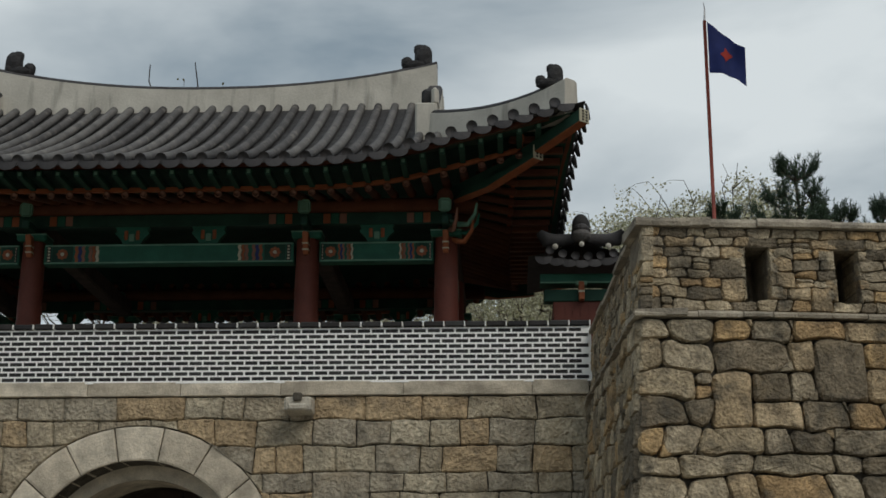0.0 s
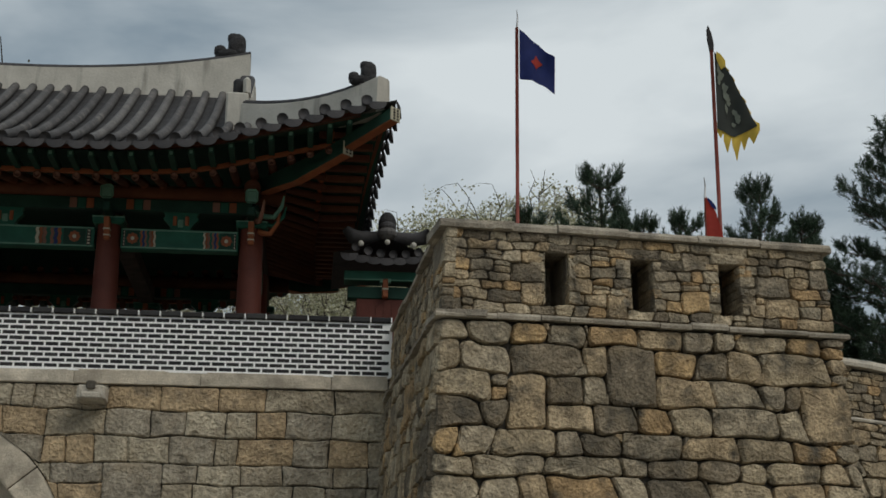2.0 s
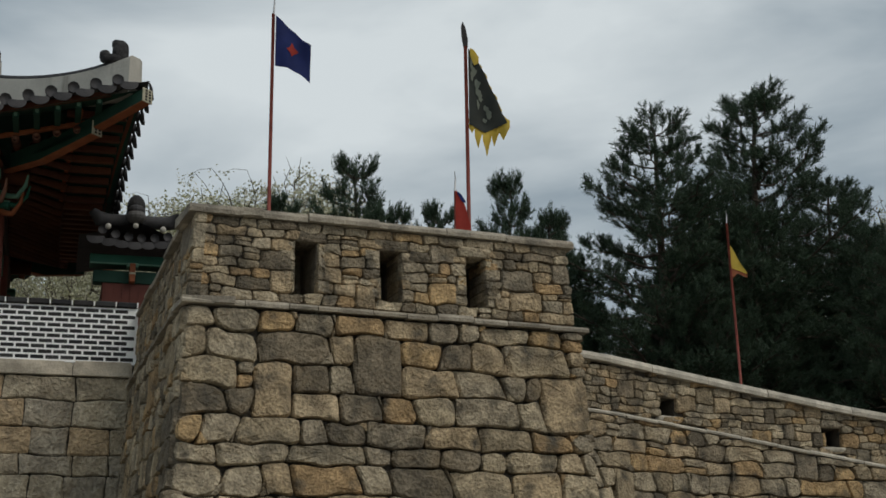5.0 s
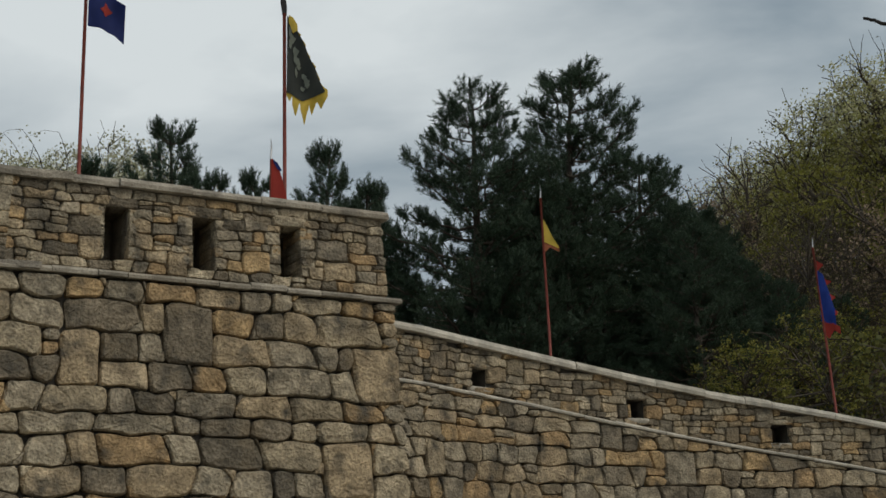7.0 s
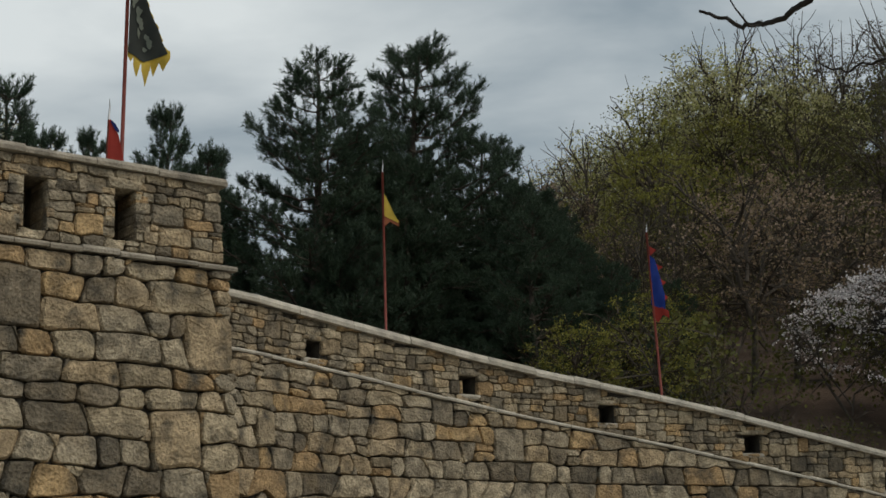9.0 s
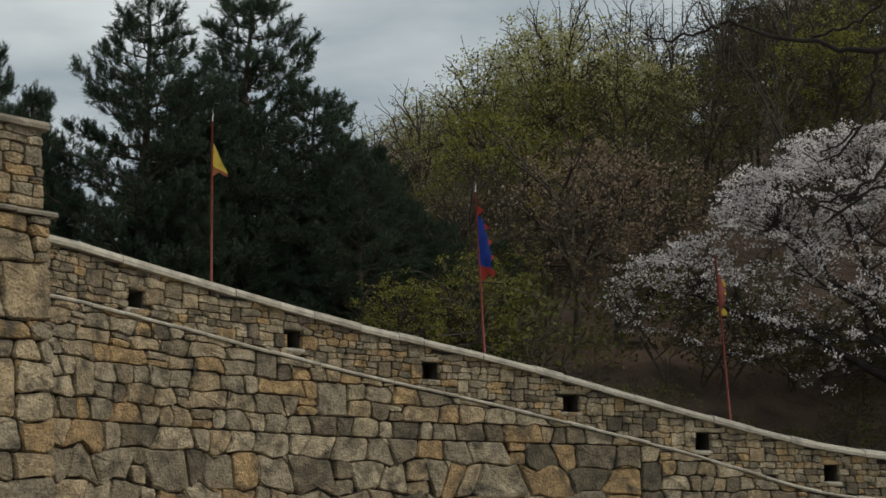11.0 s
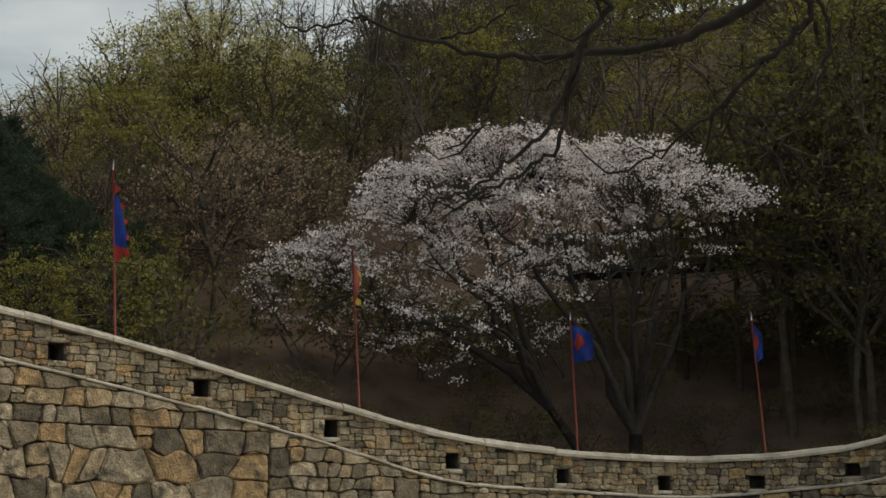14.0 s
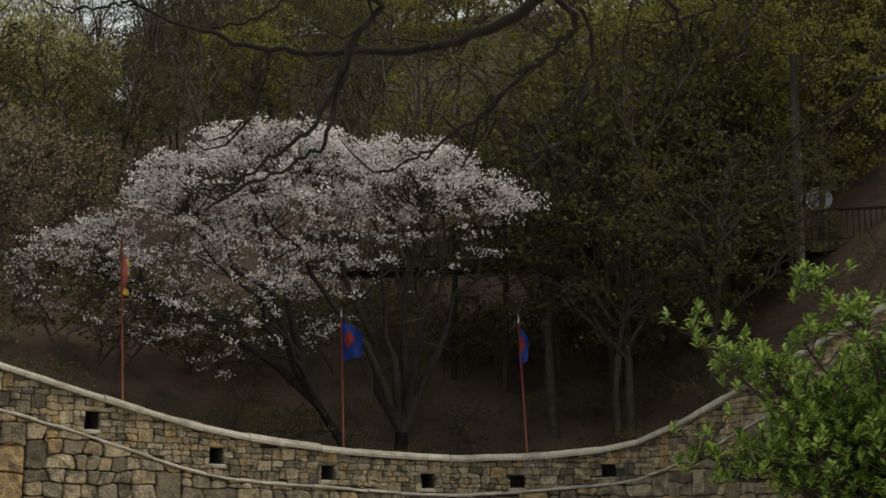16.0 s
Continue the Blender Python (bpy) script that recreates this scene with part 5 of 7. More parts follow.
class Wood:
    """Collects tapered tubes into one mesh."""

    def __init__(self):
        self.v, self.f, self.nodes, self.radius = [], [], [], []

    def limb(self, pts, r0, r1, sides=5, keep=True):
        n = len(pts)
        v, f = tube_data(pts, [r0 + (r1 - r0) * i / (n - 1) for i in range(n)], sides, len(self.v))
        self.v += v
        self.f += f
        if keep:
            for i, p in enumerate(pts):
                self.nodes.append(tuple(p))

    def twigs(self, targets, rng, r=0.012, bend=0.15, steps=3):
        nodes = np.array(self.nodes)
        for p in targets:
            d = np.sum((nodes - p) ** 2 * np.array([1, 1, 1.3]), axis=1) + 4.0 * np.maximum(0, nodes[:, 2] - p[2]) ** 2
            q = nodes[int(np.argmin(d))]
            span = np.linalg.norm(p - q)
            off = rng.normal(size=3) * bend * span
            pts = [q + (p - q) * t + off * math.sin(math.pi * t) for t in np.linspace(0, 1, steps + 1)]
            self.limb([Vector(x) for x in pts], r * (0.7 + 0.25 * span), r * 0.3, 3, False)

    def mesh(self, name, material):
        return mesh_of(name, self.v, self.f, material, True)


def curve_to(a, b, rng, n=5, rise=0.25, jitter=0.06):
    a, b = np.array(a, float), np.array(b, float)
    span = np.linalg.norm(b - a)
    out = []
    for i in range(n + 1):
        t = i / n
        p = a + (b - a) * t
        p[2] += rise * span * (math.sin(math.pi * t) * 0.3) * (1 if rise > 0 else -1)
        if 0 < i < n:
            p += rng.normal(size=3) * jitter * span * 0.5
        out.append(Vector(p))
    return out


def spring_tree(name, label, seed, tall, wide, leaf, leaves, size, twigs=420, limbs=9, fork=0.28, bark=None, trunk=0.14, flat=0.0, steps=1, rise=1.0, twig=0.021):
    """A broad-leaved tree in early spring: trunk, spreading limbs, fine twigs and a thin haze of young leaves."""
    rng = np.random.default_rng(seed)
    w = Wood()
    top = [Vector((0, 0, -0.4)), Vector((0.1 * rng.normal(), 0.1 * rng.normal(), tall * fork)), Vector((0.3 * rng.normal(), 0.3 * rng.normal(), tall * 0.6)), Vector((0.4 * rng.normal(), 0.4 * rng.normal(), tall * 0.96))]
    pts = []
    for a, b in zip(top, top[1:]):
        pts += [a.lerp(b, k / 3) for k in range(3)]
    w.limb(pts + [top[-1]], trunk, 0.02, 7)
    for k in range(limbs):
        h = tall * (fork + (0.72 - fork) * (k + rng.uniform(0, 0.8)) / limbs)
        base = np.interp(h, [p.z for p in pts + [top[-1]]], np.arange(len(pts) + 1))
        b0 = (pts + [top[-1]])[int(base)]
        ang = k * 2.4 + rng.uniform(-0.5, 0.5)
        reach = wide * rng.uniform(0.65, 1.0) * (1.05 - 0.45 * h / tall)
        end = (b0.x + reach * math.cos(ang), b0.y + reach * math.sin(ang), min(tall, h + reach * rise * rng.uniform(0.7, 1.35)))
        line = curve_to((b0.x, b0.y, h), end, rng, 5, -0.35, 0.09)
        w.limb(line, trunk * 0.5, min(0.02, trunk * 0.14), 5)
        for j in range(3):
            s = line[1 + j]
            a2 = ang + rng.choice((-1, 1)) * rng.uniform(0.4, 1.0)
            e2 = (s.x + reach * 0.5 * math.cos(a2), s.y + reach * 0.5 * math.sin(a2), min(tall, s.z + reach * rise * rng.uniform(0.3, 0.8)))
            w.limb(curve_to(s, e2, rng, 4, -0.2, 0.08), trunk * 0.26, min(0.014, trunk * 0.1), 4)
    u = rng.normal(size=(twigs, 3))
    u /= np.linalg.norm(u, axis=1)[:, None]
    rad = rng.uniform(0.35, 1.0, twigs)[:, None] ** 0.6
    lump = 1 + 0.22 * np.sin(u[:, :1] * 5 + seed) * np.cos(u[:, 1:2] * 4 + seed * 2)
    targets = u * rad * lump * np.array([wide, wide, tall * 0.36]) + np.array([0, 0, tall * 0.64])
    w.twigs(targets, rng, twig, 0.12, steps)
    per = max(1, leaves // twigs)
    centres = np.repeat(targets, per, 0) + rng.normal(size=(twigs * per, 3)) * np.array([0.19, 0.19, 0.1])
    tree = link(name, None, None, label, "tree")
    link("trunk", w.mesh("trunk", bark or M_BARK), tree, "bare grey-brown trunk and branches")
    link("crown", leaf_mesh("crown", centres, size, leaf, rng, flat), tree)
    return tree


def pine_tree(name, label, seed, tall, wide, levels, low=0.13):
    """Whorls of limbs that turn up at their tips; every twig ends in a few upright shoots clothed in long needles."""
    rng = np.random.default_rng(seed)
    w = Wood()
    w.limb([Vector((0.12 * math.sin(k * 0.9 + seed), 0.1 * math.cos(k * 1.1), tall * k / 8 - 0.3)) for k in range(9)], 0.24, 0.03, 8)
    feet, ways = [], []

    def shoots(p, out, count, size):
        for _ in range(count):
            way = out * rng.uniform(0.2, 0.9) + rng.normal(size=3) * 0.28 + np.array([0, 0, rng.uniform(0.5, 1.0)])
            way *= size * rng.uniform(0.8, 1.25) / np.linalg.norm(way)
            feet.append(p + rng.normal(size=3) * 0.04)
            ways.append(way)

    turn = 0.0
    for k in range(levels):
        h = low + (0.95 - low) * (k / (levels - 1)) ** 0.92
        for b in range(5 if h < 0.8 else 4):
            turn += 2.4 + rng.uniform(-0.35, 0.35)
            reach = wide * (1.0 - h) ** 0.74 * rng.uniform(0.55, 1.15) + 0.22
            out = np.array([math.cos(turn), math.sin(turn), 0.0])
            z0, sag, up = tall * h + rng.uniform(-0.12, 0.12), rng.uniform(-0.05, 0.2), rng.uniform(0.15, 0.4)
            line = [np.array([0, 0, z0]) + out * reach * t + np.array([0, 0, reach * (sag * t + up * t * t)]) + rng.normal(size=3) * 0.03 * reach * (0 < t < 1) for t in np.linspace(0, 1, 6)]
            w.limb([Vector(p) for p in line], 0.06 * (1.1 - h) + 0.014, 0.012, 5)
            twigs = max(4, int(reach * 4.6))
            for q in range(twigs):
                t = 0.28 + 0.72 * (q + rng.uniform(0, 0.9)) / twigs
                f = min(4, int(t * 5))
                p = line[f] + (line[f + 1] - line[f]) * (t * 5 - f)
                a = turn + (1 if q % 2 else -1) * rng.uniform(0.5, 1.1)
                side = np.array([math.cos(a), math.sin(a), rng.uniform(0.05, 0.4)])
                e = p + side * (0.16 + 0.3 * reach * (1.12 - t)) * rng.uniform(0.6, 1.15)
                w.limb([Vector(p), Vector((p + e) / 2 - np.array([0, 0, 0.03])), Vector(e)], 0.014, 0.008, 3, False)
                shoots(e, side, 3, 0.31)
                shoots((p + e) / 2, side, 2, 0.28)
            shoots(line[-1], out, 4, 0.34)
    shoots(np.array([0, 0, tall * 0.965]), np.array([0, 0, 1.0]), 7, 0.42)
    feet, ways = np.array(feet), np.array(ways)
    per = 40
    n = len(feet) * per
    along = rng.uniform(0.0, 1.0, (n, 1))
    way = np.repeat(ways, per, 0)
    base = np.repeat(feet, per, 0) + way * along
    unit = way / np.linalg.norm(way, axis=1)[:, None]
    spread_out = np.cross(unit, rng.normal(size=(n, 3)))
    spread_out /= np.linalg.norm(spread_out, axis=1)[:, None] + 1e-9
    d = unit * rng.uniform(0.45, 1.0, (n, 1)) + spread_out * (1.05 - 0.5 * along)
    d /= np.linalg.norm(d, axis=1)[:, None]
    s = np.cross(d, rng.normal(size=(n, 3)))
    s /= np.linalg.norm(s, axis=1)[:, None] + 1e-9
    v = np.stack([base - s * 0.0085, base + s * 0.0085, base + d * rng.uniform(0.09, 0.17, (n, 1))], 1).reshape(-1, 3)
    me = bpy.data.meshes.new("needles")
    me.from_pydata(v.tolist(), [], np.arange(3 * n).reshape(-1, 3).tolist())
    me.materials.append(M_NEEDLE)
    tree = link(name, None, None, label, "tree")
    link("trunk", w.mesh("trunk", M_BARK), tree)
    link("crown", me, tree, "dark green needle tufts")
    return tree


def stand(tree, x, y, turn=0.0, size=1.0, top=None, tall=None, first=False):
    z = ground_height(x, y)
    if top is not None:
        size = (top - z) / tall
    m = pose(x, y, z - 0.1, 0, 0, turn)
    if first:
        tree.matrix_basis = m
        ob = tree
    else:
        ob = copy_thing(tree, m)
    ob.scale = (size, size, size)
    return ob


pine_a = pine_tree("pine_tree", "tall dark green pine with layered needle tufts behind the wall", 3, 9.0, 3.5, 17)
stand(pine_a, 13.4, 30.2, 20, top=13.75, tall=9.0, first=True)
pine_b = pine_tree("pine_tree", "tall dark green pine with an open ragged crown", 8, 10.5, 4.1, 19)
stand(pine_b, 16.85, 31.8, 75, top=15.5, tall=10.5, first=True)
for x, y, turn, top in ((19.2, 32.4, 140, 13.5), (20.8, 32.2, 60, 12.0), (15.4, 29.6, 200, 11.6), (21.8, 34.0, 10, 12.6), (20.3, 30.6, 300, 10.6), (22.8, 31.6, 45, 9.8), (21.2, 29.6, 120, 8.6), (23.6, 34.6, 220, 10.8), (17.0, 26.6, 35, 9.9), (19.1, 26.5, 200, 8.8), (19.0, 27.8, 190, 9.6), (14.9, 30.8, 280, 12.4), (22.6, 29.0, 80, 9.2), (18.2, 29.2, 330, 11.2)):
    stand(pine_b, x, y, turn, top=top, tall=10.5)
for x, y, turn, top in ((11.8, 32.0, 100, 10.4), (17.9, 28.6, 260, 9.4), (13.9, 28.6, 30, 9.6), (15.4, 32.5, 170, 11.2), (19.5, 27.9, 130, 8.3), (16.0, 29.0, 310, 8.8), (14.6, 31.6, 75, 9.6), (18.6, 30.4, 15, 9.8), (12.5, 29.8, 240, 8.4)):
    stand(pine_a, x, y, turn, top=top, tall=9.0)
small_pine = pine_tree("pine_tree", "small dark pine top showing above the bastion", 15, 7.0, 2.6, 11, 0.1)
ob = stand(small_pine, 9.0, 44.1, 0, top=16.9, tall=7.0, first=True)
ob.scale = (0.66 * ob.scale[0], 0.66 * ob.scale[1], ob.scale[2])
for x, y, turn, top in ((13.8, 42.8, 80, 16.2), (11.4, 48.7, 160, 16.7), (12.9, 48.3, 30, 16.8), (7.0, 46.0, 50, 16.0), (15.6, 44.0, 200, 15.0), (14.9, 42.0, 260, 14.9), (4.6, 50, 70, 15.8)):
    ob = stand(small_pine, x, y, turn, top=top, tall=7.0)
    ob.scale = (0.62 * ob.scale[0], 0.62 * ob.scale[1], ob.scale[2])

pale = spring_tree("budding_tree", "slender spring tree with pale green buds on the hillside", 21, 10.0, 3.4, M_PALEBUD, 10400, 0.052, 650, 15, 0.14, trunk=0.11, steps=2, bark=M_TWIG, rise=1.4, twig=0.016)
haze = spring_tree("budding_tree", "slender tree in a fine haze of whitish spring buds", 27, 10.0, 3.4, M_HAZE, 25000, 0.042, 1000, 14, 0.2, trunk=0.07, steps=2, rise=1.2, twig=0.01)
yellow = spring_tree("budding_tree", "young tree in fresh yellow-green leaf on the hillside", 22, 8.0, 3.0, M_YELLOWGREEN, 5400, 0.056, 300, 12, flat=0.45, steps=2, bark=M_TWIG)
olive = spring_tree("budding_tree", "tree in thin olive-green spring leaf on the hillside", 23, 9.5, 3.4, M_OLIVE, 4200, 0.054, 300, 12, flat=0.35, steps=2, bark=M_TWIG)
bare = spring_tree("bare_tree", "leafless brown tree with fine upright twigs on the hillside", 24, 10.0, 2.3, M_OLIVE, 840, 0.035, 420, 14, 0.14, trunk=0.1, steps=2, rise=1.5, twig=0.015)
russet = spring_tree("budding_tree", "tree hazed with pinkish-brown buds on the hillside", 25, 8.0, 3.4, M_RUSSET, 3200, 0.052, 400)
under = spring_tree("undergrowth_shrub", "low tangle of brown twigs and olive leaves", 26, 2.6, 1.7, M_OLIVE, 672, 0.046, 56, 7, 0.08, None, 0.04)


def plant_hill():
    rng = random.Random(77)
    kinds = {"pale": (pale, 10.0), "haze": (haze, 10.0), "yellow": (yellow, 8.0), "olive": (olive, 9.5), "bare": (bare, 10.0), "russet": (russet, 8.0)}
    used = set()

    def put(kind, x, y, top=None, size=1.0):
        tree, tall = kinds[kind]
        az, rho = math.degrees(math.atan2(x, y)), math.hypot(x, y)
        if top is None:
            limit = EYE + rho * math.tan(radians(float(np.interp(az, [26, 31, 33.5, 36, 38, 41, 43, 45, 47, 49, 53], [12, 14.3, 15.6, 18.0, 20, 20.6, 18.8, 18.6, 19.4, 24, 32]))))
            z = ground_height(x, y)
            if limit - z < 3.0:
                return None
            size = min(size, (limit - z) / tall * rng.uniform(0.85, 1.0))
        ob = stand(tree, x, y, rng.uniform(0, 360), size, top, tall, kind not in used)
        used.add(kind)
        ob.rotation_euler = (radians(rng.uniform(-5, 5)), radians(rng.uniform(-5, 5)), radians(rng.uniform(0, 360)))
        k = ob.scale[0] * rng.uniform(0.85, 1.15)
        ob.scale = (k, k, ob.scale[2])
        return ob

    # the skyline behind the gate and the bastion
    for kind, x, y, top in (("haze", 4.2, 55.5, 18.0), ("haze", 6.3, 53.0, 18.5), ("haze", 8.6, 56.0, 20.0), ("haze", 11.2, 57.0, 19.6), ("haze", 1.8, 53.0, 16.9), ("haze", 3.0, 54.9, 17.6), ("haze", 5.4, 56, 18.4), ("haze", 7.2, 54.5, 19.2), ("haze", 10.0, 59.0, 20.4), ("bare", 12.4, 55, 17.6), ("haze", 1.0, 50, 16.6), ("haze", -2.5, 46, 14.6), ("russet", -6.0, 47, 14.6), ("haze", -9.5, 45, 14.4),
                            ("bare", -10.0, 46, 20.8), ("bare", -12.6, 47, 19.6), ("bare", 18.6, 52, 15.0), ("haze", -0.2, 40, 13.2)):
        ob = put(kind, x, y, top)
    # the big budding trees on the shoulder of the hill
    for kind, x, y, top in (("pale", 37.6, 46.8, 23.4), ("pale", 39.4, 44.8, 24.0), ("pale", 36.2, 49.3, 20.8), ("yellow", 37.6, 44.0, 20.6), ("pale", 42.6, 44.6, 23.0), ("bare", 40.8, 46.5, 25.6), ("bare", 45.0, 44.5, 25.5), ("bare", 43.0, 46.0, 26.0), ("bare", 47.0, 43.0, 27.0), ("bare", 49.0, 42.0, 28.0), ("bare", 46.0, 46.6, 26.0), ("bare", 48.4, 44.4, 27.6), ("russet", 33.2, 37.0, 15.2), ("pale", 32.7, 47.9, 19.2), ("russet", 30.5, 47.0, 17.6), ("bare", 32.2, 46.0, 19.4), ("russet", 34.6, 48.6, 19.6), ("bare", 22.9, 33.6, 12.6), ("bare", 24.6, 33.0, 12.8), ("bare", 23.6, 30.4, 10.4), ("bare", 25.6, 30.6, 10.8), ("bare", 26.6, 33.4, 12.4), ("russet", 25.4, 34.8, 12.2), ("russet", 35.8, 36.0, 13.6), ("russet", 31.6, 38.6, 13.0)):
        put(kind, x, y, top)
    for kind, x, y, size in (("bare", 36.6, 16.3, 1.2), ("olive", 37.4, 4.6, 1.1), ("olive", 36.8, 18.4, 1.2), ("olive", 39.4, 17.6, 1.2), ("olive", 41.5, 14.8, 1.05), ("bare", 36.0, 23.0, 1.2)):
        put(kind, x, y, None, size)
    # the slope straight behind the dip of the wall: fresh green below, bare limbs and a pinkish crown above
    for kind, az, rho, top in (("yellow", 34.6, 29.5, 7.0), ("yellow", 36.6, 31.5, 7.7), ("yellow", 37.6, 37, 9.4), ("olive", 39.2, 35, 7.2), ("russet", 41.0, 40, 13.0), ("russet", 42.6, 42, 13.2), ("russet", 39.8, 42, 11.2), ("bare", 36.5, 42, 12.4), ("bare", 38.2, 44, 13.6), ("bare", 35.0, 44, 12.0), ("bare", 44.0, 47, 15.0),
                               ("yellow", 38.4, 50, 15.6), ("yellow", 40.2, 52, 16.4), ("olive", 43.6, 48, 15.0), ("bare", 37.2, 48, 14.2), ("olive", 34.4, 48, 13.0), ("yellow", 35.8, 52, 14.6)):
        put(kind, rho * math.sin(radians(az)), rho * math.cos(radians(az)), top)
    # behind the deck
    for kind, az, rho in (("olive", 71.6, 58), ("olive", 76.4, 49), ("olive", 77.8, 50), ("olive", 75.2, 50), ("olive", 73.2, 54), ("bare", 74.6, 57), ("olive", 75.8, 53), ("yellow", 77.4, 58), ("olive", 79.0, 56), ("olive", 74.2, 66), ("bare", 76.6, 68), ("olive", 72.4, 70)):
        put(kind, rho * math.sin(radians(az)), rho * math.cos(radians(az)), None, 1.1)
    # fresh green crowns over the deck and beside the cherry
    for kind, az, rho, top in (("olive", 63.2, 42, 15.6), ("olive", 66.4, 40, 12.4), ("olive", 69.4, 39.5, 12.2), ("olive", 72.6, 40.5, 12.8), ("yellow", 68.6, 47, 19.8), ("yellow", 75.6, 47, 19.0), ("yellow", 66.4, 46, 19.0), ("olive", 69.6, 44, 17.5), ("yellow", 71.6, 46, 18.6), ("yellow", 73.8, 43, 17.0)):
        put(kind, rho * math.sin(radians(az)), rho * math.cos(radians(az)), top)
    # the brow above the cherry
    for kind, az, rho, top in (("olive", 46.6, 62, 21), ("bare", 48.0, 66, 24), ("olive", 49.4, 60, 22), ("yellow", 50.6, 64, 24), ("bare", 51.6, 70, 27), ("olive", 52.6, 62, 24), ("olive", 53.8, 68, 28), ("bare", 55.0, 62, 25), ("yellow", 56.2, 70, 29), ("olive", 47.6, 82, 31), ("olive", 49.8, 86, 34), ("olive", 51.4, 84, 34), ("bare", 53.0, 88, 37), ("olive", 54.6, 84, 36), ("bare", 45.6, 54, 17), ("olive", 50.0, 53, 17), ("bare", 54.0, 54, 19)):
        put(kind, rho * math.sin(radians(az)), rho * math.cos(radians(az)), top)
    for ring in range(9):
        t = 6.5 + ring * 5.6 + ring * ring * 0.42
        az = 27.0
        while az < 84:
            d, z = rim(az)
            rho = d + t + rng.uniform(-2, 2)
            step = math.degrees((3.9 + 0.12 * ring) / rho) * rng.uniform(0.75, 1.3)
            x, y = rho * math.sin(radians(az)), rho * math.cos(radians(az))
            mix = rng.random()
            if (az < 33.5 and ring < 4) or (az < 45 and ring < 3):
                az += step
                continue
            if ring < 3 and az < 60:
                kind = "bare" if mix < 0.22 else "olive" if mix < 0.6 else "yellow"
            elif az < 33:
                kind = "olive" if mix < 0.4 else "bare" if mix < 0.6 else "pale"
            elif az < 41:
                kind = "yellow" if mix < 0.4 else "pale" if mix < 0.65 else "olive" if mix < 0.8 else "bare"
            elif az < 53:
                kind = "bare" if mix < 0.42 else "yellow" if mix < 0.72 else "olive" if mix < 0.86 else "russet"
            else:
                kind = "olive" if mix < 0.5 else "yellow" if mix < 0.66 else "bare"
            clear = (43.5 < az < 76 and t < 13) or (66.5 < az < 79.5 and t < 19) or (24 < az < 33 and t < 10)
            if not clear and rng.random() < 0.93:
                put(kind, x, y, None, rng.uniform(0.75, 1.15))
            az += step


plant_hill()


def plant_shrubs():
    rng = random.Random(9)
    first = True
    az = 38.0
    while az < 80:
        d, z = rim(az)
        for t in ((3.0, 5.5, 8.5, 13.0, 18.0, 24.0) if az < 47 else (2.2, 4.0, 6.0, 8.0, 10.5)):
            if rng.random() < (0.6 if az < 47 else 0.75):
                rho = d + t + rng.uniform(-0.8, 0.8)
                stand(under, rho * math.sin(radians(az)), rho * math.cos(radians(az)), rng.uniform(0, 360), rng.uniform(0.6, 1.25) * (1.0 if az < 47 else 0.5) * (1 + t / 30), first=first)
                first = False
        az += 3.0 if az < 47 else 2.2


plant_shrubs()


def crest_shrubs():
    """Brush on the slope behind the cherry and along the brow of the hill."""
    rng = random.Random(14)
    for k in range(22):
        az, rho = 70.5 + 0.45 * k, 46.5 + 2.2 * (k % 4) + rng.uniform(-0.6, 0.6)
        stand(under, rho * math.sin(radians(az)), rho * math.cos(radians(az)), rng.uniform(0, 360), rng.uniform(1.0, 1.7))
    for k in range(26):
        az = 45.5 + 0.8 * k
        rho = rim(az)[0] + rng.uniform(9, 16)
        stand(under, rho * math.sin(radians(az)), rho * math.cos(radians(az)), rng.uniform(0, 360), rng.uniform(0.7, 1.2))
    az = 43.0
    while az < 68:
        d, z = rim(az)
        for t in (72.0, 79.0):
            rho = d + t + rng.uniform(-1.5, 1.0)
            stand(under, rho * math.sin(radians(az)), rho * math.cos(radians(az)), rng.uniform(0, 360), rng.uniform(1.5, 2.6))
        az += rng.uniform(0.8, 1.3)


crest_shrubs()


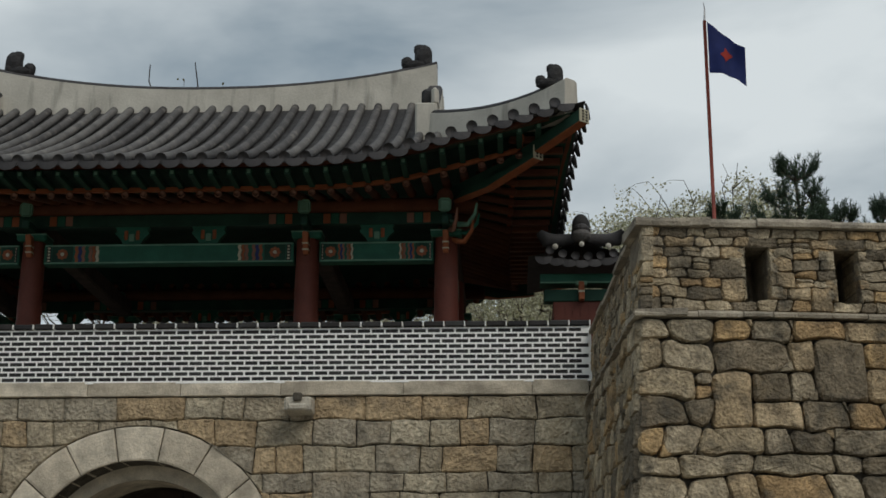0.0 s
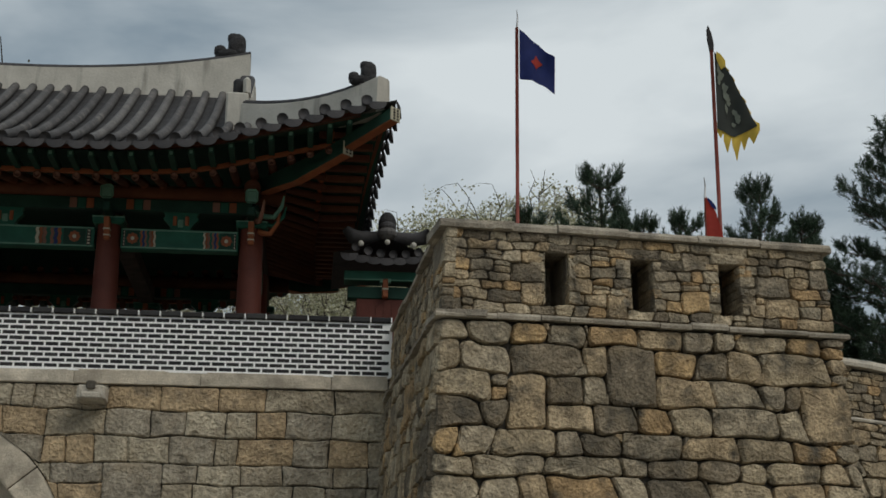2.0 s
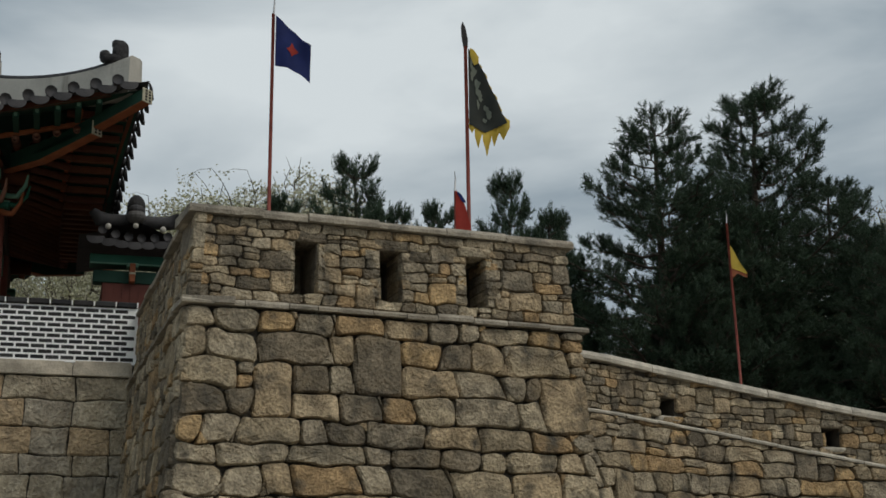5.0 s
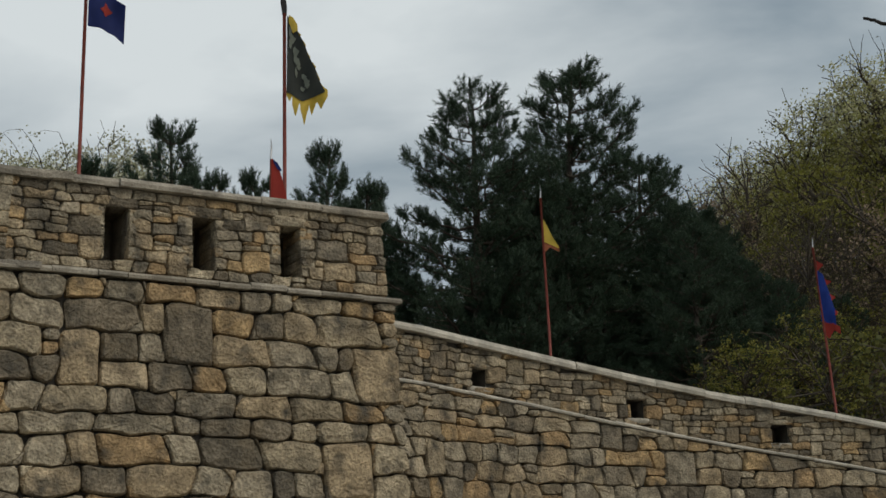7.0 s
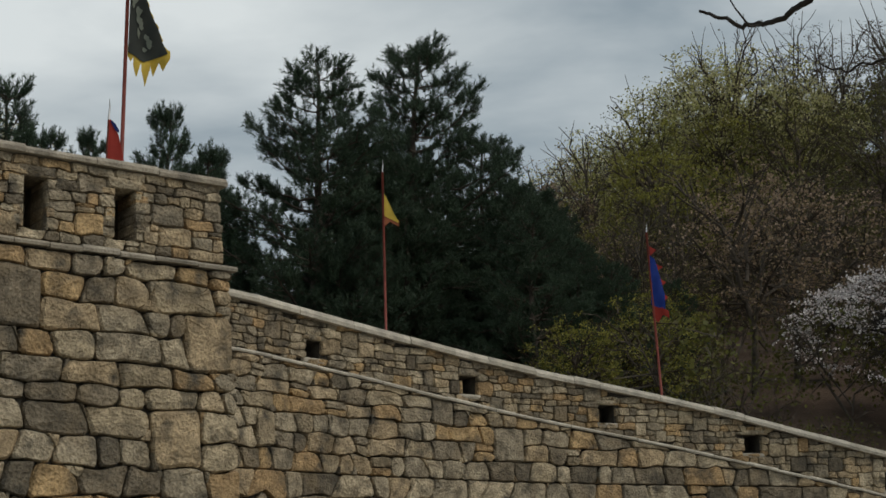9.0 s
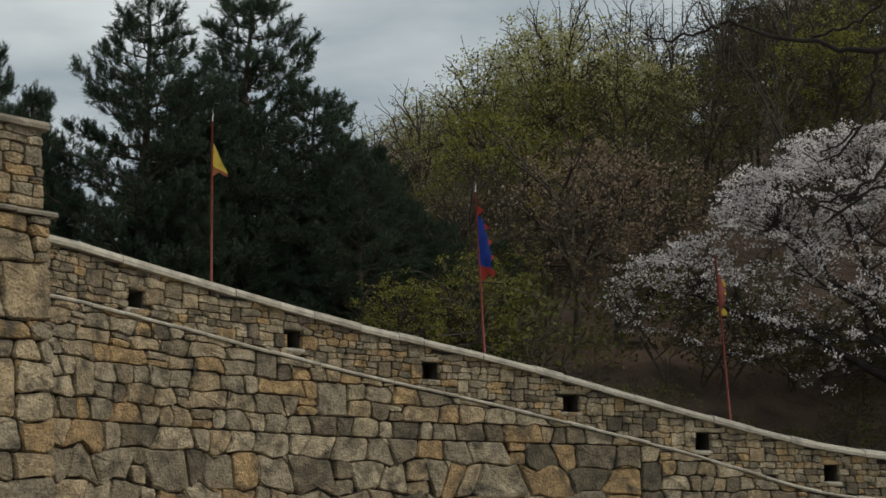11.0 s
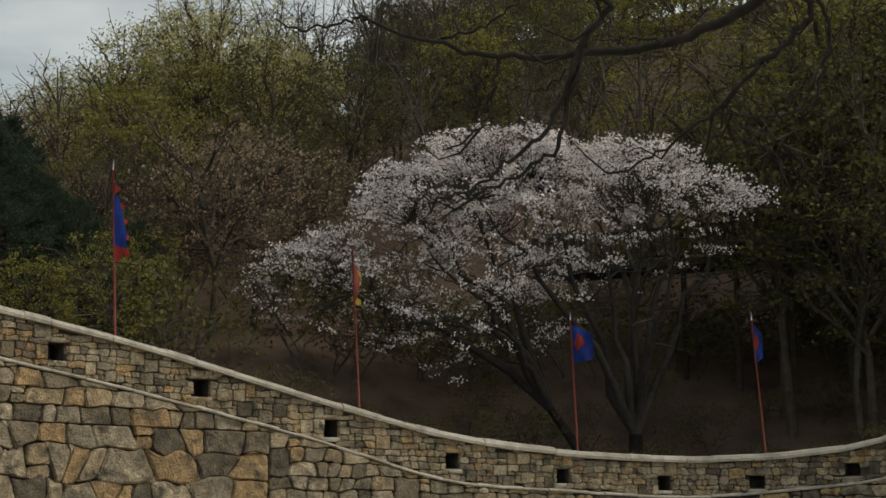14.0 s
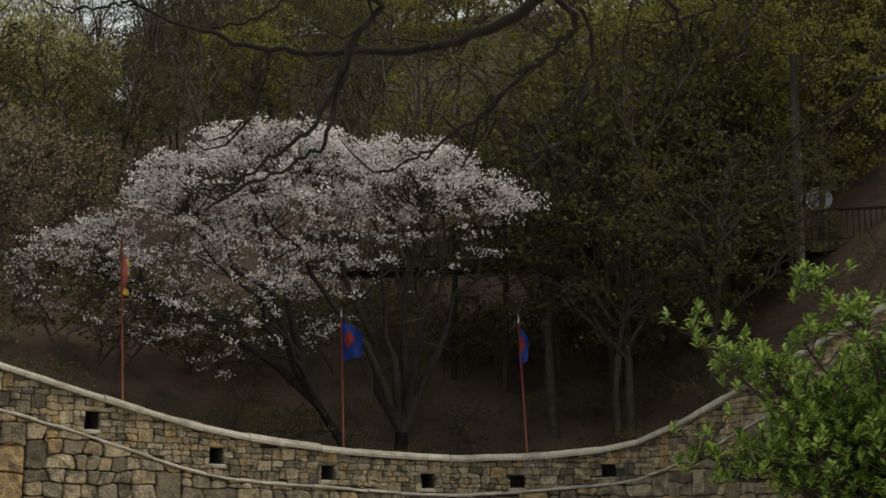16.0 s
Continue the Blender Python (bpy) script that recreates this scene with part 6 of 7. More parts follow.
def build_cherry():
    """The blossoming cherry in the dip of the wall: forked dark trunk, wide layered crown."""
    rng = np.random.default_rng(60)
    bx, by = 31.4, 19.9
    bz = ground_height(bx, by)
    away, side = np.array([0.844, 0.535, 0]), np.array([0.535, -0.844, 0])
    at = lambda l, z, d=0.0: np.array([bx, by, 0]) + side * l + away * d + np.array([0, 0, z])
    w = Wood()
    fork = at(-0.05, bz + 1.9)
    w.limb([Vector(at(0.0, bz - 0.3)), Vector(at(-0.08, bz + 0.8)), Vector(fork)], 0.22, 0.17, 9)
    second = at(-1.0, bz + 0.2, 0.5)
    w.limb([Vector(second), Vector(at(-1.4, bz + 1.4, 0.4)), Vector(at(-2.2, bz + 2.6, 0.2))], 0.15, 0.11, 7)
    for start, ends in ((fork, ((-0.9, 8.6, -0.6), (-2.6, 10.6, 0.8), (1.3, 9.6, -0.5), (2.6, 9.4, 0.7), (0.2, 10.6, 1.2), (-3.8, 9.6, -1.6), (1.0, 8.0, -1.8))), (at(-2.2, bz + 2.6, 0.2), ((-6.0, 10.0, 0.4), (-9.0, 8.0, 0.0), (-5.0, 8.2, -1.8), (-3.6, 6.8, -1.4), (-4.6, 10.8, 1.2)))):
        for l, z, d in ends:
            line = curve_to(start, at(l, z, d), rng, 7, 0.25, 0.05)
            w.limb(line, 0.12, 0.02, 6)
            for j in (3, 4, 5, 6):
                s = np.array(line[j])
                e = s + side * rng.uniform(-1.6, 1.3) + away * rng.uniform(-1.4, 1.4) + np.array([0, 0, rng.uniform(-0.3, 0.9)])
                w.limb(curve_to(s, e, rng, 4, 0.2, 0.08), 0.035, 0.01, 4)
    tops = ((-10.2, 8.0), (-9.4, 8.8), (-7.8, 9.2), (-6.3, 10.9), (-5.0, 11.5), (-3.8, 12.0), (-2.0, 11.6), (0.0, 11.6), (1.2, 11.1), (2.8, 10.2), (3.3, 9.8))
    lows = ((-10.2, 7.4), (-8.0, 6.8), (-6.5, 6.2), (-5.5, 5.9), (-4.5, 5.5), (-3.0, 5.9), (-1.5, 6.9), (-0.5, 7.7), (1.0, 8.3), (2.5, 8.9), (3.3, 9.2))
    feet, tips = [], []
    while len(feet) < 1500:
        l = rng.uniform(-10.0, 3.2)
        top, low = np.interp(l, *zip(*tops)) - 0.12, np.interp(l, *zip(*lows)) - 0.45
        f = rng.uniform(0, 1) ** 0.7
        wide = 3.2 * math.sqrt(max(0.05, 1 - ((l + 3.5) / 6.9) ** 2)) * (1.0 - 0.75 * f ** 3)
        d = wide * rng.uniform(-1, 1)
        z = low + (top - low) * f
        hole = noise.noise((l * 0.75, d * 0.6 + 3.0, z * 1.7))
        if rng.uniform() > (top - low) / 5.5 or hole < 0.30 * (0.80 - f) or (l > -1.0 and f < 0.45 and rng.uniform() < 0.5):
            continue
        p = at(l, z, d)
        out = side * (l + 2.5) / 6 + away * d / 3 + rng.normal(size=3) * np.array([0.45, 0.45, 0.0])
        out /= np.linalg.norm(out) + 1e-9
        reach = rng.uniform(0.45, 1.0)
        feet.append(p - out * reach * 0.5)
        tips.append(p + out * reach * 0.5 + np.array([0, 0, rng.uniform(-0.12, 0.14) + 0.1 * f]))
    feet, tips = np.array(feet), np.array(tips)
    w.twigs(feet, rng, 0.013, 0.12)
    c = []
    for p, q in zip(feet, tips):
        bow = np.array([0, 0, rng.uniform(0.02, 0.12)])
        w.limb([Vector(p), Vector((p + q) / 2 + bow), Vector(q)], 0.009, 0.004, 3, False)
        for t in np.linspace(0.12, 1.0, 7):
            if rng.uniform() < 0.46 + 0.1 * max(0.0, min(4.5, p[2] - 7.5)):
                spot = p + (q - p) * t + bow * math.sin(math.pi * t) + rng.normal(size=3) * np.array([0.05, 0.05, 0.03])
                c.append(spot + rng.normal(size=(6, 3)) * np.array([0.062, 0.062, 0.04]))
    c = np.concatenate(c)
    tree = link("cherry_tree", None, None, "wide cherry tree in white-pink blossom with a forked dark trunk", "tree")
    link("trunk", w.mesh("trunk", M_CHERRY_BARK), tree, "dark forked cherry trunk and limbs")
    link("crown", leaf_mesh("crown", c, 0.033, M_BLOSSOM, rng), tree, "white-pink blossom")


build_cherry()


def build_near_tree():
    """A bare tree beside the viewer, whose branches hang into view."""
    rng = np.random.default_rng(5)
    w = Wood()
    w.limb([Vector(p) for p in ((8.9, 0.3, -0.2), (8.8, 0.4, 1.6), (8.7, 0.5, 3.4), (8.5, 0.8, 5.2), (8.2, 1.2, 7.0))], 0.2, 0.1, 10)
    main = [(8.45, 0.9, 5.3), (6.53, 2.66, 4.39), (6.52, 2.94, 4.23), (6.47, 3.26, 4.07), (6.38, 3.54, 3.99), (6.18, 3.96, 3.97), (5.97, 4.31, 3.98), (5.76, 4.59, 4.07), (5.52, 4.87, 4.18)]
    crest = [(5.54, 4.84, 4.17), (5.53, 4.88, 4.21), (5.46, 5.0, 4.17), (5.36, 5.15, 4.15), (5.27, 5.25, 4.2)]
    hanging = [(8.2, 1.2, 6.8), (5.93, 3.34, 4.37), (5.89, 3.57, 4.06), (5.85, 3.7, 3.86), (5.83, 3.79, 3.65), (5.79, 3.88, 3.48), (5.68, 4.06, 3.3), (5.58, 4.18, 3.18), (5.44, 4.33, 3.11)]
    inner = [(5.86, 3.69, 3.88), (5.85, 3.73, 3.76), (5.84, 3.84, 3.43), (5.77, 3.95, 3.29), (5.62, 4.14, 3.17), (5.49, 4.29, 3.03)]
    hook = [(5.97, 4.31, 3.98), (5.98, 4.35, 3.8), (5.96, 4.38, 3.65), (5.9, 4.46, 3.55), (5.8, 4.55, 3.48)]
    upper = [(5.79, 4.59, 4.07), (5.91, 4.43, 4.13), (6.0, 4.27, 4.23), (6.03, 4.15, 4.36)]
    outer = [(8.45, 0.9, 5.3), (6.45, 2.66, 4.3), (6.48, 2.8, 4.02), (6.46, 2.92, 3.89), (6.41, 3.07, 3.76), (6.37, 3.2, 3.63), (6.31, 3.33, 3.52), (6.24, 3.48, 3.4), (6.14, 3.66, 3.3)]
    stub = [(6.47, 2.99, 3.86), (6.44, 3.05, 3.79), (6.39, 3.12, 3.78), (6.33, 3.19, 3.79)]
    shoot = [(6.49, 2.77, 4.08), (6.55, 2.74, 3.91), (6.57, 2.79, 3.75), (6.57, 2.86, 3.58), (6.51, 2.97, 3.54), (6.42, 3.11, 3.53), (6.32, 3.24, 3.56)]
    curl = [(8.6, 0.6, 4.4), (6.49, 2.36, 4.23), (6.58, 2.32, 4.05), (6.64, 2.3, 3.92), (6.66, 2.34, 3.82), (6.65, 2.43, 3.74), (6.61, 2.5, 3.76)]
    curl_two = [(8.6, 0.6, 4.4), (6.66, 2.02, 4.13), (6.68, 2.15, 4.05), (6.68, 2.29, 4.02), (6.62, 2.53, 4.02)]
    fork = [(6.16, 3.95, 3.96), (6.12, 4.04, 3.83), (6.05, 4.14, 3.78), (5.95, 4.23, 3.79)]
    spur = [(6.32, 3.51, 3.97), (6.22, 3.61, 3.99), (6.15, 3.7, 3.98), (6.07, 3.78, 3.99)]
    low = [(8.6, 0.6, 4.4), (6.44, 1.22, 3.53), (6.49, 1.48, 3.42), (6.53, 1.74, 3.3), (6.58, 1.95, 3.16), (6.57, 2.21, 3.16)]
    tip = [(5.59, 4.13, 3.16), (5.55, 4.19, 3.13), (5.5, 4.25, 3.12)]
    high = [(8.2, 1.2, 6.8), (6.6, 3.6, 5.6), (4.96, 4.51, 4.43), (4.88, 4.76, 4.36), (4.86, 4.94, 4.31), (4.82, 5.1, 4.29), (4.77, 5.25, 4.32), (4.73, 5.36, 4.39), (4.7, 5.48, 4.46)]
    branches = [(0.02, 0.006, high), (0.035, 0.006, main), (0.009, 0.003, crest), (0.02, 0.004, hanging), (0.013, 0.004, inner), (0.01, 0.003, hook), (0.008, 0.003, upper), (0.018, 0.004, outer), (0.007, 0.003, stub), (0.01, 0.003, shoot), (0.013, 0.004, curl), (0.008, 0.003, curl_two), (0.007, 0.002, fork), (0.007, 0.002, spur), (0.012, 0.003, low), (0.006, 0.002, tip)]
    tree = link("bare_tree", None, None, "bare grey-barked tree with long drooping branches", "tree")
    link("trunk", w.mesh("trunk", M_NEAR_BARK), tree)
    for r0, r1, pts in branches:
        w = Wood()
        line = [Vector(p) for p in spline(pts, 6)]
        for i, p in enumerate(line[1:-1]):
            p += Vector(rng.normal(size=3) * 0.009)
        w.limb(line, r0 * 1.15, r1 * 1.3, 7)
        for k in range(3, len(line) - 1, 2):
            if r0 > 0.009 and rng.random() < 0.2:
                d = (line[k + 1] - line[k]).normalized()
                s = Vector(rng.normal(size=3)).normalized()
                e = line[k] + d * rng.uniform(0.08, 0.22) + s * rng.uniform(0.04, 0.14)
                m = line[k].lerp(e, 0.5) + Vector((0, 0, -0.05))
                w.limb([line[k], m, e, e + Vector((0.01, 0.03, 0.08)) + d * 0.06], 0.008, 0.0025, 5)
        link("branch", w.mesh("branch", M_NEAR_BARK), tree)


build_near_tree()


def build_bush():
    """A leafy evergreen shrub near the viewer: whorls of glossy leaves crowd the ends of its shoots."""
    rng = np.random.default_rng(12)
    base = np.array([5.97, 0.84, 0.0])
    head = base + np.array([-0.02, 0.05, 1.25])
    w = Wood()
    w.limb([Vector(base - np.array([0, 0, 0.1])), Vector(base + np.array([0.03, 0.02, 0.6])), Vector(head)], 0.035, 0.026, 7)
    ends = [(5.47, 1.93, 2.33), (5.52, 1.80, 2.20), (5.57, 1.66, 2.22), (5.62, 1.53, 2.28), (5.62, 1.48, 2.52), (5.67, 1.35, 2.38), (5.72, 1.22, 2.30), (5.46, 1.92, 1.86), (5.52, 1.80, 1.78), (5.56, 1.68, 1.84), (5.60, 1.55, 2.02), (5.66, 1.42, 2.06), (5.70, 1.30, 1.94), (5.62, 1.48, 1.76)]
    ends = [(x + 0.01, y - 0.09, z - 0.02) for x, y, z in ends]
    for k in range(26):
        a = rng.uniform(-2.2, 1.2)
        ends.append((base[0] + rng.uniform(0.1, 0.5) * math.cos(a), base[1] + 0.25 + rng.uniform(0.1, 0.6) * math.sin(a), rng.uniform(1.45, 2.45)))
    for k in range(34):
        ends.append((rng.uniform(5.5, 5.85), rng.uniform(0.95, 1.65), rng.uniform(1.25, 2.0)))
    whorls = []
    for e in ends:
        line = curve_to(head + rng.normal(size=3) * np.array([0.03, 0.03, 0.12]), e, rng, 7, -0.25, 0.05)
        w.limb(line, 0.015, 0.005, 6)
        for j in range(34):
            t = 7 * rng.uniform(0.45, 1.0) ** 0.7
            i = min(6, int(t))
            s = np.array(line[i].lerp(line[i + 1], t - i))
            q = s + rng.normal(size=3) * np.array([0.06, 0.06, 0.045]) + np.array([0, 0, 0.05])
            w.limb([Vector(s), Vector((s + q) / 2 + np.array([0, 0, -0.012])), Vector(q)], 0.004, 0.0025, 4, False)
            whorls.append(q)
        whorls += [np.array(e) + rng.normal(size=3) * 0.02 for j in range(4)]
    v, f = [], []
    for tip in whorls:
        turn = rng.uniform(0, 6)
        axis = rng.normal(size=3) * 0.25
        for k in range(int(rng.integers(9, 14))):
            a = turn + 2.4 * k
            up = 0.15 + 0.8 * k / 13
            d = np.array([math.cos(a) * (1.1 - up), math.sin(a) * (1.1 - up), up]) + axis
            d /= np.linalg.norm(d)
            s = np.cross(d, [0.1, 0.2, 1.0])
            s /= np.linalg.norm(s) + 1e-9
            nn = np.cross(s, d)
            ln, wd = rng.uniform(0.028, 0.048), rng.uniform(0.007, 0.0105)
            o = tip + np.array([0, 0, 0.03 * (k / 13 - 0.5)])
            i = len(v)
            v += [o, o + d * ln * 0.6 - s * wd + nn * 0.004, o + d * ln, o + d * ln * 0.6 + s * wd + nn * 0.004]
            f += [(i, i + 1, i + 2), (i, i + 2, i + 3)]
    bush = link("evergreen_shrub", None, None, "bright green evergreen shrub with glossy whorled leaves", "shrub")
    link("stem_tangle", w.mesh("stem_tangle", M_BARK), bush)
    link("foliage", mesh_of("foliage", v, f, M_BUSH), bush)


build_bush()


# ---- flags on red poles along the walls ----
def cloth(name, parent, origin, along, outline, material, label="", wave=0.05, seed=0, depth=0.0):
    """A hanging cloth between two edge lines: outline is a list of (u, upper, lower) in metres from the hoist's head."""
    rng = np.random.default_rng(seed)
    n, m = 14, 12
    us = [o[0] for o in outline]
    a, up = Vector(along).normalized(), Vector((0, 0, 1))
    side = a.cross(up)
    ph = rng.uniform(0, 6)
    verts, faces = [], []
    for layer in (0.0, 0.004):
        for i in range(n + 1):
            u = us[0] + (us[-1] - us[0]) * i / n
            hi, lo = np.interp(u, us, [o[1] for o in outline]), np.interp(u, us, [o[2] for o in outline])
            for j in range(m + 1):
                z = hi + (lo - hi) * j / m
                f = wave * min(1.0, abs(u) * 5) * (math.sin(u * 13 + z * 5 + ph) + 0.5 * math.sin(u * 27 - z * 7))
                verts.append(Vector(origin) + a * u + up * z + side * (f + layer + depth))
    k = (n + 1) * (m + 1)
    for layer in (0, 1):
        for i in range(n):
            for j in range(m):
                q = [layer * k + i * (m + 1) + j, layer * k + (i + 1) * (m + 1) + j, layer * k + (i + 1) * (m + 1) + j + 1, layer * k + i * (m + 1) + j + 1]
                faces.append(tuple(q if layer else q[::-1]))
    return link(name, mesh_of(name, verts, faces, material, True), parent, label)


def flagpole(label, x, y, z0, z1, lean=(0, 0), r=0.024, tip="spike"):
    f = link("flag", None, None, label, "flag", "flags along the fortress wall")
    foot, head = (x + lean[0], y + lean[1], z0), (x, y, z1)
    tube("pole", [foot, head], [r, r * 0.85], M_POLE, f, 8, "thin red-painted pole")
    if tip == "spike":
        tube("finial", [(x, y, z1 - 0.02), (x + 0.01, y, z1 + 0.14), (x, y, z1 + 0.24)], [0.014, 0.01, 0.002], M_METAL, f, 6, "thin metal spike")
    elif tip == "blade":
        bm = bmesh.new()
        prof = [(-0.02, 0), (0.03, 0), (0.035, 0.12), (0.01, 0.26), (-0.03, 0.36), (-0.05, 0.3), (-0.045, 0.16)]
        vs = [bm.verts.new((x + u, y, z1 + v - 0.02)) for u, v in prof]
        g = bm.faces.new(vs)
        ext = bmesh.ops.extrude_face_region(bm, geom=[g])
        for v in ext["geom"]:
            if isinstance(v, bmesh.types.BMVert):
                v.co.y += 0.02
        part("finial", bm, M_FIGURE, f, "dark curved spear blade")
    return f


R1 = (1.0, -0.1, 0)
f = flagpole("dark navy flag with a red emblem on a red pole", 2.38, 16.43, 5.1, 9.12)
c = cloth("flag_cloth", f, (2.41, 16.42, 9.1), R1, [(0, 0.0, -0.66), (0.15, -0.13, -0.69), (0.3, -0.27, -0.76), (0.43, -0.38, -0.84)], M_NAVYCLOTH, "navy cloth", 0.035, 1)
cloth("emblem", c, (2.41, 16.42, 9.1), R1, [(0.14, -0.43, -0.44), (0.18, -0.41, -0.49), (0.2, -0.35, -0.54), (0.23, -0.41, -0.50), (0.28, -0.45, -0.46)], M_REDCLOTH, "red emblem", 0.035, 1, 0.007)
cloth("emblem", c, (2.41, 16.42, 9.1), R1, [(0.14, -0.43, -0.44), (0.18, -0.41, -0.49), (0.2, -0.35, -0.54), (0.23, -0.41, -0.50), (0.28, -0.45, -0.46)], M_REDCLOTH, "red emblem", 0.035, 1, -0.007)

f = flagpole("black banner with grey-green pattern and ragged yellow fringe", 4.84, 16.52, 5.1, 8.98, (0.03, 0), 0.026, "blade")
o = (4.87, 16.5, 8.95)
c = cloth("flag_cloth", f, o, R1, [(0, 0.0, -1.02), (0.08, -0.1, -1.06), (0.2, -0.36, -1.12), (0.34, -0.68, -1.05), (0.47, -0.98, -1.0)], M_BLACKCLOTH, "black cloth", 0.04, 3)
prng = random.Random(4)
for k in range(15):
    z = -0.16 - 0.055 * k
    u, w, h = prng.uniform(0.02, max(0.04, -0.42 * z - 0.1)), prng.uniform(0.03, 0.08), prng.uniform(0.05, 0.12)
    for d in (-0.007, 0.011):
        cloth("pattern_patch", c, o, R1, [(u, z, z - h * 0.5), (u + w * 0.3, z + h * 0.25, z - h * 0.8), (u + w * 0.6, z - h * 0.1, z - h), (u + w, z - h * 0.3, z - h * 0.45)], M_GREYGREENCLOTH, "grey-green pattern", 0.04, 3, d)
for k in range(6):
    z = -0.2 - 0.14 * k
    u = 0.1 + 0.062 * k
    cloth("fringe", c, o, R1, [(u, z + 0.04, z - 0.06), (u + 0.03, z + 0.01, z - 0.07), (u + 0.07, z - 0.05, z - 0.075)], M_YELLOWCLOTH, "ragged yellow fringe", 0.04, 3, -0.012)
for u, w, z, h in ((0.0, 0.09, -1.0, 0.14), (0.07, 0.1, -1.04, 0.3), (0.17, 0.12, -1.07, 0.38), (0.29, 0.1, -1.02, 0.26), (0.38, 0.13, -0.98, 0.24)):
    cloth("fringe", c, o, R1, [(u, z + 0.08, z - h * 0.45), (u + w * 0.4, z + 0.06, z - h), (u + w * 0.75, z + 0.04, z - h * 0.55), (u + w, z + 0.02, z - h * 0.3)], M_YELLOWCLOTH, "ragged yellow fringe", 0.04, 3, -0.012)
cloth("tassel", f, (4.87, 16.5, 8.95), R1, [(0.02, 0.0, -0.1), (0.07, -0.03, -0.24), (0.13, -0.12, -0.2)], M_YELLOWCLOTH, "yellow tassel", 0.02, 2, 0.015)

f = flagpole("small furled red flag behind the bastion parapet", 4.61, 16.27, 5.1, 6.98, (0, 0), 0.012)
cloth("flag_cloth", f, (4.62, 16.27, 6.98), R1, [(0, 0.0, -0.75), (0.05, -0.05, -0.75), (0.12, -0.2, -0.75), (0.22, -0.62, -0.75)], M_REDCLOTH, "red cloth", 0.02, 4)
cloth("tip_cloth", f, (4.62, 16.27, 6.98), R1, [(0.02, -0.02, -0.05), (0.07, -0.06, -0.14), (0.12, -0.14, -0.17)], M_NAVYCLOTH, "navy tip", 0.01, 4, 0.01)

R3 = (0.9, -0.42, 0)
f = flagpole("small yellow and orange pennant on a red pole", 11.4, 22.73, 4.7, 8.86, (0.1, -0.05))
cloth("flag_cloth", f, (11.43, 22.71, 8.46), R3, [(0, 0.0, -0.42), (0.09, -0.18, -0.46), (0.18, -0.38, -0.5), (0.26, -0.5, -0.54)], M_YELLOWCLOTH, "yellow cloth", 0.03, 5)
cloth("hem", f, (11.43, 22.71, 8.46), R3, [(0.0, -0.4, -0.62), (0.1, -0.46, -0.52), (0.27, -0.5, -0.6)], M_ORANGE, "orange hem", 0.03, 5, -0.01)

R4 = (0.78, -0.62, 0)
f = flagpole("narrow blue flag with a ragged red border", 17.32, 22.84, 3.8, 8.42, (0.2, -0.16), 0.026)
o = (17.35, 22.8, 7.95)
c = cloth("flag_cloth", f, o, R4, [(0, 0.0, -1.0), (0.1, -0.08, -1.05), (0.2, -0.5, -1.08), (0.27, -0.8, -1.1)], M_BLUE, "blue cloth", 0.03, 6)
for u, w, z, h in ((0.0, 0.12, 0.2, 0.22), (0.1, 0.14, -0.15, 0.2), (0.17, 0.12, -0.45, 0.22), (0.22, 0.1, -0.75, 0.25)):
    cloth("fringe", c, o, R4, [(u, z, z - h), (u + w * 0.5, z - 0.05, z - h * 0.7), (u + w, z - h * 0.35, z - h * 0.5)], M_REDCLOTH, "ragged red border", 0.03, 6, -0.012)
cloth("fringe", c, o, R4, [(0.02, -1.0, -1.2), (0.12, -1.04, -1.36), (0.22, -1.06, -1.2), (0.34, -1.14, -1.28)], M_REDCLOTH, "ragged red hem", 0.03, 6)

f = flagpole("tattered yellow and dark red pennant on a red pole", 22.87, 21.66, 2.6, 7.6, (0.2, -0.21), 0.026)
c = cloth("flag_cloth", f, (22.89, 21.63, 7.2), R4, [(0, 0.0, -0.9), (0.07, -0.1, -0.8), (0.14, -0.3, -0.62)], M_POLE, "dark red cloth", 0.03, 7)
for u, w, z, h in ((0.02, 0.16, -0.1, 0.2), (-0.02, 0.2, -0.72, 0.2), (0.06, 0.12, -0.35, 0.12)):
    cloth("patch", c, (22.89, 21.63, 7.2), R4, [(u, z, z - h * 0.4), (u + w * 0.5, z - 0.02, z - h), (u + w, z - h * 0.6, z - h)], M_YELLOWCLOTH, "yellow patch", 0.03, 7, -0.012)

R6 = (0.5, -0.86, 0)
for x, y, z0, z1, lean, w, s in ((27.93, 19.46, 1.9, 6.3, (0.11, -0.16), 0.5, 8), (31.61, 16.75, 1.9, 6.45, (0.15, -0.28), 0.22, 9)):
    f = flagpole("bright blue flag with a red emblem on a red pole", x, y, z0, z1, lean, 0.026)
    o = (x + 0.02, y - 0.02, z1 - 0.1)
    c = cloth("flag_cloth", f, o, R6, [(0, 0.0, -0.88), (w * 0.4, -0.08, -0.9), (w, -0.26, -0.8)], M_BLUE, "blue cloth", 0.05, s)
    for d in (-0.014, 0.018):
        cloth("emblem", c, o, R6, [(w * 0.12, -0.4, -0.46), (w * 0.3, -0.2, -0.64), (w * 0.48, -0.3, -0.5), (w * 0.62, -0.42, -0.46)], M_REDCLOTH, "red emblem", 0.05, s, d)


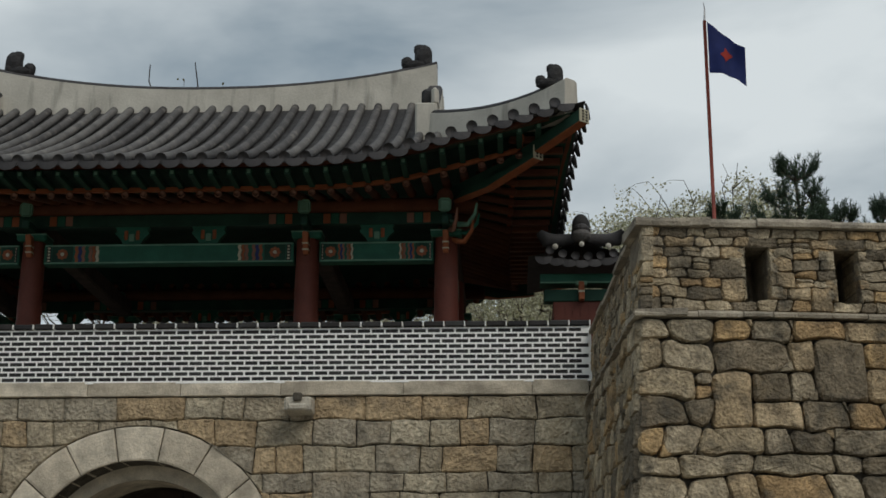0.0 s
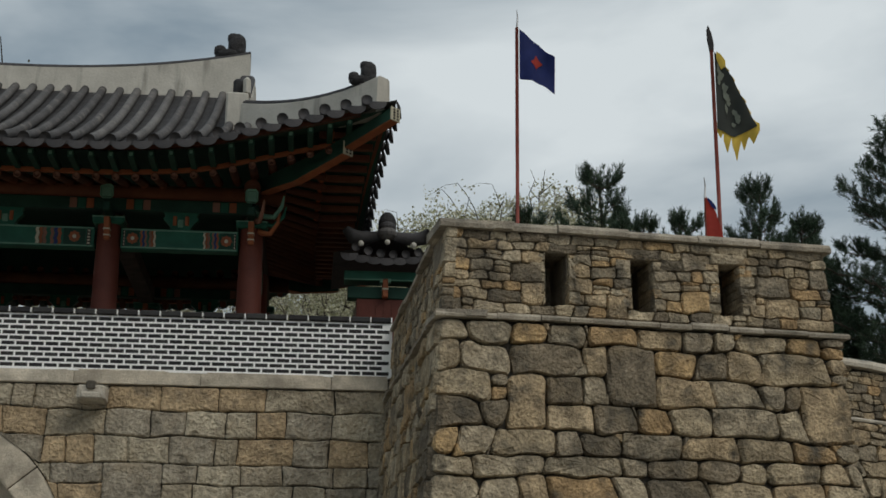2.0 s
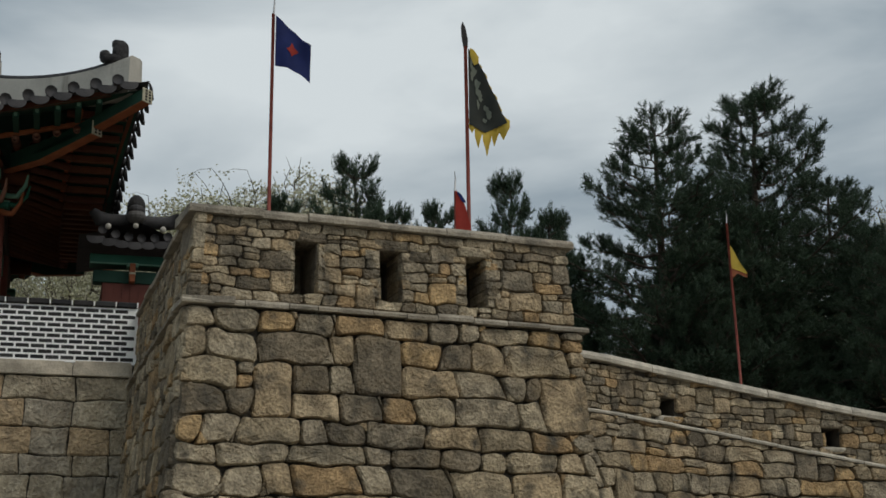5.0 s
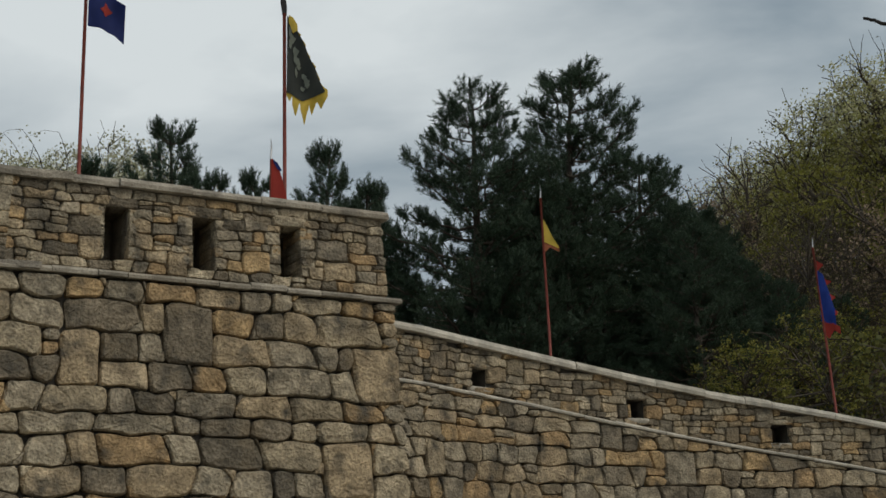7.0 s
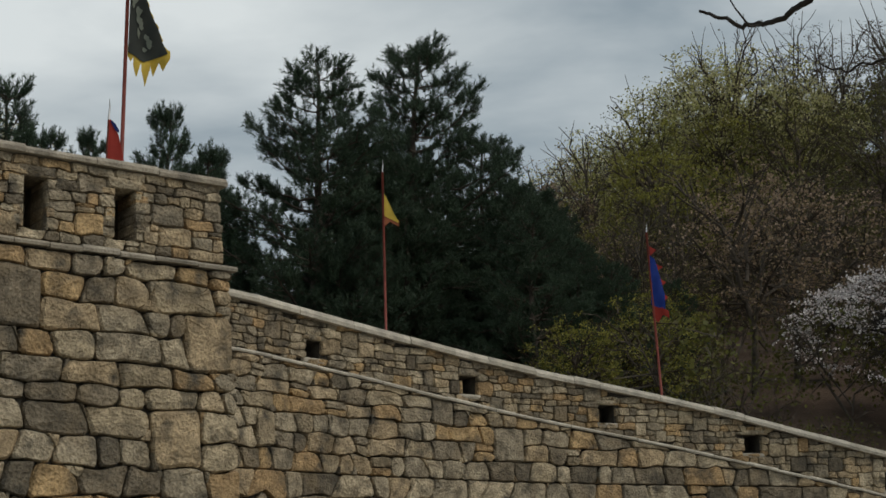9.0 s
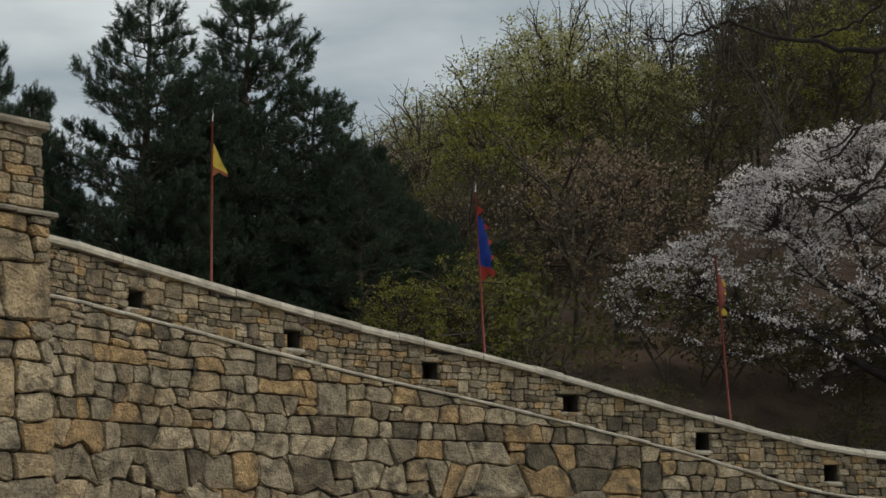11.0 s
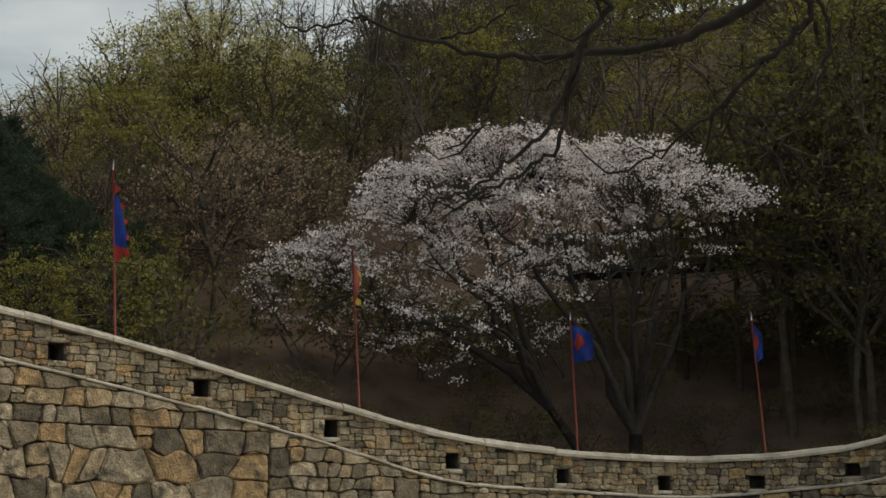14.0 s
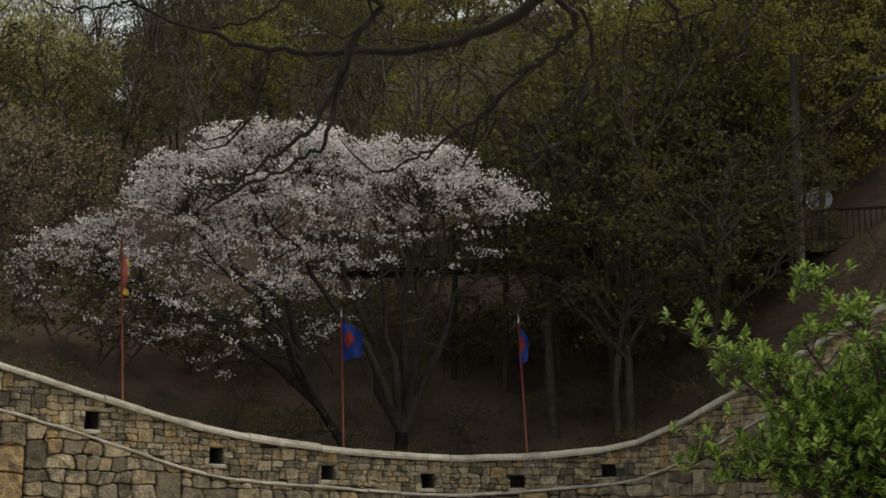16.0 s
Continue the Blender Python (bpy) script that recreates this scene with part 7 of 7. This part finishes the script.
# ---- the wooden deck on the slope, its dish and the posts beside it ----
def build_deck():
    d = link("viewing_deck", None, None, "weathered timber deck with a slatted railing on the wooded slope", "deck")
    a, b = Vector((36.5, 26.9, 9.4)), Vector((41.4, 7.0, 9.4))
    e = (b - a).normalized()
    n = Vector((-0.95, -0.3, 0)).normalized()
    length = (b - a).length
    turn = math.degrees(math.atan2(e.y, e.x))
    m = lambda u, z, dep=0: pose(*(a + e * u - n * dep + Vector((0, 0, z))), 0, 0, turn)
    part("deck_edge", box(0, length, -0.06, 0.06, -0.16, 0.06, 0.01, m(0, 0)), M_DECK, d)
    part("deck_floor", box(0, length, 0.0, 2.2, -0.02, 0.04, 0, m(0, 0)), M_DECK, d)
    part("top_rail", box(0, length, -0.05, 0.05, 0, 0.07, 0.01, m(0, 0.98)), M_DECK, d)
    part("bottom_rail", box(0, length, -0.03, 0.03, 0, 0.05, 0.005, m(0, 0.16)), M_DECK, d)
    u = 0.0
    while u < length:
        post = part("post", box(-0.06, 0.06, -0.06, 0.06, 0, 1.1, 0.01, m(u, 0)), M_DECK, d)
        foot = a + e * u
        g = ground_height(foot.x, foot.y)
        part("stilt", box(-0.07, 0.07, -0.07, 0.07, min(-0.3, g - 9.8), -0.1, 0, m(u, 0, 0.15)), M_DECK, d)
        k = u + 0.16
        while k < min(u + 1.55, length):
            part("slat", box(-0.022, 0.022, -0.012, 0.012, 0.2, 0.98, 0, m(k, 0)), M_DECK, d)
            k += 0.16
        u += 1.6
    dish = link("satellite_dish", None, None, "round dull-white satellite dish above the deck railing", "satellite dish")
    bm = bmesh.new()
    rings = []
    for i in range(6):
        r = 0.38 * i / 5
        rings.append([bm.verts.new((0.28 * (r / 0.38) ** 2 * 0.4, r * math.cos(k * math.pi / 10), r * math.sin(k * math.pi / 10))) for k in range(20)] if i else [bm.verts.new((0, 0, 0))])
    for k in range(20):
        bm.faces.new((rings[0][0], rings[1][k], rings[1][(k + 1) % 20]))
    for p, q in zip(rings[1:], rings[2:]):
        for k in range(20):
            bm.faces.new((p[k], q[k], q[(k + 1) % 20], p[(k + 1) % 20]))
    ext = bmesh.ops.extrude_face_region(bm, geom=bm.faces[:])
    for v in ext["geom"]:
        if isinstance(v, bmesh.types.BMVert):
            v.co.x -= 0.02
    bm.transform(pose(41.3, 12.1, 10.95, 0, -12, 196))
    part("reflector", bm, M_DISH, dish)
    tube("mast", [(41.45, 12.15, 9.66), (41.45, 12.15, 10.5), (41.36, 12.12, 10.9)], [0.03, 0.03, 0.03], M_METAL, dish)
    tube("arm", [(41.3, 12.1, 10.6), (40.95, 12.0, 10.75), (40.85, 11.98, 10.9)], [0.015, 0.015, 0.015], M_METAL, dish)
    bm = bmesh.new()
    bmesh.ops.create_icosphere(bm, subdivisions=1, radius=0.05)
    bm.transform(pose(40.85, 11.98, 10.92))
    part("receiver", bm, M_FIGURE, dish)
    p = link("utility_pole", None, None, "plain grey concrete utility pole among the trees", "utility pole")
    x, y = 39.4, 12.12
    tube("shaft", [(x, y, ground_height(x, y) - 0.2), (x, y, 14.8)], [0.15, 0.11], M_CONCRETE, p, 12)


build_deck()
